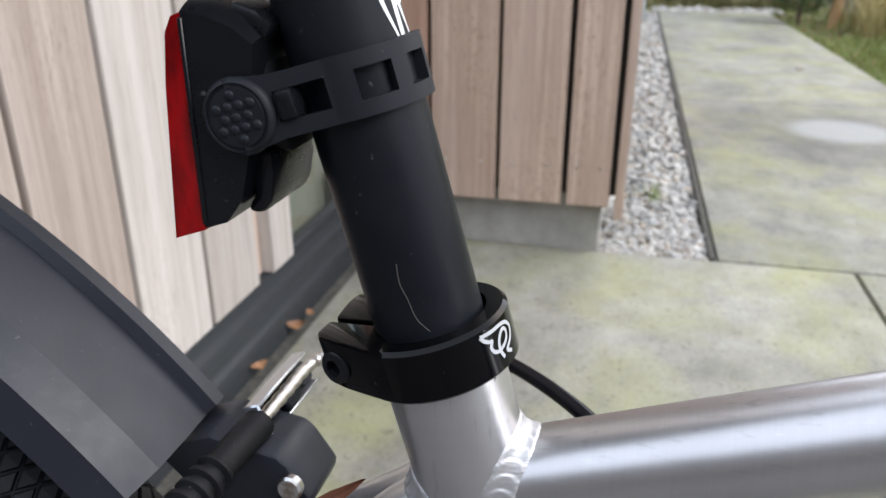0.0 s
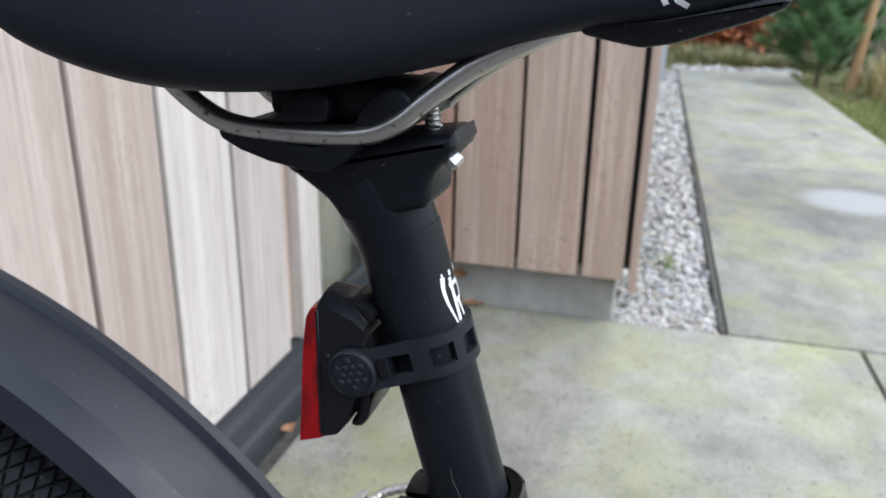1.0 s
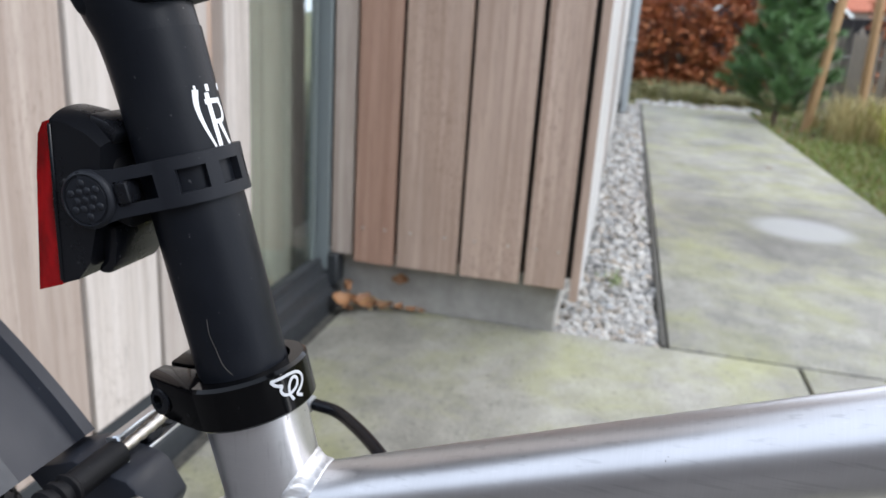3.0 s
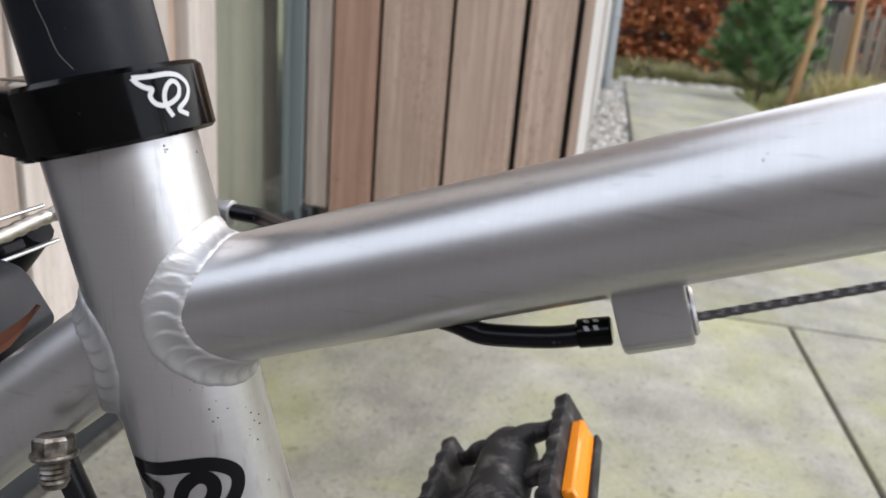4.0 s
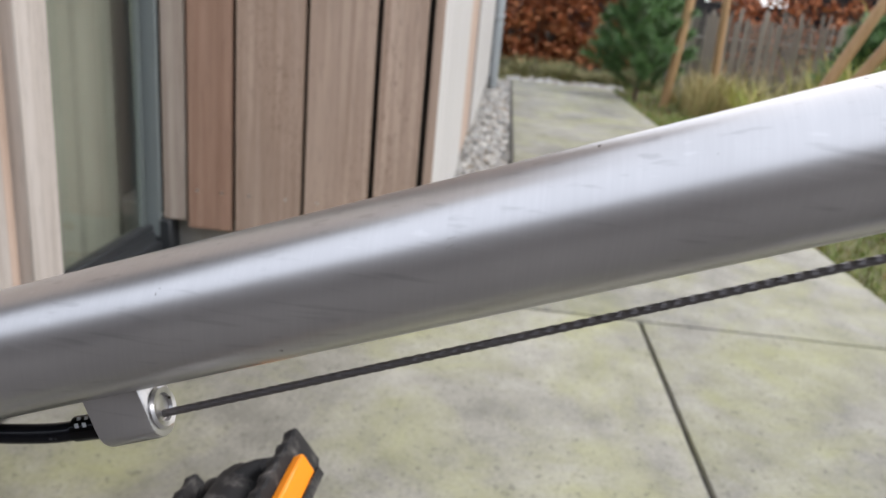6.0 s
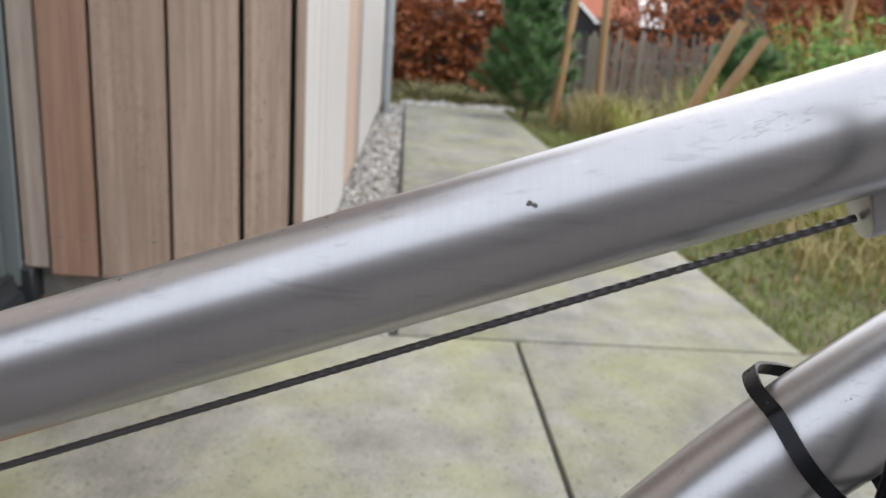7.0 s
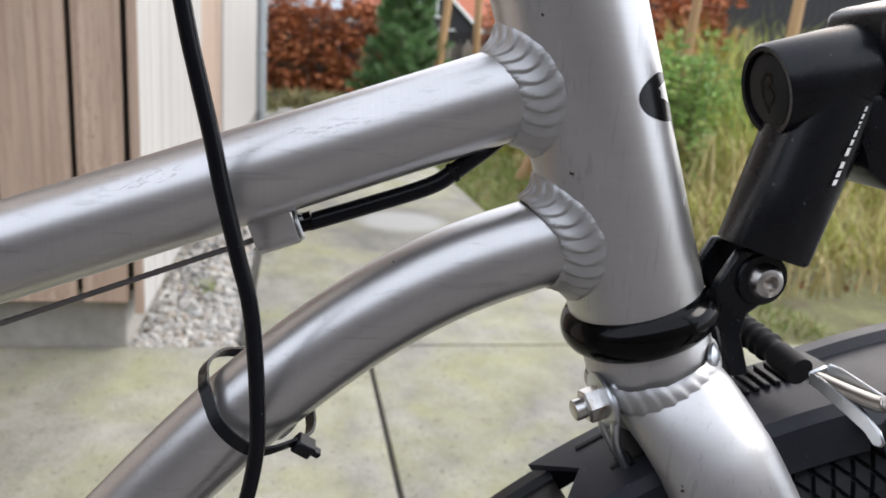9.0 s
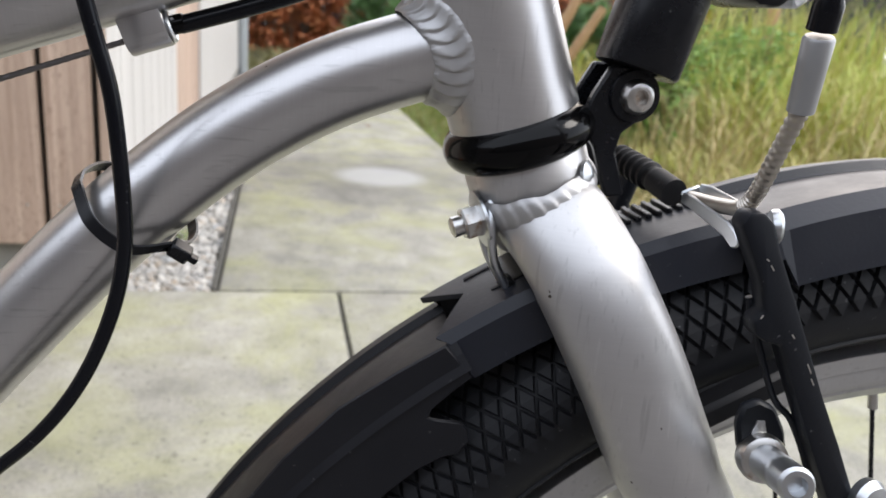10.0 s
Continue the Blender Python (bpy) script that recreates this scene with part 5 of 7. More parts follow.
cuts = sorted({round(TOT * k / STEPS, 6) for k in range(STEPS + 1)} | {x for hcut in holes for x in hcut})
hts = [-0.0074, -0.0036, 0.0036, 0.0074]
grid = {}
for i, s in enumerate(cuts):
    taper = 1.0 + 0.20 * max(0.0, 1 - s / 0.010)
    p1 = strap_point(min(s + 1e-4, TOT), 0) - strap_point(max(s - 1e-4, 0), 0)
    nrm = Vector((p1.y, -p1.x, 0)).normalized()
    for j, h in enumerate(hts):
        p = strap_point(s, h * taper)
        grid[i, j, 0] = bm.verts.new(STRAP @ (p + nrm * thick * 0.6))
        grid[i, j, 1] = bm.verts.new(STRAP @ (p - nrm * thick * 0.4))
for i in range(len(cuts) - 1):
    mid = (cuts[i] + cuts[i + 1]) / 2
    for j in range(3):
        if j == 1 and hole_at(mid):
            bm.faces.new((grid[i, 1, 0], grid[i + 1, 1, 0], grid[i + 1, 1, 1], grid[i, 1, 1]))
            bm.faces.new((grid[i, 2, 0], grid[i, 2, 1], grid[i + 1, 2, 1], grid[i + 1, 2, 0]))
            continue
        bm.faces.new((grid[i, j, 0], grid[i, j + 1, 0], grid[i + 1, j + 1, 0], grid[i + 1, j, 0]))
        bm.faces.new((grid[i, j, 1], grid[i + 1, j, 1], grid[i + 1, j + 1, 1], grid[i, j + 1, 1]))
    for j in (0, 3):
        bm.faces.new((grid[i, j, 0], grid[i + 1, j, 0], grid[i + 1, j, 1], grid[i, j, 1]))
for i in range(1, len(cuts) - 1):
    if hole_at((cuts[i] + cuts[i + 1]) / 2) != hole_at((cuts[i] + cuts[i - 1]) / 2):
        bm.faces.new((grid[i, 1, 0], grid[i, 2, 0], grid[i, 2, 1], grid[i, 1, 1]))
bmesh.ops.recalc_face_normals(bm, faces=bm.faces)
part("strap", bm, strap_rubber, light, "black rubber strap with square holes", sharp=50)
bm = B()
BUT = STRAP @ Vector((-0.0220, -0.0218, 0))
lathe(bm, [(0.0080, -0.004), (0.0089, -0.002), (0.0092, 0.0), (0.0088, 0.0010), (0.0080, 0.0014), (0.0078, 0.0008), (0.0073, 0.0008), (0.0070, 0.0012), (0.0005, 0.0014)], BUT, (0, -1, 0), 40)
for a in range(-3, 4):
    for c in range(-3, 4):
        x, z = a * 0.0030 + (0.0015 if c % 2 else 0), c * 0.0026
        if math.hypot(x, z) < 0.0060:
            r0 = bmesh.ops.create_icosphere(bm, subdivisions=2, radius=0.0014)
            for q in r0["verts"]:
                q.co = BUT + STRAP.to_3x3() @ Vector((x + q.co.x, -0.0010 + q.co.y * 0.6, z + q.co.z))
part("button", bm, strap_rubber, light, "dimpled round rubber grip", sharp=50)
bm = B()
box(bm, (-0.0128, -0.0218, -0.0036), (-0.0078, -0.0150, 0.0036), m=STRAP, bevel=0.0014, segs=2)
part("strap_hook", bm, black_plastic, light)

# wheels


def wheel(name, centre, label):
    w = tagged(new(name), label)
    w.parent = bike
    w.location = centre
    R, W = WHEEL_R, 0.0280
    bm = B()
    prof = []
    for k in range(20):
        a = radians(-155 + 310 * k / 19)
        prof.append((R - 0.002 - W + W * math.cos(a) * 0.98, W * math.sin(a)))
    lathe(bm, prof, (0, 0, 0), (0, 1, 0), 128, closed=True)
    tyre = part("tyre", bm, tyre_rubber, w, "black rubber tyre with diamond tread")
    # diamond blocks of the tread
    verts, faces = [], []
    NT = 250
    rowsn = 13
    for i in range(NT):
        for j in range(rowsn):
            ph = radians(-80 + 160 * j / (rowsn - 1))
            th = 2 * math.pi * (i + (0.5 if j % 2 else 0)) / NT
            dth = 2 * math.pi / NT * 0.5 * 0.94
            dph = radians(160 / (rowsn - 1)) * 0.94
            b0 = len(verts)
            for lift, g in ((-0.0006, 0.97), (0.0022, 0.78)):
                for du, dv in ((-1, 0), (0, -1), (1, 0), (0, 1)):
                    t2, p2 = th + du * dth * g, ph + dv * dph * g
                    rr = W + lift
                    rad = R - 0.002 - W + rr * math.cos(p2) * 0.98
                    verts.append((rad * math.sin(t2), rr * math.sin(p2), rad * math.cos(t2)))
            faces += [(b0 + 4, b0 + 5, b0 + 6, b0 + 7)]
            faces += [(b0 + k, b0 + (k + 1) % 4, b0 + 4 + (k + 1) % 4, b0 + 4 + k) for k in range(4)]
    me = bpy.data.meshes.new("tread")
    me.from_pydata(verts, [], faces)
    me.materials.append(tyre_rubber)
    ob = part("tread", me, None, tyre)
    ob["kind"] = "stuff"
    bm = B()
    for y in (-0.0185, 0.0185):
        lathe(bm, [(R - 0.0475, y - 0.0044), (R - 0.0465, y - 0.0052), (R - 0.0450, y - 0.004), (R - 0.0465, y + 0.001), (R - 0.0475, y + 0.0004)], (0, 0, 0), (0, 1, 0), 96, closed=True)
    part("bead_line", bm, tyre_rubber, tyre)
    rr = R - 0.0645
    bm = B()
    lathe(bm, [(rr + 0.006, -0.0135), (rr + 0.0055, -0.0145), (rr - 0.002, -0.0135), (rr - 0.0025, -0.0125), (rr - 0.0045, -0.0128), (rr - 0.010, -0.0122), (rr - 0.0112, -0.0115), (rr - 0.0125, -0.0118), (rr - 0.0175, -0.0085), (rr - 0.0195, 0.0), (rr - 0.0175, 0.0085), (rr - 0.0125, 0.0118), (rr - 0.010, 0.0122), (rr - 0.002, 0.0135), (rr + 0.006, 0.0135)], (0, 0, 0), (0, 1, 0), 128, closed=True)
    part("rim", bm, rim_metal, w, "silver aluminium rim")
    bm = B()
    lathe(bm, [(0.012, -0.048), (0.020, -0.035), (0.022, -0.031), (0.013, -0.028), (0.012, 0.028), (0.022, 0.031), (0.020, 0.035), (0.012, 0.048)], (0, 0, 0), (0, 1, 0), 28)
    part("hub", bm, rim_metal, w)
    bm = B()
    tube(bm, [(0, 0, 0), (0, 0, 1)], 0.001, 6)
    spoke_mesh = finish("spoke", bm, black_plastic)
    bm = B()
    tube(bm, [(0, 0, 0), (0, 0, 0.012)], 0.0021, 8)
    nip_mesh = finish("nipple", bm, steel)
    for k in range(32):
        a = 2 * math.pi * (k + 0.5) / 32
        side = -1 if k % 2 else 1
        tilt = 0.55 * (1 if (k // 2) % 2 else -1)
        p1 = Vector((math.sin(a) * (rr - 0.017), 0.0, math.cos(a) * (rr - 0.017)))
        p0 = Vector((math.sin(a + tilt) * 0.019, side * 0.032, math.cos(a + tilt) * 0.019))
        d = p1 - p0
        q = d.to_track_quat("Z", "Y")
        ob = part("spoke", spoke_mesh, None, w)
        ob.matrix_basis = Matrix.LocRotScale(p0, q, (1, 1, d.length))
        ob = part("nipple", nip_mesh, None, w)
        ob.matrix_basis = Matrix.LocRotScale(p1 - d.normalized() * 0.012, q, None)
    return w


wheel("rear_wheel", REAR, "rear wheel with black tyre")
wheel("front_wheel", FRONT, "front wheel with black tyre and silver rim")


def fender_shell(c, r, half, a0, a1, side, lip=0.006, chamfer=0.010, steps=72, th=0.0022, tilt=0.0):
    """A faceted mudguard: flat crown with raised far edge, chamfered shoulder and straight side. Angles in degrees from straight up, forwards positive; side is a depth, or a function of the angle."""
    bm = B()
    rows2 = []
    for k in range(steps + 1):
        deg = a0 + (a1 - a0) * k / steps
        a = radians(deg)
        sd = side(deg) if callable(side) else side
        prof = [(half + 0.002, r - 0.020), (half, r - 0.004), (half - 0.003, r + lip * 0.5), (half - 0.010, r + lip * 0.55), (half - 0.0125, r - 0.0005), (0.0, r + 0.0012), (-half + chamfer, r), (-half + 0.001, r - chamfer * 0.55), (-half - 0.002, r - sd)]
        inner = [(y * (1 - th / half), rr2 - th) for y, rr2 in prof]
        inner[-1] = (prof[-1][0] + th, prof[-1][1])
        inner[0] = (prof[0][0] - th, prof[0][1])
        loop = prof + inner[::-1]
        rows2.append([bm.verts.new((c.x + (rr2 - tilt * y) * math.sin(a), y, c.z + (rr2 - tilt * y) * math.cos(a))) for y, rr2 in loop])
    for p, q in zip(rows2, rows2[1:]):
        bridge(bm, p, q)
    bm.faces.new(rows2[0][::-1])
    bm.faces.new(rows2[-1])
    bmesh.ops.recalc_face_normals(bm, faces=bm.faces)
    return bm


rear_fender = part("rear_fender", fender_shell(Vector((-0.355, 0, 0.320)), 0.3865, 0.0300, -140, 49.5, 0.0205, 0.006, 0.0125, 110, tilt=0.18), fender_plastic, bike, "dark grey plastic rear fender", sharp=14)
FC = Vector((0.705, 0, 0.320))


def front_skirt(deg):
    return 0.0100


front_fender = part("front_fender", fender_shell(FC, 0.3300, 0.0280, -74, -33.2, front_skirt, 0.004, 0.007, 150, tilt=0.12), fender_side, bike, "dark plastic front fender", sharp=14)
bm = B()
prism(bm, [(0.529, 0.587), (0.518, 0.599), (0.502, 0.589), (0.482, 0.575), (0.464, 0.556), (0.451, 0.538), (0.435, 0.513), (0.46, 0.492), (0.48, 0.519), (0.503, 0.542), (0.512, 0.55), (0.521, 0.555), (0.526, 0.556), (0.53, 0.561), (0.529, 0.566), (0.526, 0.569), (0.518, 0.57), (0.514, 0.571), (0.515, 0.574), (0.522, 0.581)], -0.0285, -0.0268, axis=1, bevel=0.0005)
part("flap", bm, fender_side, front_fender, "dark plastic side panel with a rounded flap")
part("front_fender_tip", fender_shell(FRONT, 0.3385, 0.0300, -20.8, 45.0, lambda deg: 0.0150 if deg < -18.5 else 0.0270, tilt=0.08, steps=90), fender_front, front_fender, "dark grey nose of the front fender", sharp=14)
# angular middle piece of the front fender, its rear edge cut to a swallowtail
BR = 0.3362
bm = B()
cols = [(0.0235, -0.0190, -33.2, -13.6), (0.0222, -0.0050, -33.4, -13.6), (0.0195, 0.0000, -34.2, -13.6), (0.0100, 0.0008, -32.9, -13.6), (0.0000, 0.0010, -31.4, -13.6), (-0.0100, 0.0008, -32.8, -13.6), (-0.0195, 0.0000, -34.2, -13.6), (-0.0222, -0.0040, -33.6, -13.6), (-0.0240, -0.0195, -33.4, -14.2)]
rows2 = []
for k in range(13):
    f = k / 12
    outer, inner = [], []
    for y, dr, a0, a1 in cols:
        t = radians(a0 + (a1 - a0) * f)
        for lst, th in ((outer, 0.0), (inner, 0.0020)):
            r2 = BR + dr - th * (1.0 if abs(y) < 0.021 else 0.2)
            yy = y * (1 - (0.0 if th == 0 else 0.08))
            lst.append(bm.verts.new((FC.x + r2 * math.sin(t), yy, FC.z + r2 * math.cos(t))))
    rows2.append(outer + inner[::-1])
for p, q in zip(rows2, rows2[1:]):
    bridge(bm, p, q)
n = len(cols)
for row in (rows2[0], rows2[-1]):
    for j in range(n - 1):
        bm.faces.new((row[j], row[j + 1], row[2 * n - 2 - j], row[2 * n - 1 - j]))
bmesh.ops.recalc_face_normals(bm, faces=bm.faces)
fbridge = part("fender_bridge", bm, fender_front, front_fender, "angular grey plastic bridge piece with a notched end", sharp=14)
for y0, a in ((-0.0085, -28.6), (0.0115, -29.8)):
    bm = B()
    t = radians(a)
    box(bm, (-0.0070, -0.0011, -0.0010), (0.0070, 0.0011, 0.0003), m=pose(FC.x + 0.3372 * math.sin(t), y0, FC.z + 0.3372 * math.cos(t), 0, a, 0), bevel=0.0003)
    part("slot", bm, black_rubber, fbridge, "dark slot for the fixing strap")

for k in range(11):
    bm = B()
    t = radians(-22.6 + 0.72 * k)
    box(bm, (-0.0011, -0.011, -0.001), (0.0011, 0.005, 0.0026), m=pose(FC.x + 0.3365 * math.sin(t), 0.010, FC.z + 0.3365 * math.cos(t), 0, math.degrees(t), 0), bevel=0.0004)
    part("rib", bm, black_plastic, fbridge)

# fork
fork = tagged(new("fork"), "brushed aluminium fork")
fork.parent = bike
bm = B()
lathe(bm, [(0.017, -0.042), (0.0208, -0.036), (0.0224, -0.027), (0.0226, -0.008), (0.020, -0.004)], HEAD.translation, HT_A, 48)
part("crown", bm, alloy_satin, fork, "aluminium fork crown")
for sgn in (-1, 1):
    bm = B()
    line = [along(HEAD, h, x, sgn * y) for h, x, y in ((-0.0225, 0.0005, 0.006), (-0.0295, 0.001, 0.0115), (-0.037, 0.003, 0.0200), (-0.050, 0.0055, 0.0290), (-0.068, 0.0078, 0.0360), (-0.090, 0.0106, 0.0400), (-0.134, 0.0160, 0.0425))]
    line += [Vector((0.663, sgn * 0.047, 0.455)), Vector((0.742, sgn * 0.052, 0.326))]
    tube(bm, smooth_curve(line, 6), [0.0135, 0.0150, 0.0164, 0.0176, 0.0184, 0.0189] + [0.0194] * 12 + [0.0197] * 18 + [0.0185] * 6 + [0.0120] * 7, 44, flat=0.74)
    part("blade", bm, alloy_satin, fork, "tapered aluminium fork blade")
part("weld_bead", ring_bead(HEAD @ pose(0, 0, -0.0240, 0, -8, 0), 0.0222, 0.0115, 30, 0.0005, 1.14), weld_metal, fork, "rippled crown weld", sharp=60)
# rubber ring below the head tube
bm = B()
ringp = []
for k in range(20):
    a = 2 * math.pi * k / 20
    ringp.append((0.0204 + 0.0076 * math.cos(a), -0.0024 + 0.0080 * math.sin(a)))
lathe(bm, ringp, HEAD.translation, HT_A, 56, closed=True)
part("headset_seal", bm, black_gloss, bike, "glossy black rubber headset ring")
bm = B()
lathe(bm, [(0.0200, 0.1175), (0.0255, 0.1180), (0.0265, 0.124), (0.024, 0.134), (0.018, 0.138)], HEAD.translation, HT_A, 48)
part("headset_cap", bm, black_plastic, bike)
bm = B()
tube(bm, [along(HEAD, 0.137), along(HEAD, 0.22)], 0.013, 24)
part("stem", bm, black_anodised, bike, "black stem")

# cables along the top tube
def cable_stop(p0, p1, drop):
    """A short brushed barrel welded under the tube, hollow at its end for the cable."""
    d = (Vector(p1) - Vector(p0))
    ang = math.degrees(math.atan2(d.z, d.x))
    m = pose(*p0, 0, -ang, 0)
    bm = B()
    ln = d.length
    w = 0.0058
    low = [(w * math.sin(radians(a)), -drop + w - w * math.cos(radians(a))) for a in range(-90, 91, 15)]
    prism(bm, low + [(w * 1.05, 0.003), (-w * 1.05, 0.003)], 0.0, ln, axis=0, bevel=0.0009, m=m, segs=2)
    return bm


def stop_mouth(p0, p1, drop, end):
    d = (Vector(p1) - Vector(p0))
    ang = math.degrees(math.atan2(d.z, d.x))
    m = pose(*p0, 0, -ang, 0)
    bm = B()
    lathe(bm, [(0.0032, 0.0), (0.0050, 0.0002), (0.0052, 0.0008), (0.0046, 0.0014), (0.0034, 0.0012), (0.0030, 0.0004)], m @ Vector((d.length * end, 0, -drop + 0.0058)), d * (1 if end else -1), 28, closed=True)
    return bm


part("cable_stop", cable_stop((0.1390, 0, 0.5965), (0.1525, 0, 0.6015), 0.0142), alloy_x, bike, "small brushed cable stop under the top tube")
part("stop_mouth", stop_mouth((0.1390, 0, 0.5965), (0.1522, 0, 0.6014), 0.0130, 1), alloy_x, bike, "bright worn end of the cable stop")
part("cable_stop", cable_stop((0.4095, 0, 0.6973), (0.4225, 0, 0.7021), 0.0116), alloy_x, bike, "small brushed cable stop under the top tube")
part("stop_mouth", stop_mouth((0.4095, 0, 0.6973), (0.4225, 0, 0.7021), 0.0116, 1), zinc, bike, "bright worn end of the cable stop")
bm = B()
p0, p1 = Vector((0.1525, 0, 0.5921)), Vector((0.4110, 0, 0.6912))
cd = (p1 - p0).normalized()
cs, cn = Vector((0, 1, 0)), cd.cross(Vector((0, 1, 0)))
rows2 = []
for j in range(361):
    row = []
    for k in range(18):
        a = 2 * math.pi * k / 18
        rad = 0.00082 + 0.00016 * abs(math.cos(3 * a))
        a += j * 0.27
        row.append(bm.verts.new(p0.lerp(p1, j / 360) + (cs * math.cos(a) + cn * math.sin(a)) * rad))
    rows2.append(row)
for p, q in zip(rows2, rows2[1:]):
    bridge(bm, p, q)
bmesh.ops.recalc_face_normals(bm, faces=bm.faces)
part("brake_cable", bm, cable_steel, bike, "bare twisted steel brake cable")
bm = B()
tube(bm, smooth_curve([(0.072, 0.018, 0.584), (0.092, 0.004, 0.584), (0.1078, -0.003, 0.5848), (0.1134, -0.003, 0.5834), (0.121, -0.002, 0.5836), (0.1294, -0.001, 0.5846), (0.1375, 0, 0.5867)], 6), 0.0024, 16)
part("cable_housing", bm, cable_black, bike, "black cable housing below the top tube")
for a, c in (((0.1335, 0, 0.5857), (0.1405, 0, 0.5877)), ((0.4222, 0, 0.6962), (0.4295, 0, 0.6985))):
    bm = B()
    a, c = Vector(a), Vector(c)
    d = (c - a).normalized()
    ln = (c - a).length
    lathe(bm, [(0.0026, 0), (0.0031, 0.0004), (0.0031, ln - 0.0004), (0.0026, ln)], a, d, 20)
    fer = part("ferrule", bm, black_gloss, bike, "black cable end ferrule")
    bm = B()
    m = Matrix.Translation(a) @ d.to_track_quat("Z", "Y").to_matrix().to_4x4()
    for k in range(4):
        t = -0.9 + 0.6 * k
        y0, y1 = math.sin(t - 0.14), math.sin(t + 0.14)
        for zz in (0.0016, 0.0036):
            pts = [m @ Vector((0.00316 * math.cos(t2 + math.pi * 0.5), 0.00316 * math.sin(t2 + math.pi * 0.5), z2)) for t2, z2 in ((t - 0.17, zz), (t + 0.17, zz + 0.0004), (t + 0.17, zz + 0.0014), (t - 0.17, zz + 0.001))]
            bm.faces.new([bm.verts.new(p) for p in pts])
    part("print", bm, grey_print, fer, "small pale bars of print")
HOUS = smooth_curve([(0.4280, 0, 0.6976), (0.4475, 0, 0.7042), (0.466, -0.001, 0.7112), (0.4737, -0.001, 0.7163), (0.4813, -0.002, 0.7227), (0.4890, 0.004, 0.7275), (0.501, 0.016, 0.737), (0.520, 0.030, 0.751), (0.545, 0.034, 0.781)], 6)
bm = B()
tube(bm, HOUS, 0.0029, 16)
part("cable_housing", bm, cable_black, bike, "black cable housing running round the head tube")
bm = B()
tube(bm, HOUS[17:19], 0.0034, 16)
part("housing_seam", bm, black_rubber, bike)
# loose cable hanging across the frame
bm = B()
tube(bm, smooth_curve([(0.3880, -0.027, 0.80), (0.3955, -0.028, 0.757), (0.3986, -0.028, 0.742), (0.402, -0.028, 0.7266), (0.4047, -0.028, 0.7125), (0.4088, -0.028, 0.6943), (0.4128, -0.028, 0.676), (0.4148, -0.028, 0.647), (0.4142, -0.027, 0.629), (0.4096, -0.027, 0.6084), (0.3993, -0.026, 0.5848), (0.3845, -0.025, 0.5645), (0.360, -0.022, 0.541), (0.295, -0.02, 0.477)], 6), 0.0024, 16)
part("loose_cable", bm, cable_black, bike, "loose black cable hanging in a loop")
# cable tie round the down tube
td = Vector((0.70, 0, 0.71)).normalized()
bm = B()
TIE = smooth_curve([(0.3972, -0.0095, 0.6458), (0.4030, -0.0185, 0.6365), (0.4133, -0.0195, 0.6285), (0.4238, -0.014, 0.6278), (0.4300, -0.004, 0.6262), (0.4290, 0.010, 0.6300), (0.4200, 0.018, 0.6420), (0.4020, 0.013, 0.6475), (0.3965, 0.002, 0.6475), (0.3972, -0.0095, 0.6458)], 6)
mid_t = Vector((0.4115, 0, 0.6380))
rows2 = []
for p in TIE:
    d = p - mid_t
    o = (d - td * d.dot(td)).normalized() * 0.0010
    wv2 = td * 0.0020
    rows2.append([bm.verts.new(p + u) for u in (-wv2, wv2, wv2 + o, -wv2 + o)])
for p, q in zip(rows2, rows2[1:]):
    bridge(bm, p, q)
bmesh.ops.recalc_face_normals(bm, faces=bm.faces)
tie = part("cable_tie", bm, black_plastic, bike, "black plastic cable tie")
bm = B()
box(bm, (-0.0035, -0.0028, -0.0026), (0.0035, 0.0028, 0.0026), m=pose(0.4285, -0.012, 0.6255, 20, 35, 10), bevel=0.0006)
box(bm, (0.003, -0.0015, -0.0012), (0.0065, 0.0015, 0.0012), m=pose(0.4285, -0.012, 0.6255, 20, 35, 10), bevel=0.0003)
part("tie_lock", bm, black_plastic, tie)
bm = B()
lathe(bm, [(0.0070, 0), (0.0072, 0.004), (0.0060, 0.006), (0.0030, 0.0066)], (0.4190, 0, 0.6305), (0.71, 0, -0.70), 24)
part("bottle_boss", bm, alloy_x, bike, "small rounded aluminium boss under the down tube")
# brake hose behind the seat tube
bm = B()
tube(bm, smooth_curve([(0.022, 0.0600, 0.5815), (0.034, 0.0565, 0.5820), (0.050, 0.0420, 0.5840), (0.064, 0.027, 0.5850), (0.072, 0.018, 0.584)], 6), 0.0026, 14)
part("cable_housing", bm, cable_black, bike, "black cable housing behind the seat tube")
bm = B()
lathe(bm, [(0.0024, 0.0), (0.0032, 0.0006), (0.0032, 0.0090), (0.0036, 0.0096), (0.0036, 0.0118), (0.0026, 0.0124)], (0.0090, 0.0612, 0.5812), (1, -0.06, 0.01), 20)
part("ferrule", bm, ferrule_grey, bike, "grey ferrule where the cable guide meets the housing")

# headlight on its bracket
lamp = tagged(new("headlight"), "black plastic battery headlight on a bracket")
lamp.parent = bike
lamp.location = (0.0142, -0.0035, 0.0066)
bm = B()
s0, s1 = Vector((0.5655, -0.007, 0.6885)), Vector((0.5800, -0.005, 0.742))
ax = (s1 - s0).normalized()
tube(bm, [s0, s0 + ax * 0.0012, s0.lerp(s1, 0.4), s1], [0.0134, 0.0142, 0.0144, 0.0146], 40, flat=1.04, power=0.80)
part("stem", bm, black_plastic, lamp, "black lamp stem")
bm = B()
tube(bm, [s0 + ax * 0.001 + Vector((0.0096, -0.0104, 0)), s1 + Vector((0.0096, -0.0104, 0))], 0.0006, 6)
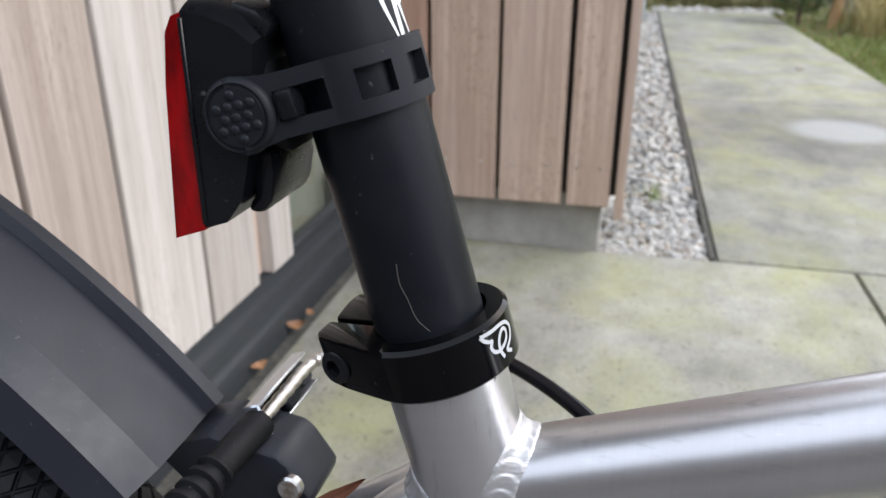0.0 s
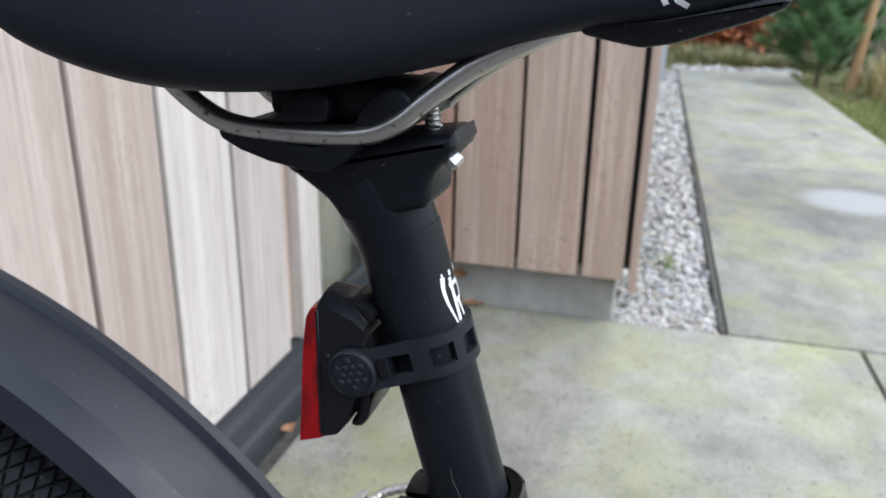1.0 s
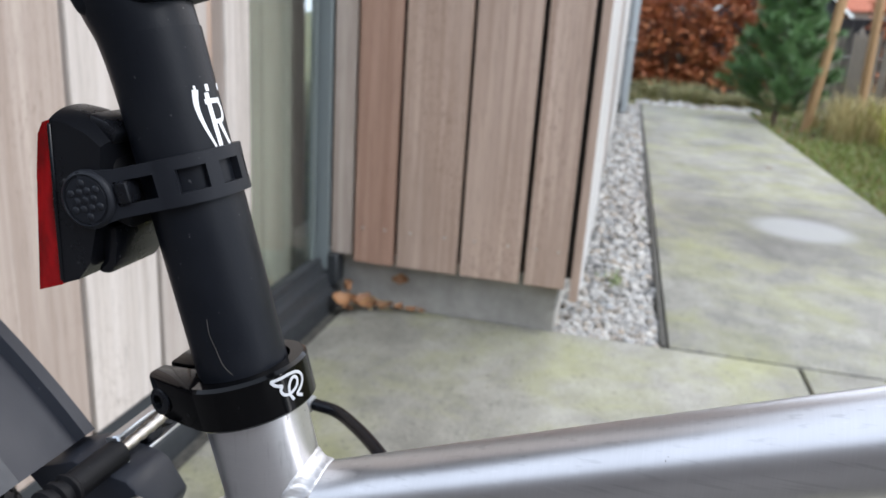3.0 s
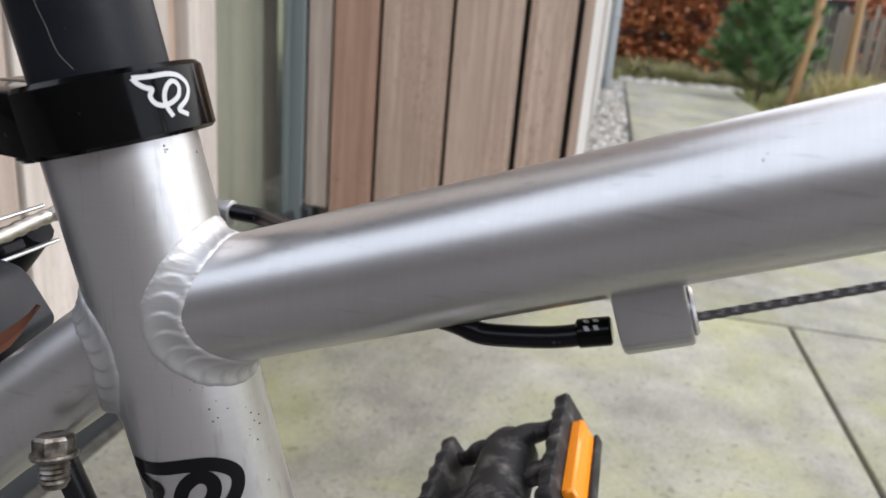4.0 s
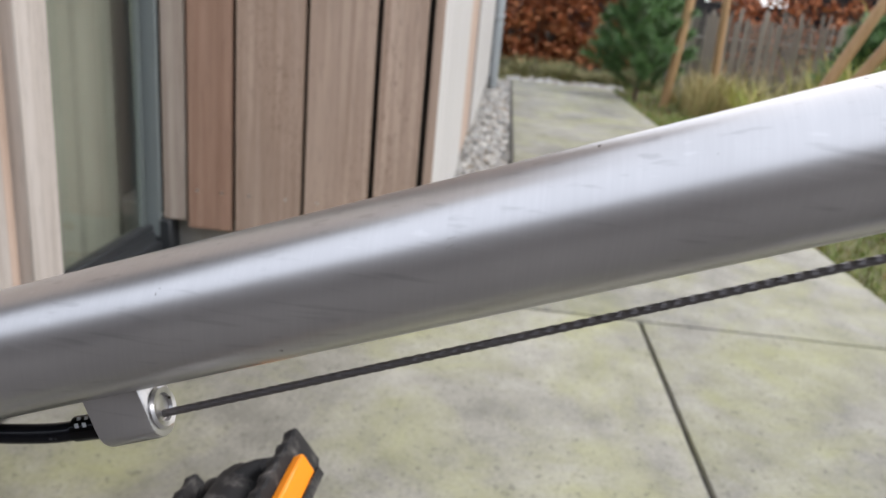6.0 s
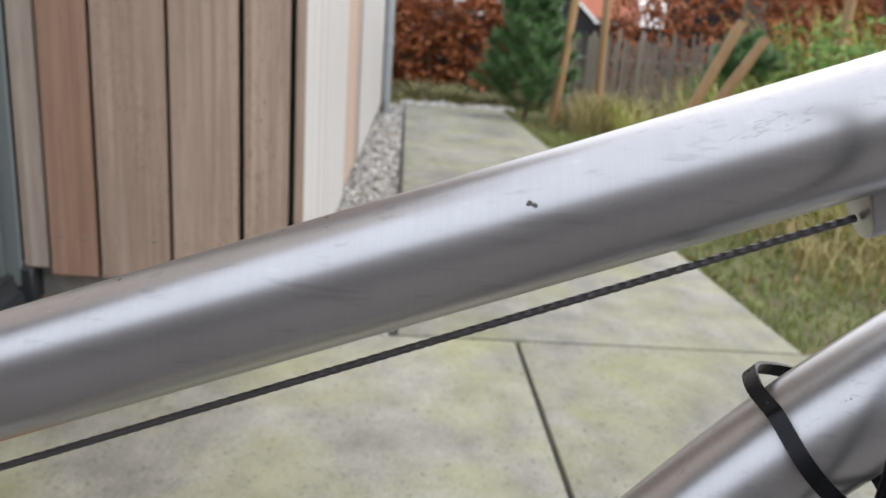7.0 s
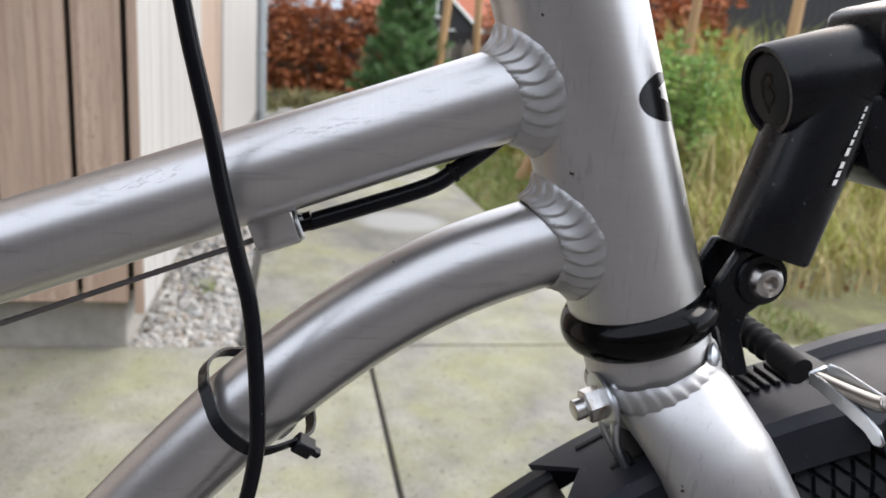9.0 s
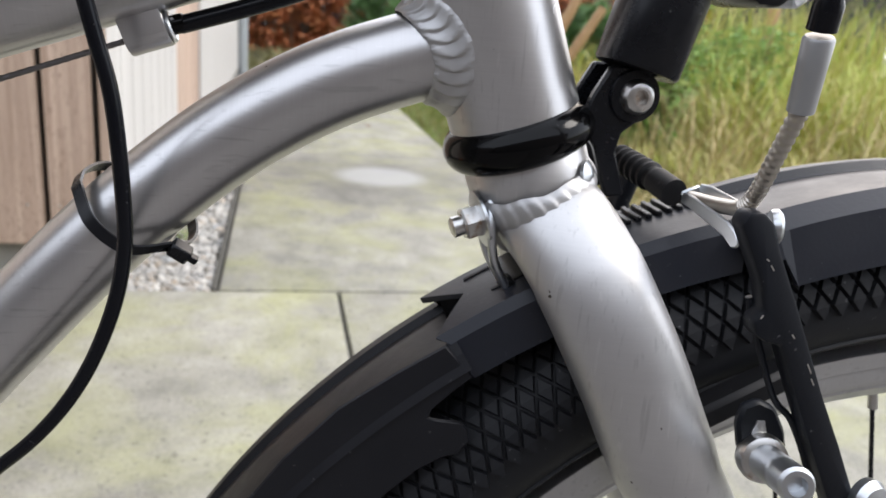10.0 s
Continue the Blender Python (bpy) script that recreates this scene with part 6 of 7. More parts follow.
part("seam", bm, black_rubber, lamp)
b0, bdir = Vector((0.5585, -0.0045, 0.7415)), Vector((0.95, 0.0, 0.26)).normalized()
bm = B()
lathe(bm, [(0.0126, 0.0030), (0.0130, 0.0), (0.0146, -0.0002), (0.0153, 0.0010), (0.0158, 0.022), (0.0165, 0.046), (0.0155, 0.048)], b0, bdir, 48)
part("barrel", bm, black_plastic, lamp, "round black lamp barrel")
bm = B()
lathe(bm, [(0.0118, 0.004), (0.0118, 0.0012), (0.0105, 0.0006), (0.0002, 0.0006)], b0, bdir, 36)
knob = part("button", bm, black_rubber, lamp, "round rubber button with an embossed mark")
bm = B()
bs = Vector((0, 1, 0))
bu = bdir.cross(bs).normalized()
if bu.z < 0:
    bu = -bu


def on_button(p):
    return b0 + bdir * 0.0003 + bs * (-p.x * 0.0095) + bu * (p.y * 0.0095)


flat_strokes(bm, [(curve2([(0.05, -0.75), (-0.25, -0.3), (-0.3, 0.25), (-0.05, 0.6)]), 0.10), (curve2([(-0.05, 0.6), (0.25, 0.55), (0.3, 0.3), (0.05, 0.2), (0.35, -0.1), (0.1, -0.5)]), 0.10)], on_button)
part("mark", bm, black_gloss, knob)
bm = B()
box(bm, (-0.004, -0.019, -0.012), (0.024, 0.015, 0.020), m=Matrix.Translation(b0 + bdir * 0.034) @ pose(0, 0, 0, 0, -15, 0), bevel=0.005, segs=3)
part("head", bm, black_plastic, lamp, "square lamp head")
bm = B()
box(bm, (0.002, -0.0202, -0.001), (0.021, -0.0188, 0.016), m=Matrix.Translation(b0 + bdir * 0.034) @ pose(0, 0, 0, 0, -15, 0), bevel=0.0005)
part("side_window", bm, clear_plastic, lamp, "pale clear side window")
bm = B()
prism(bm, [(0.584, 0.744), (0.5850, 0.728), (0.590, 0.7185), (0.600, 0.7125), (0.6085, 0.7125), (0.6135, 0.718), (0.6075, 0.744)], -0.020, 0.014, axis=1, bevel=0.003, segs=2)
part("reflector_housing", bm, black_plastic, lamp)
bm = B()
prism(bm, [(0.6065, 0.7405), (0.6110, 0.7375), (0.6195, 0.7225), (0.6190, 0.7165), (0.6135, 0.7125), (0.6115, 0.7150), (0.6140, 0.7200)], -0.019, 0.013, axis=1, bevel=0.001)
part("reflector", bm, clear_plastic, lamp, "clear front reflector")
# the lamp's name as plain bars
bm = B()
n2 = Vector((0.42, -0.90, 0)).normalized()
for k, (t0, t1) in enumerate(((0.02, 0.09), (0.12, 0.20), (0.23, 0.31), (0.38, 0.48), (0.51, 0.58), (0.61, 0.69), (0.71, 0.75), (0.77, 0.80), (0.83, 0.89), (0.92, 0.98))):
    tall = 0.0030 if k in (0, 1, 2, 3) else 0.0023
    if k == 6:
        tall = 0.0008
    base = s0 + Vector((0.0044, -0.0138, 0)) + ax * 0.0265
    side = Vector((0.90, 0.42, 0)).normalized()
    p = base + ax * (t0 * 0.027)
    q = base + ax * (t1 * 0.027)
    off = n2 * 0.0011
    bm.faces.new([bm.verts.new(v3 + off) for v3 in (p - side * tall * 0.5, p + side * tall * 0.5, q + side * tall * 0.5, q - side * tall * 0.5)])
part("print", bm, white_print, lamp, "row of white printed bars")
for y0 in (-0.0105, 0.0065):
    bm = B()
    prism(bm, [(0.556, 0.690), (0.5715, 0.6895), (0.5735, 0.680), (0.5700, 0.6730), (0.5625, 0.6670), (0.5615, 0.6600), (0.5672, 0.6450), (0.5600, 0.6440), (0.5535, 0.6610), (0.5475, 0.6690), (0.5500, 0.6790)], y0, y0 + 0.004, axis=1, bevel=0.0008)
    part("bracket", bm, black_plastic, lamp, "black mounting bracket")
bm = B()
lathe(bm, [(0.0088, 0), (0.0092, 0.001), (0.0088, 0.002), (0.0062, 0.0022)], (0.5650, -0.0100, 0.6800), (0, -1, 0), 32)
part("washer", bm, black_plastic, lamp)
bm = B()
lathe(bm, [(0.0060, 0), (0.0060, 0.0018), (0.0048, 0.0040), (0.0034, 0.0046), (0.0026, 0.0046), (0.0026, 0.0014), (0.0002, 0.0014)], (0.5650, -0.0120, 0.6800), (0, -1, 0), 32)
part("bolt", bm, steel, lamp, "shiny socket head bolt")
bm = B()
lathe(bm, [(0.0052, 0), (0.0052, 0.0012), (0.0030, 0.0024), (0.0002, 0.0028)], (0.5505, -0.0125, 0.6520), (0.75, -0.62, 0.2), 24)
part("bolt_head", bm, zinc, lamp)

# fender bolt behind the crown with its wire stay
bm = B()
lathe(bm, [(0.0056, 0), (0.0062, 0.0006), (0.0062, 0.0056), (0.0054, 0.0064)], (0.5300, -0.0090, 0.6393), (-0.94, -0.1, -0.30), 6)
lathe(bm, [(0.0036, 0.006), (0.0038, 0.0100), (0.0028, 0.0106)], (0.5300, -0.0090, 0.6393), (-0.94, -0.1, -0.30), 16)
part("fender_bolt", bm, steel, front_fender, "steel lock nut behind the fork crown")
part("fender_stay", tube(B(), smooth_curve([(0.5330, -0.0120, 0.6470), (0.5330, -0.0160, 0.6375), (0.5360, -0.0140, 0.6255), (0.5430, -0.0100, 0.6135)], 5), 0.0017, 10), zinc, front_fender, "bent zinc wire stay")
part("fender_stay", tube(B(), smooth_curve([(0.5330, -0.0040, 0.6470), (0.5330, 0.0000, 0.6375), (0.5360, -0.0010, 0.6255), (0.5430, -0.0040, 0.6135)], 5), 0.0017, 10), zinc, front_fender, "bent zinc wire stay")
bm.free()
bm = B()
lathe(bm, [(0.0080, 0), (0.0102, 0.0006), (0.0102, 0.0016), (0.0080, 0.0022)], (0.5315, -0.0090, 0.6400), (-0.94, -0.1, -0.30), 28)
part("washer", bm, zinc, front_fender)
bm = B()
box(bm, (-0.003, -0.004, -0.002), (0.003, 0.004, 0.003), m=pose(0.5440, -0.008, 0.6143, 0, 35, 0), bevel=0.0008)
part("stay_clip", bm, black_rubber, front_fender)

# front brake
brake = tagged(new("front_brake"), "black cable brake on the fork")
brake.parent = bike
brake.location = (0.0165, -0.0050, 0.0045)
bm = B()
prism(bm, [(0.5787, 0.6513), (0.5806, 0.6554), (0.5856, 0.6556), (0.5896, 0.6522), (0.5935, 0.6437), (0.6029, 0.6273), (0.6102, 0.6138), (0.62, 0.5956), (0.6314, 0.5763), (0.6444, 0.5529), (0.6528, 0.5388), (0.6403, 0.5382), (0.633, 0.5533), (0.6211, 0.5743), (0.6095, 0.5957), (0.6008, 0.6126), (0.5952, 0.6137), (0.5911, 0.616), (0.5895, 0.6204), (0.5922, 0.6243), (0.5895, 0.6326)], -0.0625, -0.0545, axis=1, bevel=0.0014, segs=2)
arm = part("brake_arm", bm, black_anodised, brake, "worn black brake arm")
bm = B()
for (xa, za), (xb, zb) in [((0.5889, 0.6414), (0.5902, 0.6405)), ((0.5908, 0.6394), (0.5925, 0.6373)), ((0.5913, 0.622), (0.592, 0.6235)), ((0.6114, 0.6066), (0.614, 0.6025)), ((0.6139, 0.6015), (0.6159, 0.5985)), ((0.6034, 0.6168), (0.6048, 0.6152))]:
    box(bm, (-0.00022, -0.00012, 0.0), (0.00022, 0.0, 0.8 * math.hypot(xb - xa, zb - za)), m=pose(xa, -0.0625, za, 0, math.degrees(math.atan2(xb - xa, zb - za)), 0))
part("scratch", bm, steel, arm, "bare metal scratches")
bm = B()
prism(bm, [(0.5940, 0.6500), (0.5985, 0.6465), (0.5990, 0.6400), (0.5945, 0.6380)], 0.050, 0.058, axis=1, bevel=0.0015, segs=2)
tube(bm, [(0.5955, 0.052, 0.648), (0.590, 0.052, 0.63), (0.605, 0.054, 0.59), (0.64, 0.055, 0.545)], 0.0055, 12)
part("brake_arm", bm, black_anodised, brake)
bm = B()
tube(bm, smooth_curve([(0.5908, -0.055, 0.6265), (0.5941, -0.055, 0.6178), (0.599, -0.055, 0.6079), (0.6049, -0.055, 0.5957), (0.6097, -0.055, 0.5883), (0.6166, -0.055, 0.5818), (0.6262, -0.055, 0.565), (0.6313, -0.055, 0.551)], 5), 0.0012, 8)
part("return_spring", bm, black_anodised, brake)
bm = B()
prism(bm, [(0.6011, 0.5774), (0.6023, 0.584), (0.6079, 0.5861), (0.6146, 0.5832), (0.6206, 0.5737), (0.6256, 0.5575), (0.6223, 0.5524), (0.6166, 0.5526), (0.6095, 0.5591), (0.604, 0.5673)], -0.0490, -0.0450, axis=1, bevel=0.0012)
holder = part("pad_holder", bm, black_anodised, brake)
bm = B()
prism(bm, [(0.6069, 0.5743), (0.6081, 0.5787), (0.611, 0.5786), (0.6134, 0.5719), (0.6113, 0.5697), (0.6083, 0.5702)], -0.0494, -0.0480, axis=1)
part("slot", bm, zinc, holder)
bm = B()
box(bm, (-0.030, -0.006, -0.005), (0.030, 0.006, 0.005), m=pose(0.607, -0.026, 0.572, 0, -28, 0), bevel=0.002)
part("brake_pad", bm, black_rubber, brake)
sa, sb = Vector((0.6111, -0.051, 0.5655)), Vector((0.6042, -0.08, 0.5734))
sd = (sb - sa).normalized()
bm = B()
lathe(bm, [(0.0085, -0.001), (0.0088, 0.002), (0.0080, 0.005), (0.0055, 0.006)], sa, sd, 28)
part("washer", bm, steel, brake)
bm = B()
sl = (sb - sa).length
prof = [(0.0002, 0), (0.0058, 0.0)]
for k in range(10):
    prof += [(0.0060, 0.006 + k * 0.0014), (0.0056, 0.0067 + k * 0.0014)]
prof += [(0.0058, sl - 0.010), (0.0060, sl - 0.008), (0.0060, sl - 0.0012), (0.0050, sl), (0.0032, sl), (0.0030, sl - 0.004), (0.0002, sl - 0.004)]
lathe(bm, prof, sa, sd, 24)
part("pad_stud", bm, zinc, brake, "zinc-plated hollow stud")
bm = B()
lathe(bm, [(0.0075, 0), (0.0078, 0.003), (0.0060, 0.0055), (0.0030, 0.006), (0.0028, 0.003), (0.0002, 0.003)], (0.6468, -0.061, 0.5547), (0.2, -0.95, 0.1), 28)
part("pivot_bolt", bm, zinc, brake)
# link, boot and noodle
bm = B()
tube(bm, smooth_curve([(0.5765, 0.026, 0.6545), (0.5785, 0.014, 0.6532), (0.5805, 0.001, 0.6515), (0.5822, -0.012, 0.6495)], 12), [0.0045 + (0.0012 if k % 4 < 2 and k < 22 else 0.0) + 0.0006 * (k > 24) for k in range(37)], 20)
part("boot", bm, black_rubber, brake, "ribbed black rubber boot")
bm = B()
box(bm, (-0.004, -0.004, -0.003), (0.005, 0.004, 0.003), m=pose(0.5820, 0.036, 0.6530, 0, 10, 20), bevel=0.0012)
part("cable_cap", bm, white_paint, brake, "small white cable end")
for x0, lift, lean in ((0.5842, 0.0, -0.106), (0.5905, 0.0034, -0.27)):
    bm = B()
    skew = Matrix(((1, lean, 0, x0 + lean * 0.015), (0, 1, 0, 0), (0, 0, 1, lift), (0, 0, 0, 1)))
    prism(bm, [(-0.0150, 0.6506), (-0.0200, 0.6508), (-0.0410, 0.6474), (-0.0465, 0.6450), (-0.0490, 0.6422), (-0.0480, 0.6402), (-0.0455, 0.6396), (-0.0410, 0.6420), (-0.0200, 0.6462), (-0.0150, 0.6466)], -0.0006, 0.0006, axis=0, bevel=0.0004, m=skew)
    part("cable_link", bm, zinc, brake, "bright steel link plate")
bm = B()
box(bm, (-0.0036, -0.0007, -0.0020), (0.0036, 0.0007, 0.0020), m=pose(0.5873, -0.0148, 0.6503, 0, -24, 0), bevel=0.0006)
part("link_end", bm, zinc, brake)
bm = B()
lathe(bm, [(0.0052, 0), (0.0056, 0.001), (0.0056, 0.0024), (0.0045, 0.0034), (0.0002, 0.0036)], (0.5970, -0.0490, 0.6480), (0.92, -0.35, 0.1), 24)
part("cable_bolt", bm, zinc, brake)
NOOD = smooth_curve([(0.5868, -0.0160, 0.6488), (0.5888, -0.033, 0.6503), (0.5893, -0.044, 0.6528), (0.5892, -0.050, 0.6585), (0.5877, -0.058, 0.6712), (0.5869, -0.0656, 0.6857)], 24)
bm = B()
tube(bm, NOOD, [0.0026 if k < 50 else 0.0024 + 0.00035 * (k // 2 % 2) for k in range(len(NOOD))], 16)
part("noodle", bm, wire_gold, brake, "bent ribbed metal cable guide")
bm = B()
na, nb = Vector((0.5869, -0.0658, 0.6857)), Vector((0.5838, -0.0715, 0.7077))
lathe(bm, [(0.0028, 0), (0.0038, 0.0003), (0.0040, 0.012), (0.0042, 0.0205), (0.0037, 0.0213), (0.0028, 0.0213)], na, nb - na, 18)
part("noodle_ferrule", bm, ferrule_grey, brake, "grey ribbed cable ferrule")
bm = B()
tube(bm, smooth_curve([(0.5838, -0.0715, 0.7077), (0.5832, -0.0735, 0.7167), (0.5835, -0.076, 0.74), (0.570, -0.075, 0.80)], 5), [0.0040] * 5 + [0.0030] * 11, 14)
part("cable_housing", bm, cable_black, brake, "black brake cable housing")

# rear brake parts seen beside the seat tube
rbrake = tagged(new("rear_brake"), "rear cable brake behind the seat tube")
rbrake.parent = bike
bm = B()
pts = smooth_curve([(-0.0475, -0.0300, 0.5660), (-0.0465, -0.0180, 0.5668), (-0.0450, -0.0050, 0.5680), (-0.0430, 0.0165, 0.5695)], 14)
tube(bm, pts, [0.0050 + (0.0016 if k % 6 < 3 and k < 26 else 0.0) + (0.0006 if k >= 26 else 0.0) for k in range(len(pts))], 20, side=Vector((1, 0, 0)))
part("boot", bm, black_rubber, rbrake, "ribbed black rubber boot")
LINK = Matrix.Translation((-0.0430, 0.0165, 0.5695)) @ pose(0, 0, 0, 0, -22, 0)
for z0 in (-0.0066, 0.0054):
    bm = B()
    box(bm, (-0.0032, 0.0, z0), (0.0032, 0.037, z0 + 0.0013), m=LINK, bevel=0.0004)
    part("cable_link", bm, zinc, rbrake, "bright steel link plate")
bm = B()
box(bm, (-0.0032, -0.0012, -0.0068), (0.0032, 0.0004, 0.0070), m=LINK, bevel=0.0006)
part("link_end", bm, zinc, rbrake)
bm = B()
nd = smooth_curve([(-0.0430, 0.0145, 0.5693), (-0.0415, 0.034, 0.5712), (-0.0385, 0.0500, 0.5740), (-0.0280, 0.0570, 0.5775), (-0.008, 0.0610, 0.5805), (0.018, 0.0606, 0.5812)], 14)
tube(bm, nd, [0.0023 + 0.0003 * (k // 2 % 2) for k in range(len(nd))], 14)
part("noodle", bm, wire_gold, rbrake, "bent ribbed metal cable guide")
bm = B()
box(bm, (-0.003, 0.014, -0.0052), (0.003, 0.024, -0.0010), m=LINK, bevel=0.001)
tube(bm, [(-0.0440, 0.0515, 0.5680), (-0.056, 0.056, 0.5560), (-0.078, 0.056, 0.530), (-0.095, 0.055, 0.470)], 0.0048, 12)
part("brake_arm", bm, black_anodised, rbrake)
# foremost tongue of the rear fender with its bolt
bm = B()
prism(bm, [(-0.0800, 0.5600), (-0.0560, 0.5690), (-0.0320, 0.5650), (-0.0285, 0.5620), (-0.0205, 0.5500), (-0.0240, 0.5420), (-0.0500, 0.5300)], 0.0050, 0.0300, axis=1, bevel=0.002, segs=2)
part("fender_tongue", bm, fender_plastic, rear_fender, "grey plastic front tongue of the fender")
bm = B()
lathe(bm, [(0.0040, 0), (0.0046, 0.0008), (0.0046, 0.0042), (0.0040, 0.0050)], (0.0210, -0.0225, 0.5490), (0.14, -0.25, -0.95), 6)
lathe(bm, [(0.0051, 0.0040), (0.0053, 0.0046), (0.0050, 0.0052)], (0.0210, -0.0225, 0.5490), (0.14, -0.25, -0.95), 20)
part("fender_nut", bm, dirty_steel, rear_fender, "dirty steel nut under the seat stay", sharp=25)
bm = B()
lathe(bm, [(0.0042, 0), (0.0044, 0.0026), (0.0036, 0.0034)], (-0.0265, 0.0048, 0.5560), (0, -1, 0.1), 20)
part("tongue_bolt", bm, steel, rear_fender, "domed steel bolt in the fender tongue")
bm = B()
lathe(bm, [(0.0030, 0.004)] + [(0.0034 if k % 2 else 0.0029, 0.0052 + 0.0006 * k) for k in range(11)] + [(0.0024, 0.0122)], (0.0210, -0.0225, 0.5490), (0.14, -0.25, -0.95), 16)
part("fender_bolt", bm, dirty_steel, rear_fender, "dirty threaded bolt under the seat stay")
bm = B()
tube(bm, smooth_curve([(0.0060, -0.006, 0.5360), (0.0130, -0.008, 0.5240), (0.0240, -0.008, 0.5000), (0.0440, -0.006, 0.4550)], 6), 0.0034, 14)
part("fender_strut", bm, black_plastic, rear_fender, "black rod below the fender bolt")


def leaf_mesh(length, width, curl, seed):
    r = random.Random(seed)
    bm = B()
    rows3 = []
    for k in range(9):
        t = k / 8
        w = width * math.sin(math.pi * min(0.97, t * 0.94 + 0.06)) ** 0.8 * r.uniform(0.75, 1.1)
        z = curl * (t - 0.5) ** 2 * 4 + r.uniform(-.08, .08) * width
        rows3.append([bm.verts.new(((t - 0.5) * length, s * w, z + abs(s) * width * r.uniform(0.25, 0.5))) for s in (-1, -0.5, 0, 0.5, 1)])
    for p, q in zip(rows3, rows3[1:]):
        for j in range(4):
            bm.faces.new((p[j], p[j + 1], q[j + 1], q[j]))
    g = bmesh.ops.solidify(bm, geom=bm.faces[:], thickness=0.0007)
    return bm


# a withered leaf caught by the seat stay
solid("leaf", leaf_mesh(0.046, 0.0026, 0.003, 3), rust_leaf, "curled rust-brown leaf caught beside the rear fender", "leaf", at=pose(-0.0145, 0.0010, 0.5535, 60, -40, 0))

# dead leaves blown into the corner and along the threshold
for k, (u, w, z, ln, tilt, turn) in enumerate(((-0.535, -0.075, 0.030, 0.075, 40, 20), (-0.500, -0.060, 0.022, 0.085, 25, 70), (-0.520, -0.095, 0.012, 0.060, 10, 130), (-0.470, -0.050, 0.018, 0.070, 35, -30), (-0.440, -0.035, 0.012, 0.055, 20, 10),
                                               (-0.405, -0.030, 0.010, 0.050, 15, 80), (-0.370, -0.028, 0.008, 0.045, 10, 40), (-0.545, -0.050, 0.055, 0.070, 60, 100), (-0.405, -0.010, 0.085, 0.055, 80, 10), (-0.340, -0.025, 0.008, 0.030, 12, -20),
                                               (-0.560, -0.715, 0.008, 0.040, 15, 60), (-0.556, -0.560, 0.010, 0.045, 20, 20), (-0.550, -0.500, 0.008, 0.030, 10, -40), (0.98, 2.95, 0.008, 0.05, 10, 0))):
    solid("fallen_leaf", leaf_mesh(ln * 0.8, ln * 0.26, ln * 0.16, 20 + k), leaf_brown, "curled dry orange-brown leaf lying on the concrete", "leaf", "fallen leaves", at=SITE @ pose(u, w, z, tilt, 0, turn))
blades("dry_straw", [(26, -0.55, -0.42, -0.06, -0.02, 0.05, 0.12, 0.003, 1.2)], straw_mix, "few dry straws in the corner of the plinth", SITE, 21)
blades("weed", [(40, 0.10, 0.17, 0.42, 0.52, 0.04, 0.09, 0.005, 0.9), (30, 0.20, 0.25, 1.3, 1.4, 0.03, 0.07, 0.005, 0.9)], grass_mix, "small green weed growing in the gravel", SITE, 22, "weed")

# cranks and the far pedal
crank = tagged(new("crankset"), "crank and pedal")
crank.parent = bike
bm = B()
prism(bm, [(-0.013, 0.0), (-0.010, 0.165), (-0.004, 0.175), (0.004, 0.175), (0.010, 0.165), (0.013, 0.0), (0.0, -0.016)], 0.062, 0.076, axis=1, bevel=0.003, m=pose(0.116, 0, 0.290, 0, -4, 0), segs=2)
part("crank_arm", bm, black_anodised, crank, "black crank arm")
bm = B()
prism(bm, [(-0.013, 0.0), (-0.010, -0.165), (-0.004, -0.175), (0.004, -0.175), (0.010, -0.165), (0.013, 0.0), (0.0, 0.016)], -0.076, -0.062, axis=1, bevel=0.003, m=pose(0.116, 0, 0.290, 0, -4, 0), segs=2)
part("crank_arm", bm, black_anodised, crank, "black crank arm")
bm = B()
lathe(bm, [(0.085, -0.048), (0.088, -0.046), (0.088, -0.044), (0.085, -0.042)], BB, (0, 1, 0), 64)
part("chainring", bm, black_anodised, crank)


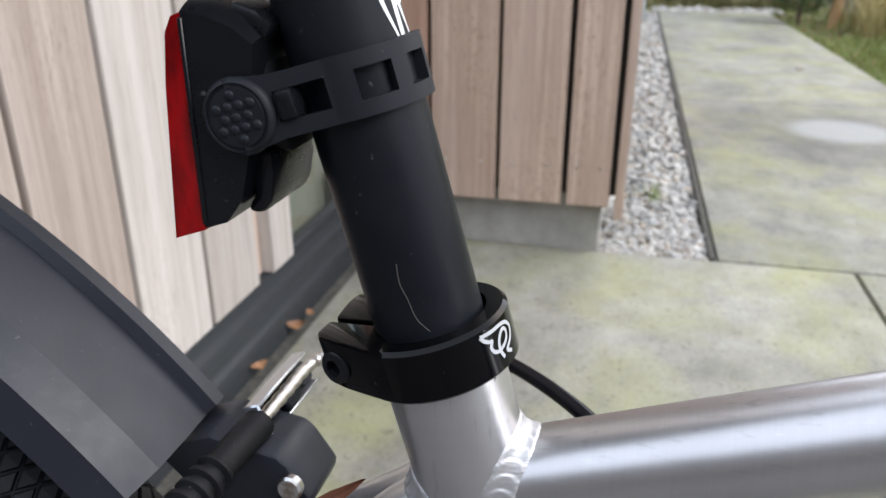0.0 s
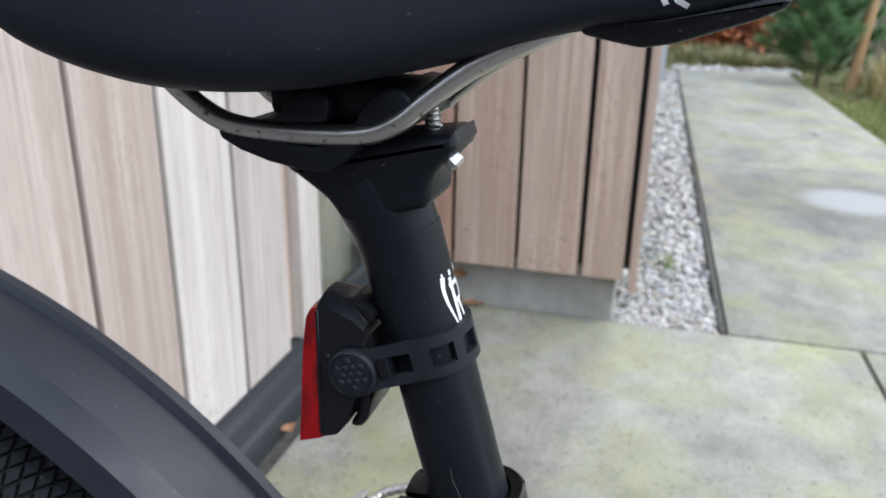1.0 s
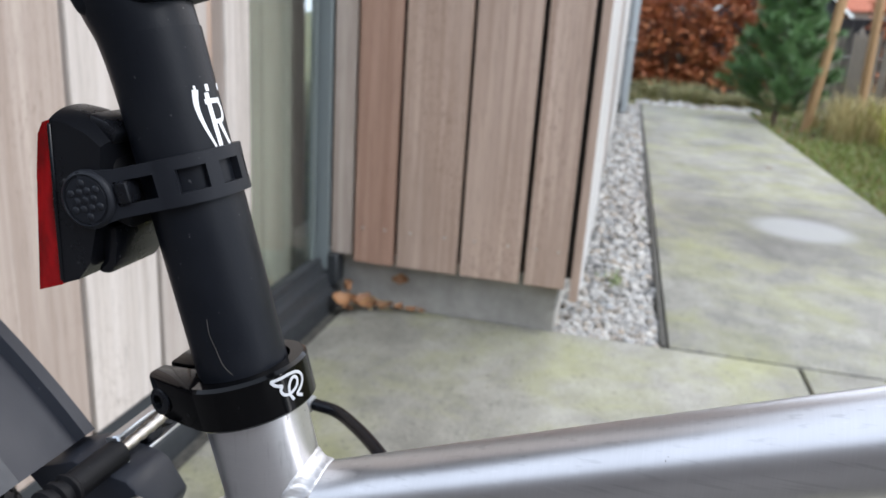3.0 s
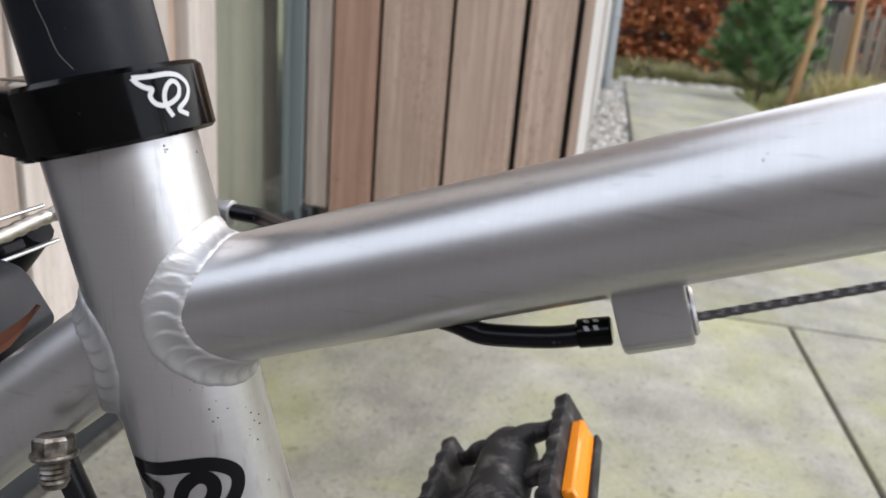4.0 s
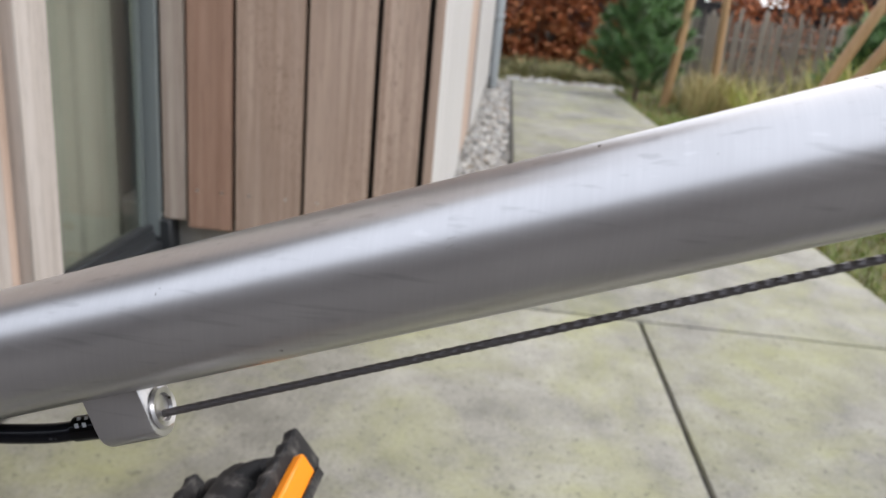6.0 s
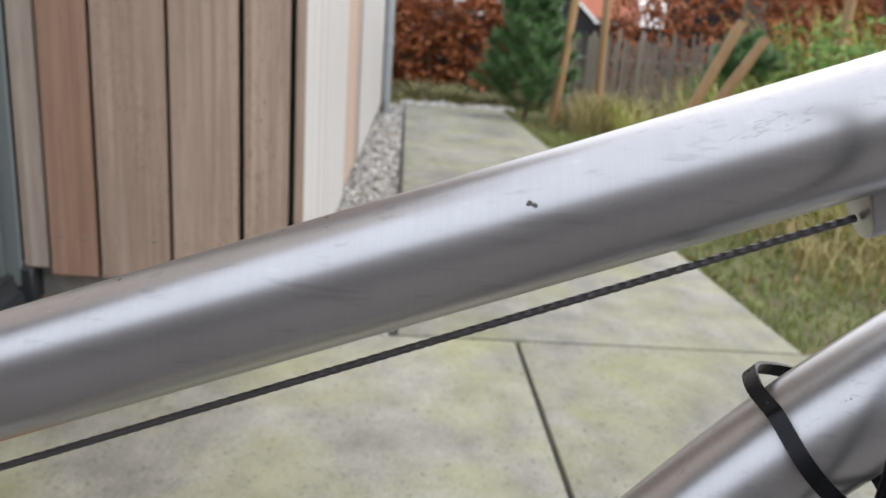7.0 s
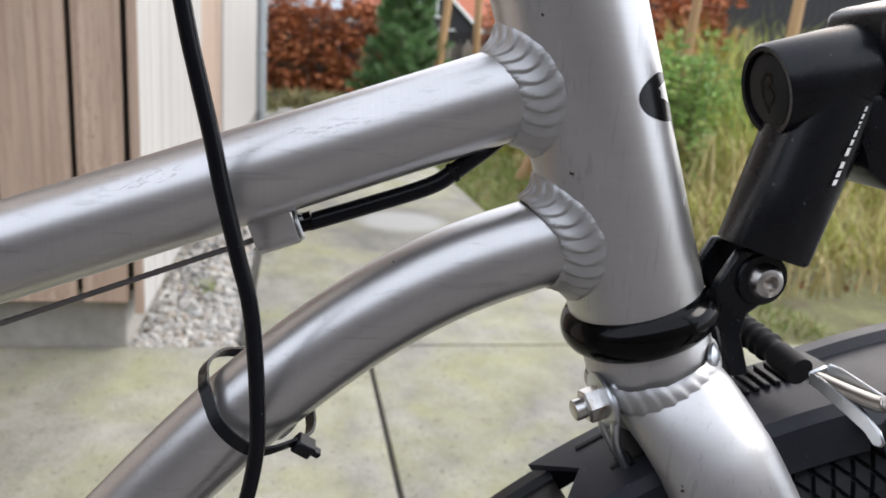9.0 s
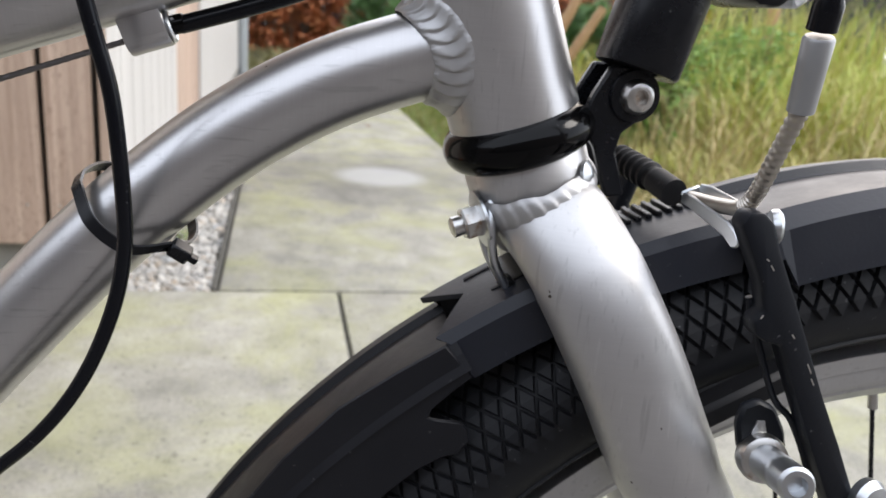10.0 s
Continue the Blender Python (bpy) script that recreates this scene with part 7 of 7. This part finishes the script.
def pedal(m):
    """Cage pedal: toothed front and rear plates carried by curved arms from a hub round the spindle, with orange reflectors."""
    bm = B()
    tube(bm, [m @ Vector((0, y, 0)) for y in (-0.060, -0.046, -0.040, 0.026, 0.034, 0.040)], [0.008, 0.0110, 0.0150, 0.0145, 0.0120, 0.004], 24)
    body = part("pedal_body", bm, pedal_dusty, crank, "dusty black pedal hub")
    for sx in (-1, 1):
        for sy in (-1, 1):
            bm = B()
            tube(bm, [m @ p for p in smooth_curve([(0, sy * 0.022 - 0.006, 0.004), (sx * 0.012, sy * 0.029 - 0.004, 0.007), (sx * 0.022, sy * 0.034 - 0.002, 0.003), (sx * 0.033, sy * 0.040, 0.001)], 4)], [0.0100, 0.0095, 0.0085, 0.0075, 0.0066, 0.0060, 0.0055, 0.005, 0.0046, 0.0044, 0.0044, 0.0046, 0.005], 12, flat=0.8)
            part("arm", bm, pedal_dusty, body)
        bm = B()
        box(bm, (min(sx * 0.008, sx * 0.034), -0.006, -0.004), (max(sx * 0.008, sx * 0.034), 0.006, 0.003), m=m, bevel=0.001)
        part("web", bm, pedal_dusty, body)
    for sgn in (-1, 1):
        bm = B()
        line = []
        for k in range(7):
            y = -0.044 + 0.0136 * k
            line += [(y, 0.0122), (y + 0.002, 0.0136), (y + 0.0055, 0.0136), (y + 0.0075, 0.0122)]
        line += [(0.0475, -0.0110)]
        for k in range(7):
            y = 0.044 - 0.0136 * k
            line += [(y, -0.0122), (y - 0.002, -0.0136), (y - 0.0055, -0.0136), (y - 0.0075, -0.0122)]
        prism(bm, line, sgn * 0.034 - 0.0042, sgn * 0.034 + 0.0034, axis=0, bevel=0.0012, m=m)
        cage = part("pedal_cage", bm, pedal_dusty, crank, "toothed pedal cage plate")
        bm = B()
        box(bm, (sgn * 0.0400 - 0.0032, -0.034, -0.0105), (sgn * 0.0400 + 0.0036, 0.026, 0.0055), m=m, bevel=0.0012)
        part("reflector", bm, orange_reflector, cage, "orange pedal reflector")
        bm = B()
        box(bm, (sgn * 0.0445 - 0.0012, -0.036, -0.0115), (sgn * 0.0445 + 0.0012, 0.028, -0.0060), m=m, bevel=0.0004)
        part("reflector_rim", bm, pedal_dusty, cage)


pedal(pose(0.1060, 0.160, 0.4340, 0, -34, 0))
pedal(pose(0.135, -0.13, 0.118, 0, 10, 0))

# ---- pieces of the setting: slabs and boards ----
slab(-0.545, 0.586, -1.75, 0.0)
slab(-1.24, -0.5451, -1.75, -1.465)
# the dark rows are never seen; added so the tubes reflect dark ground
slab(-1.24, -0.5451, -3.45, -1.75, unseen_dark_paving)
slab(-0.545, 0.586, -3.45, -1.75, unseen_dark_paving)
slab(0.586, 2.2, -1.75, 0.0)
slab(0.586, 2.2, -3.45, -1.75, unseen_dark_paving)
slab(2.2, 3.8, -1.75, 0.0)
slab(2.2, 3.8, -3.45, -1.75, unseen_dark_paving)
# unseen slabs added to the right, for the seat tube to reflect
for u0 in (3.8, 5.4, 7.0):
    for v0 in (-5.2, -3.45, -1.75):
        slab(u0, u0 + 1.6, v0, v0 + 1.74, concrete if v0 > -2 else unseen_dark_paving)
for u0 in (-5.82, -4.30, -2.77):
    slab(u0, u0 + 1.53, -1.75, -1.465)
    slab(u0, u0 + 1.53, -3.45, -1.75, unseen_dark_paving)
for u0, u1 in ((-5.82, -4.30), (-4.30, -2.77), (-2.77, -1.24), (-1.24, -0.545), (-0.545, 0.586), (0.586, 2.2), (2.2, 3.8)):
    slab(u0, u1, -5.2, -3.45, unseen_dark_paving)
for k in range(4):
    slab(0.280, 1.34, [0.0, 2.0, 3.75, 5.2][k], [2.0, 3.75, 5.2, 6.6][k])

edges = [(-0.524, -0.419, wood_red), (-0.410, -0.254, wood_brown), (-0.245, -0.096, wood_brown), (-0.083, 0.016, wood_brown)]
for a, c, m in edges:
    board(wall_north, (a, -0.050, 0.128), (c, -0.028, 2.70), m)
board(wall_north, (-0.587, -0.046, 0.143), (-0.530, -0.024, 2.70), wood_tan)
# screw heads near the foot of the boards
for a, c, m in edges[:]:
    for s in (0.22, 0.78):
        bm = B()
        lathe(bm, [(0.0032, 0), (0.0032, 0.0012), (0.001, 0.002)], (a + (c - a) * s, -0.0502, 0.222), (0, -1, 0), 8)
        part("screw", bm, steel, wall_north)
lo = [-0.601, -0.775, -0.955, -1.115, -1.28, -1.44]
for k in range(len(lo) - 1):
    board(wall_west, (-0.622, lo[k + 1] + 0.004, 0.116), (-0.600, lo[k] - 0.004, 2.70), [wood_pale, wood_pale, wood_tan, wood_tan, wood_tan][min(k, 4)])
# no real lath: thin strip added to show the white board's brown end face
board(wall_east, (0.0305, -0.0495, 0.10), (0.0515, -0.0440, 2.70), wood_brown, 0.001, "added brown strip as the white board's unpainted end face")
v0 = -0.045
k = 0
while v0 < 5.6:
    m = wood_brown if 1.02 < v0 < 2.0 else white_board
    board(wall_east, (0.0355, v0 + 0.003, 0.10), (0.052 - (0.010 if m is wood_brown else 0), v0 + 0.146, 2.70), m)
    v0 += 0.15
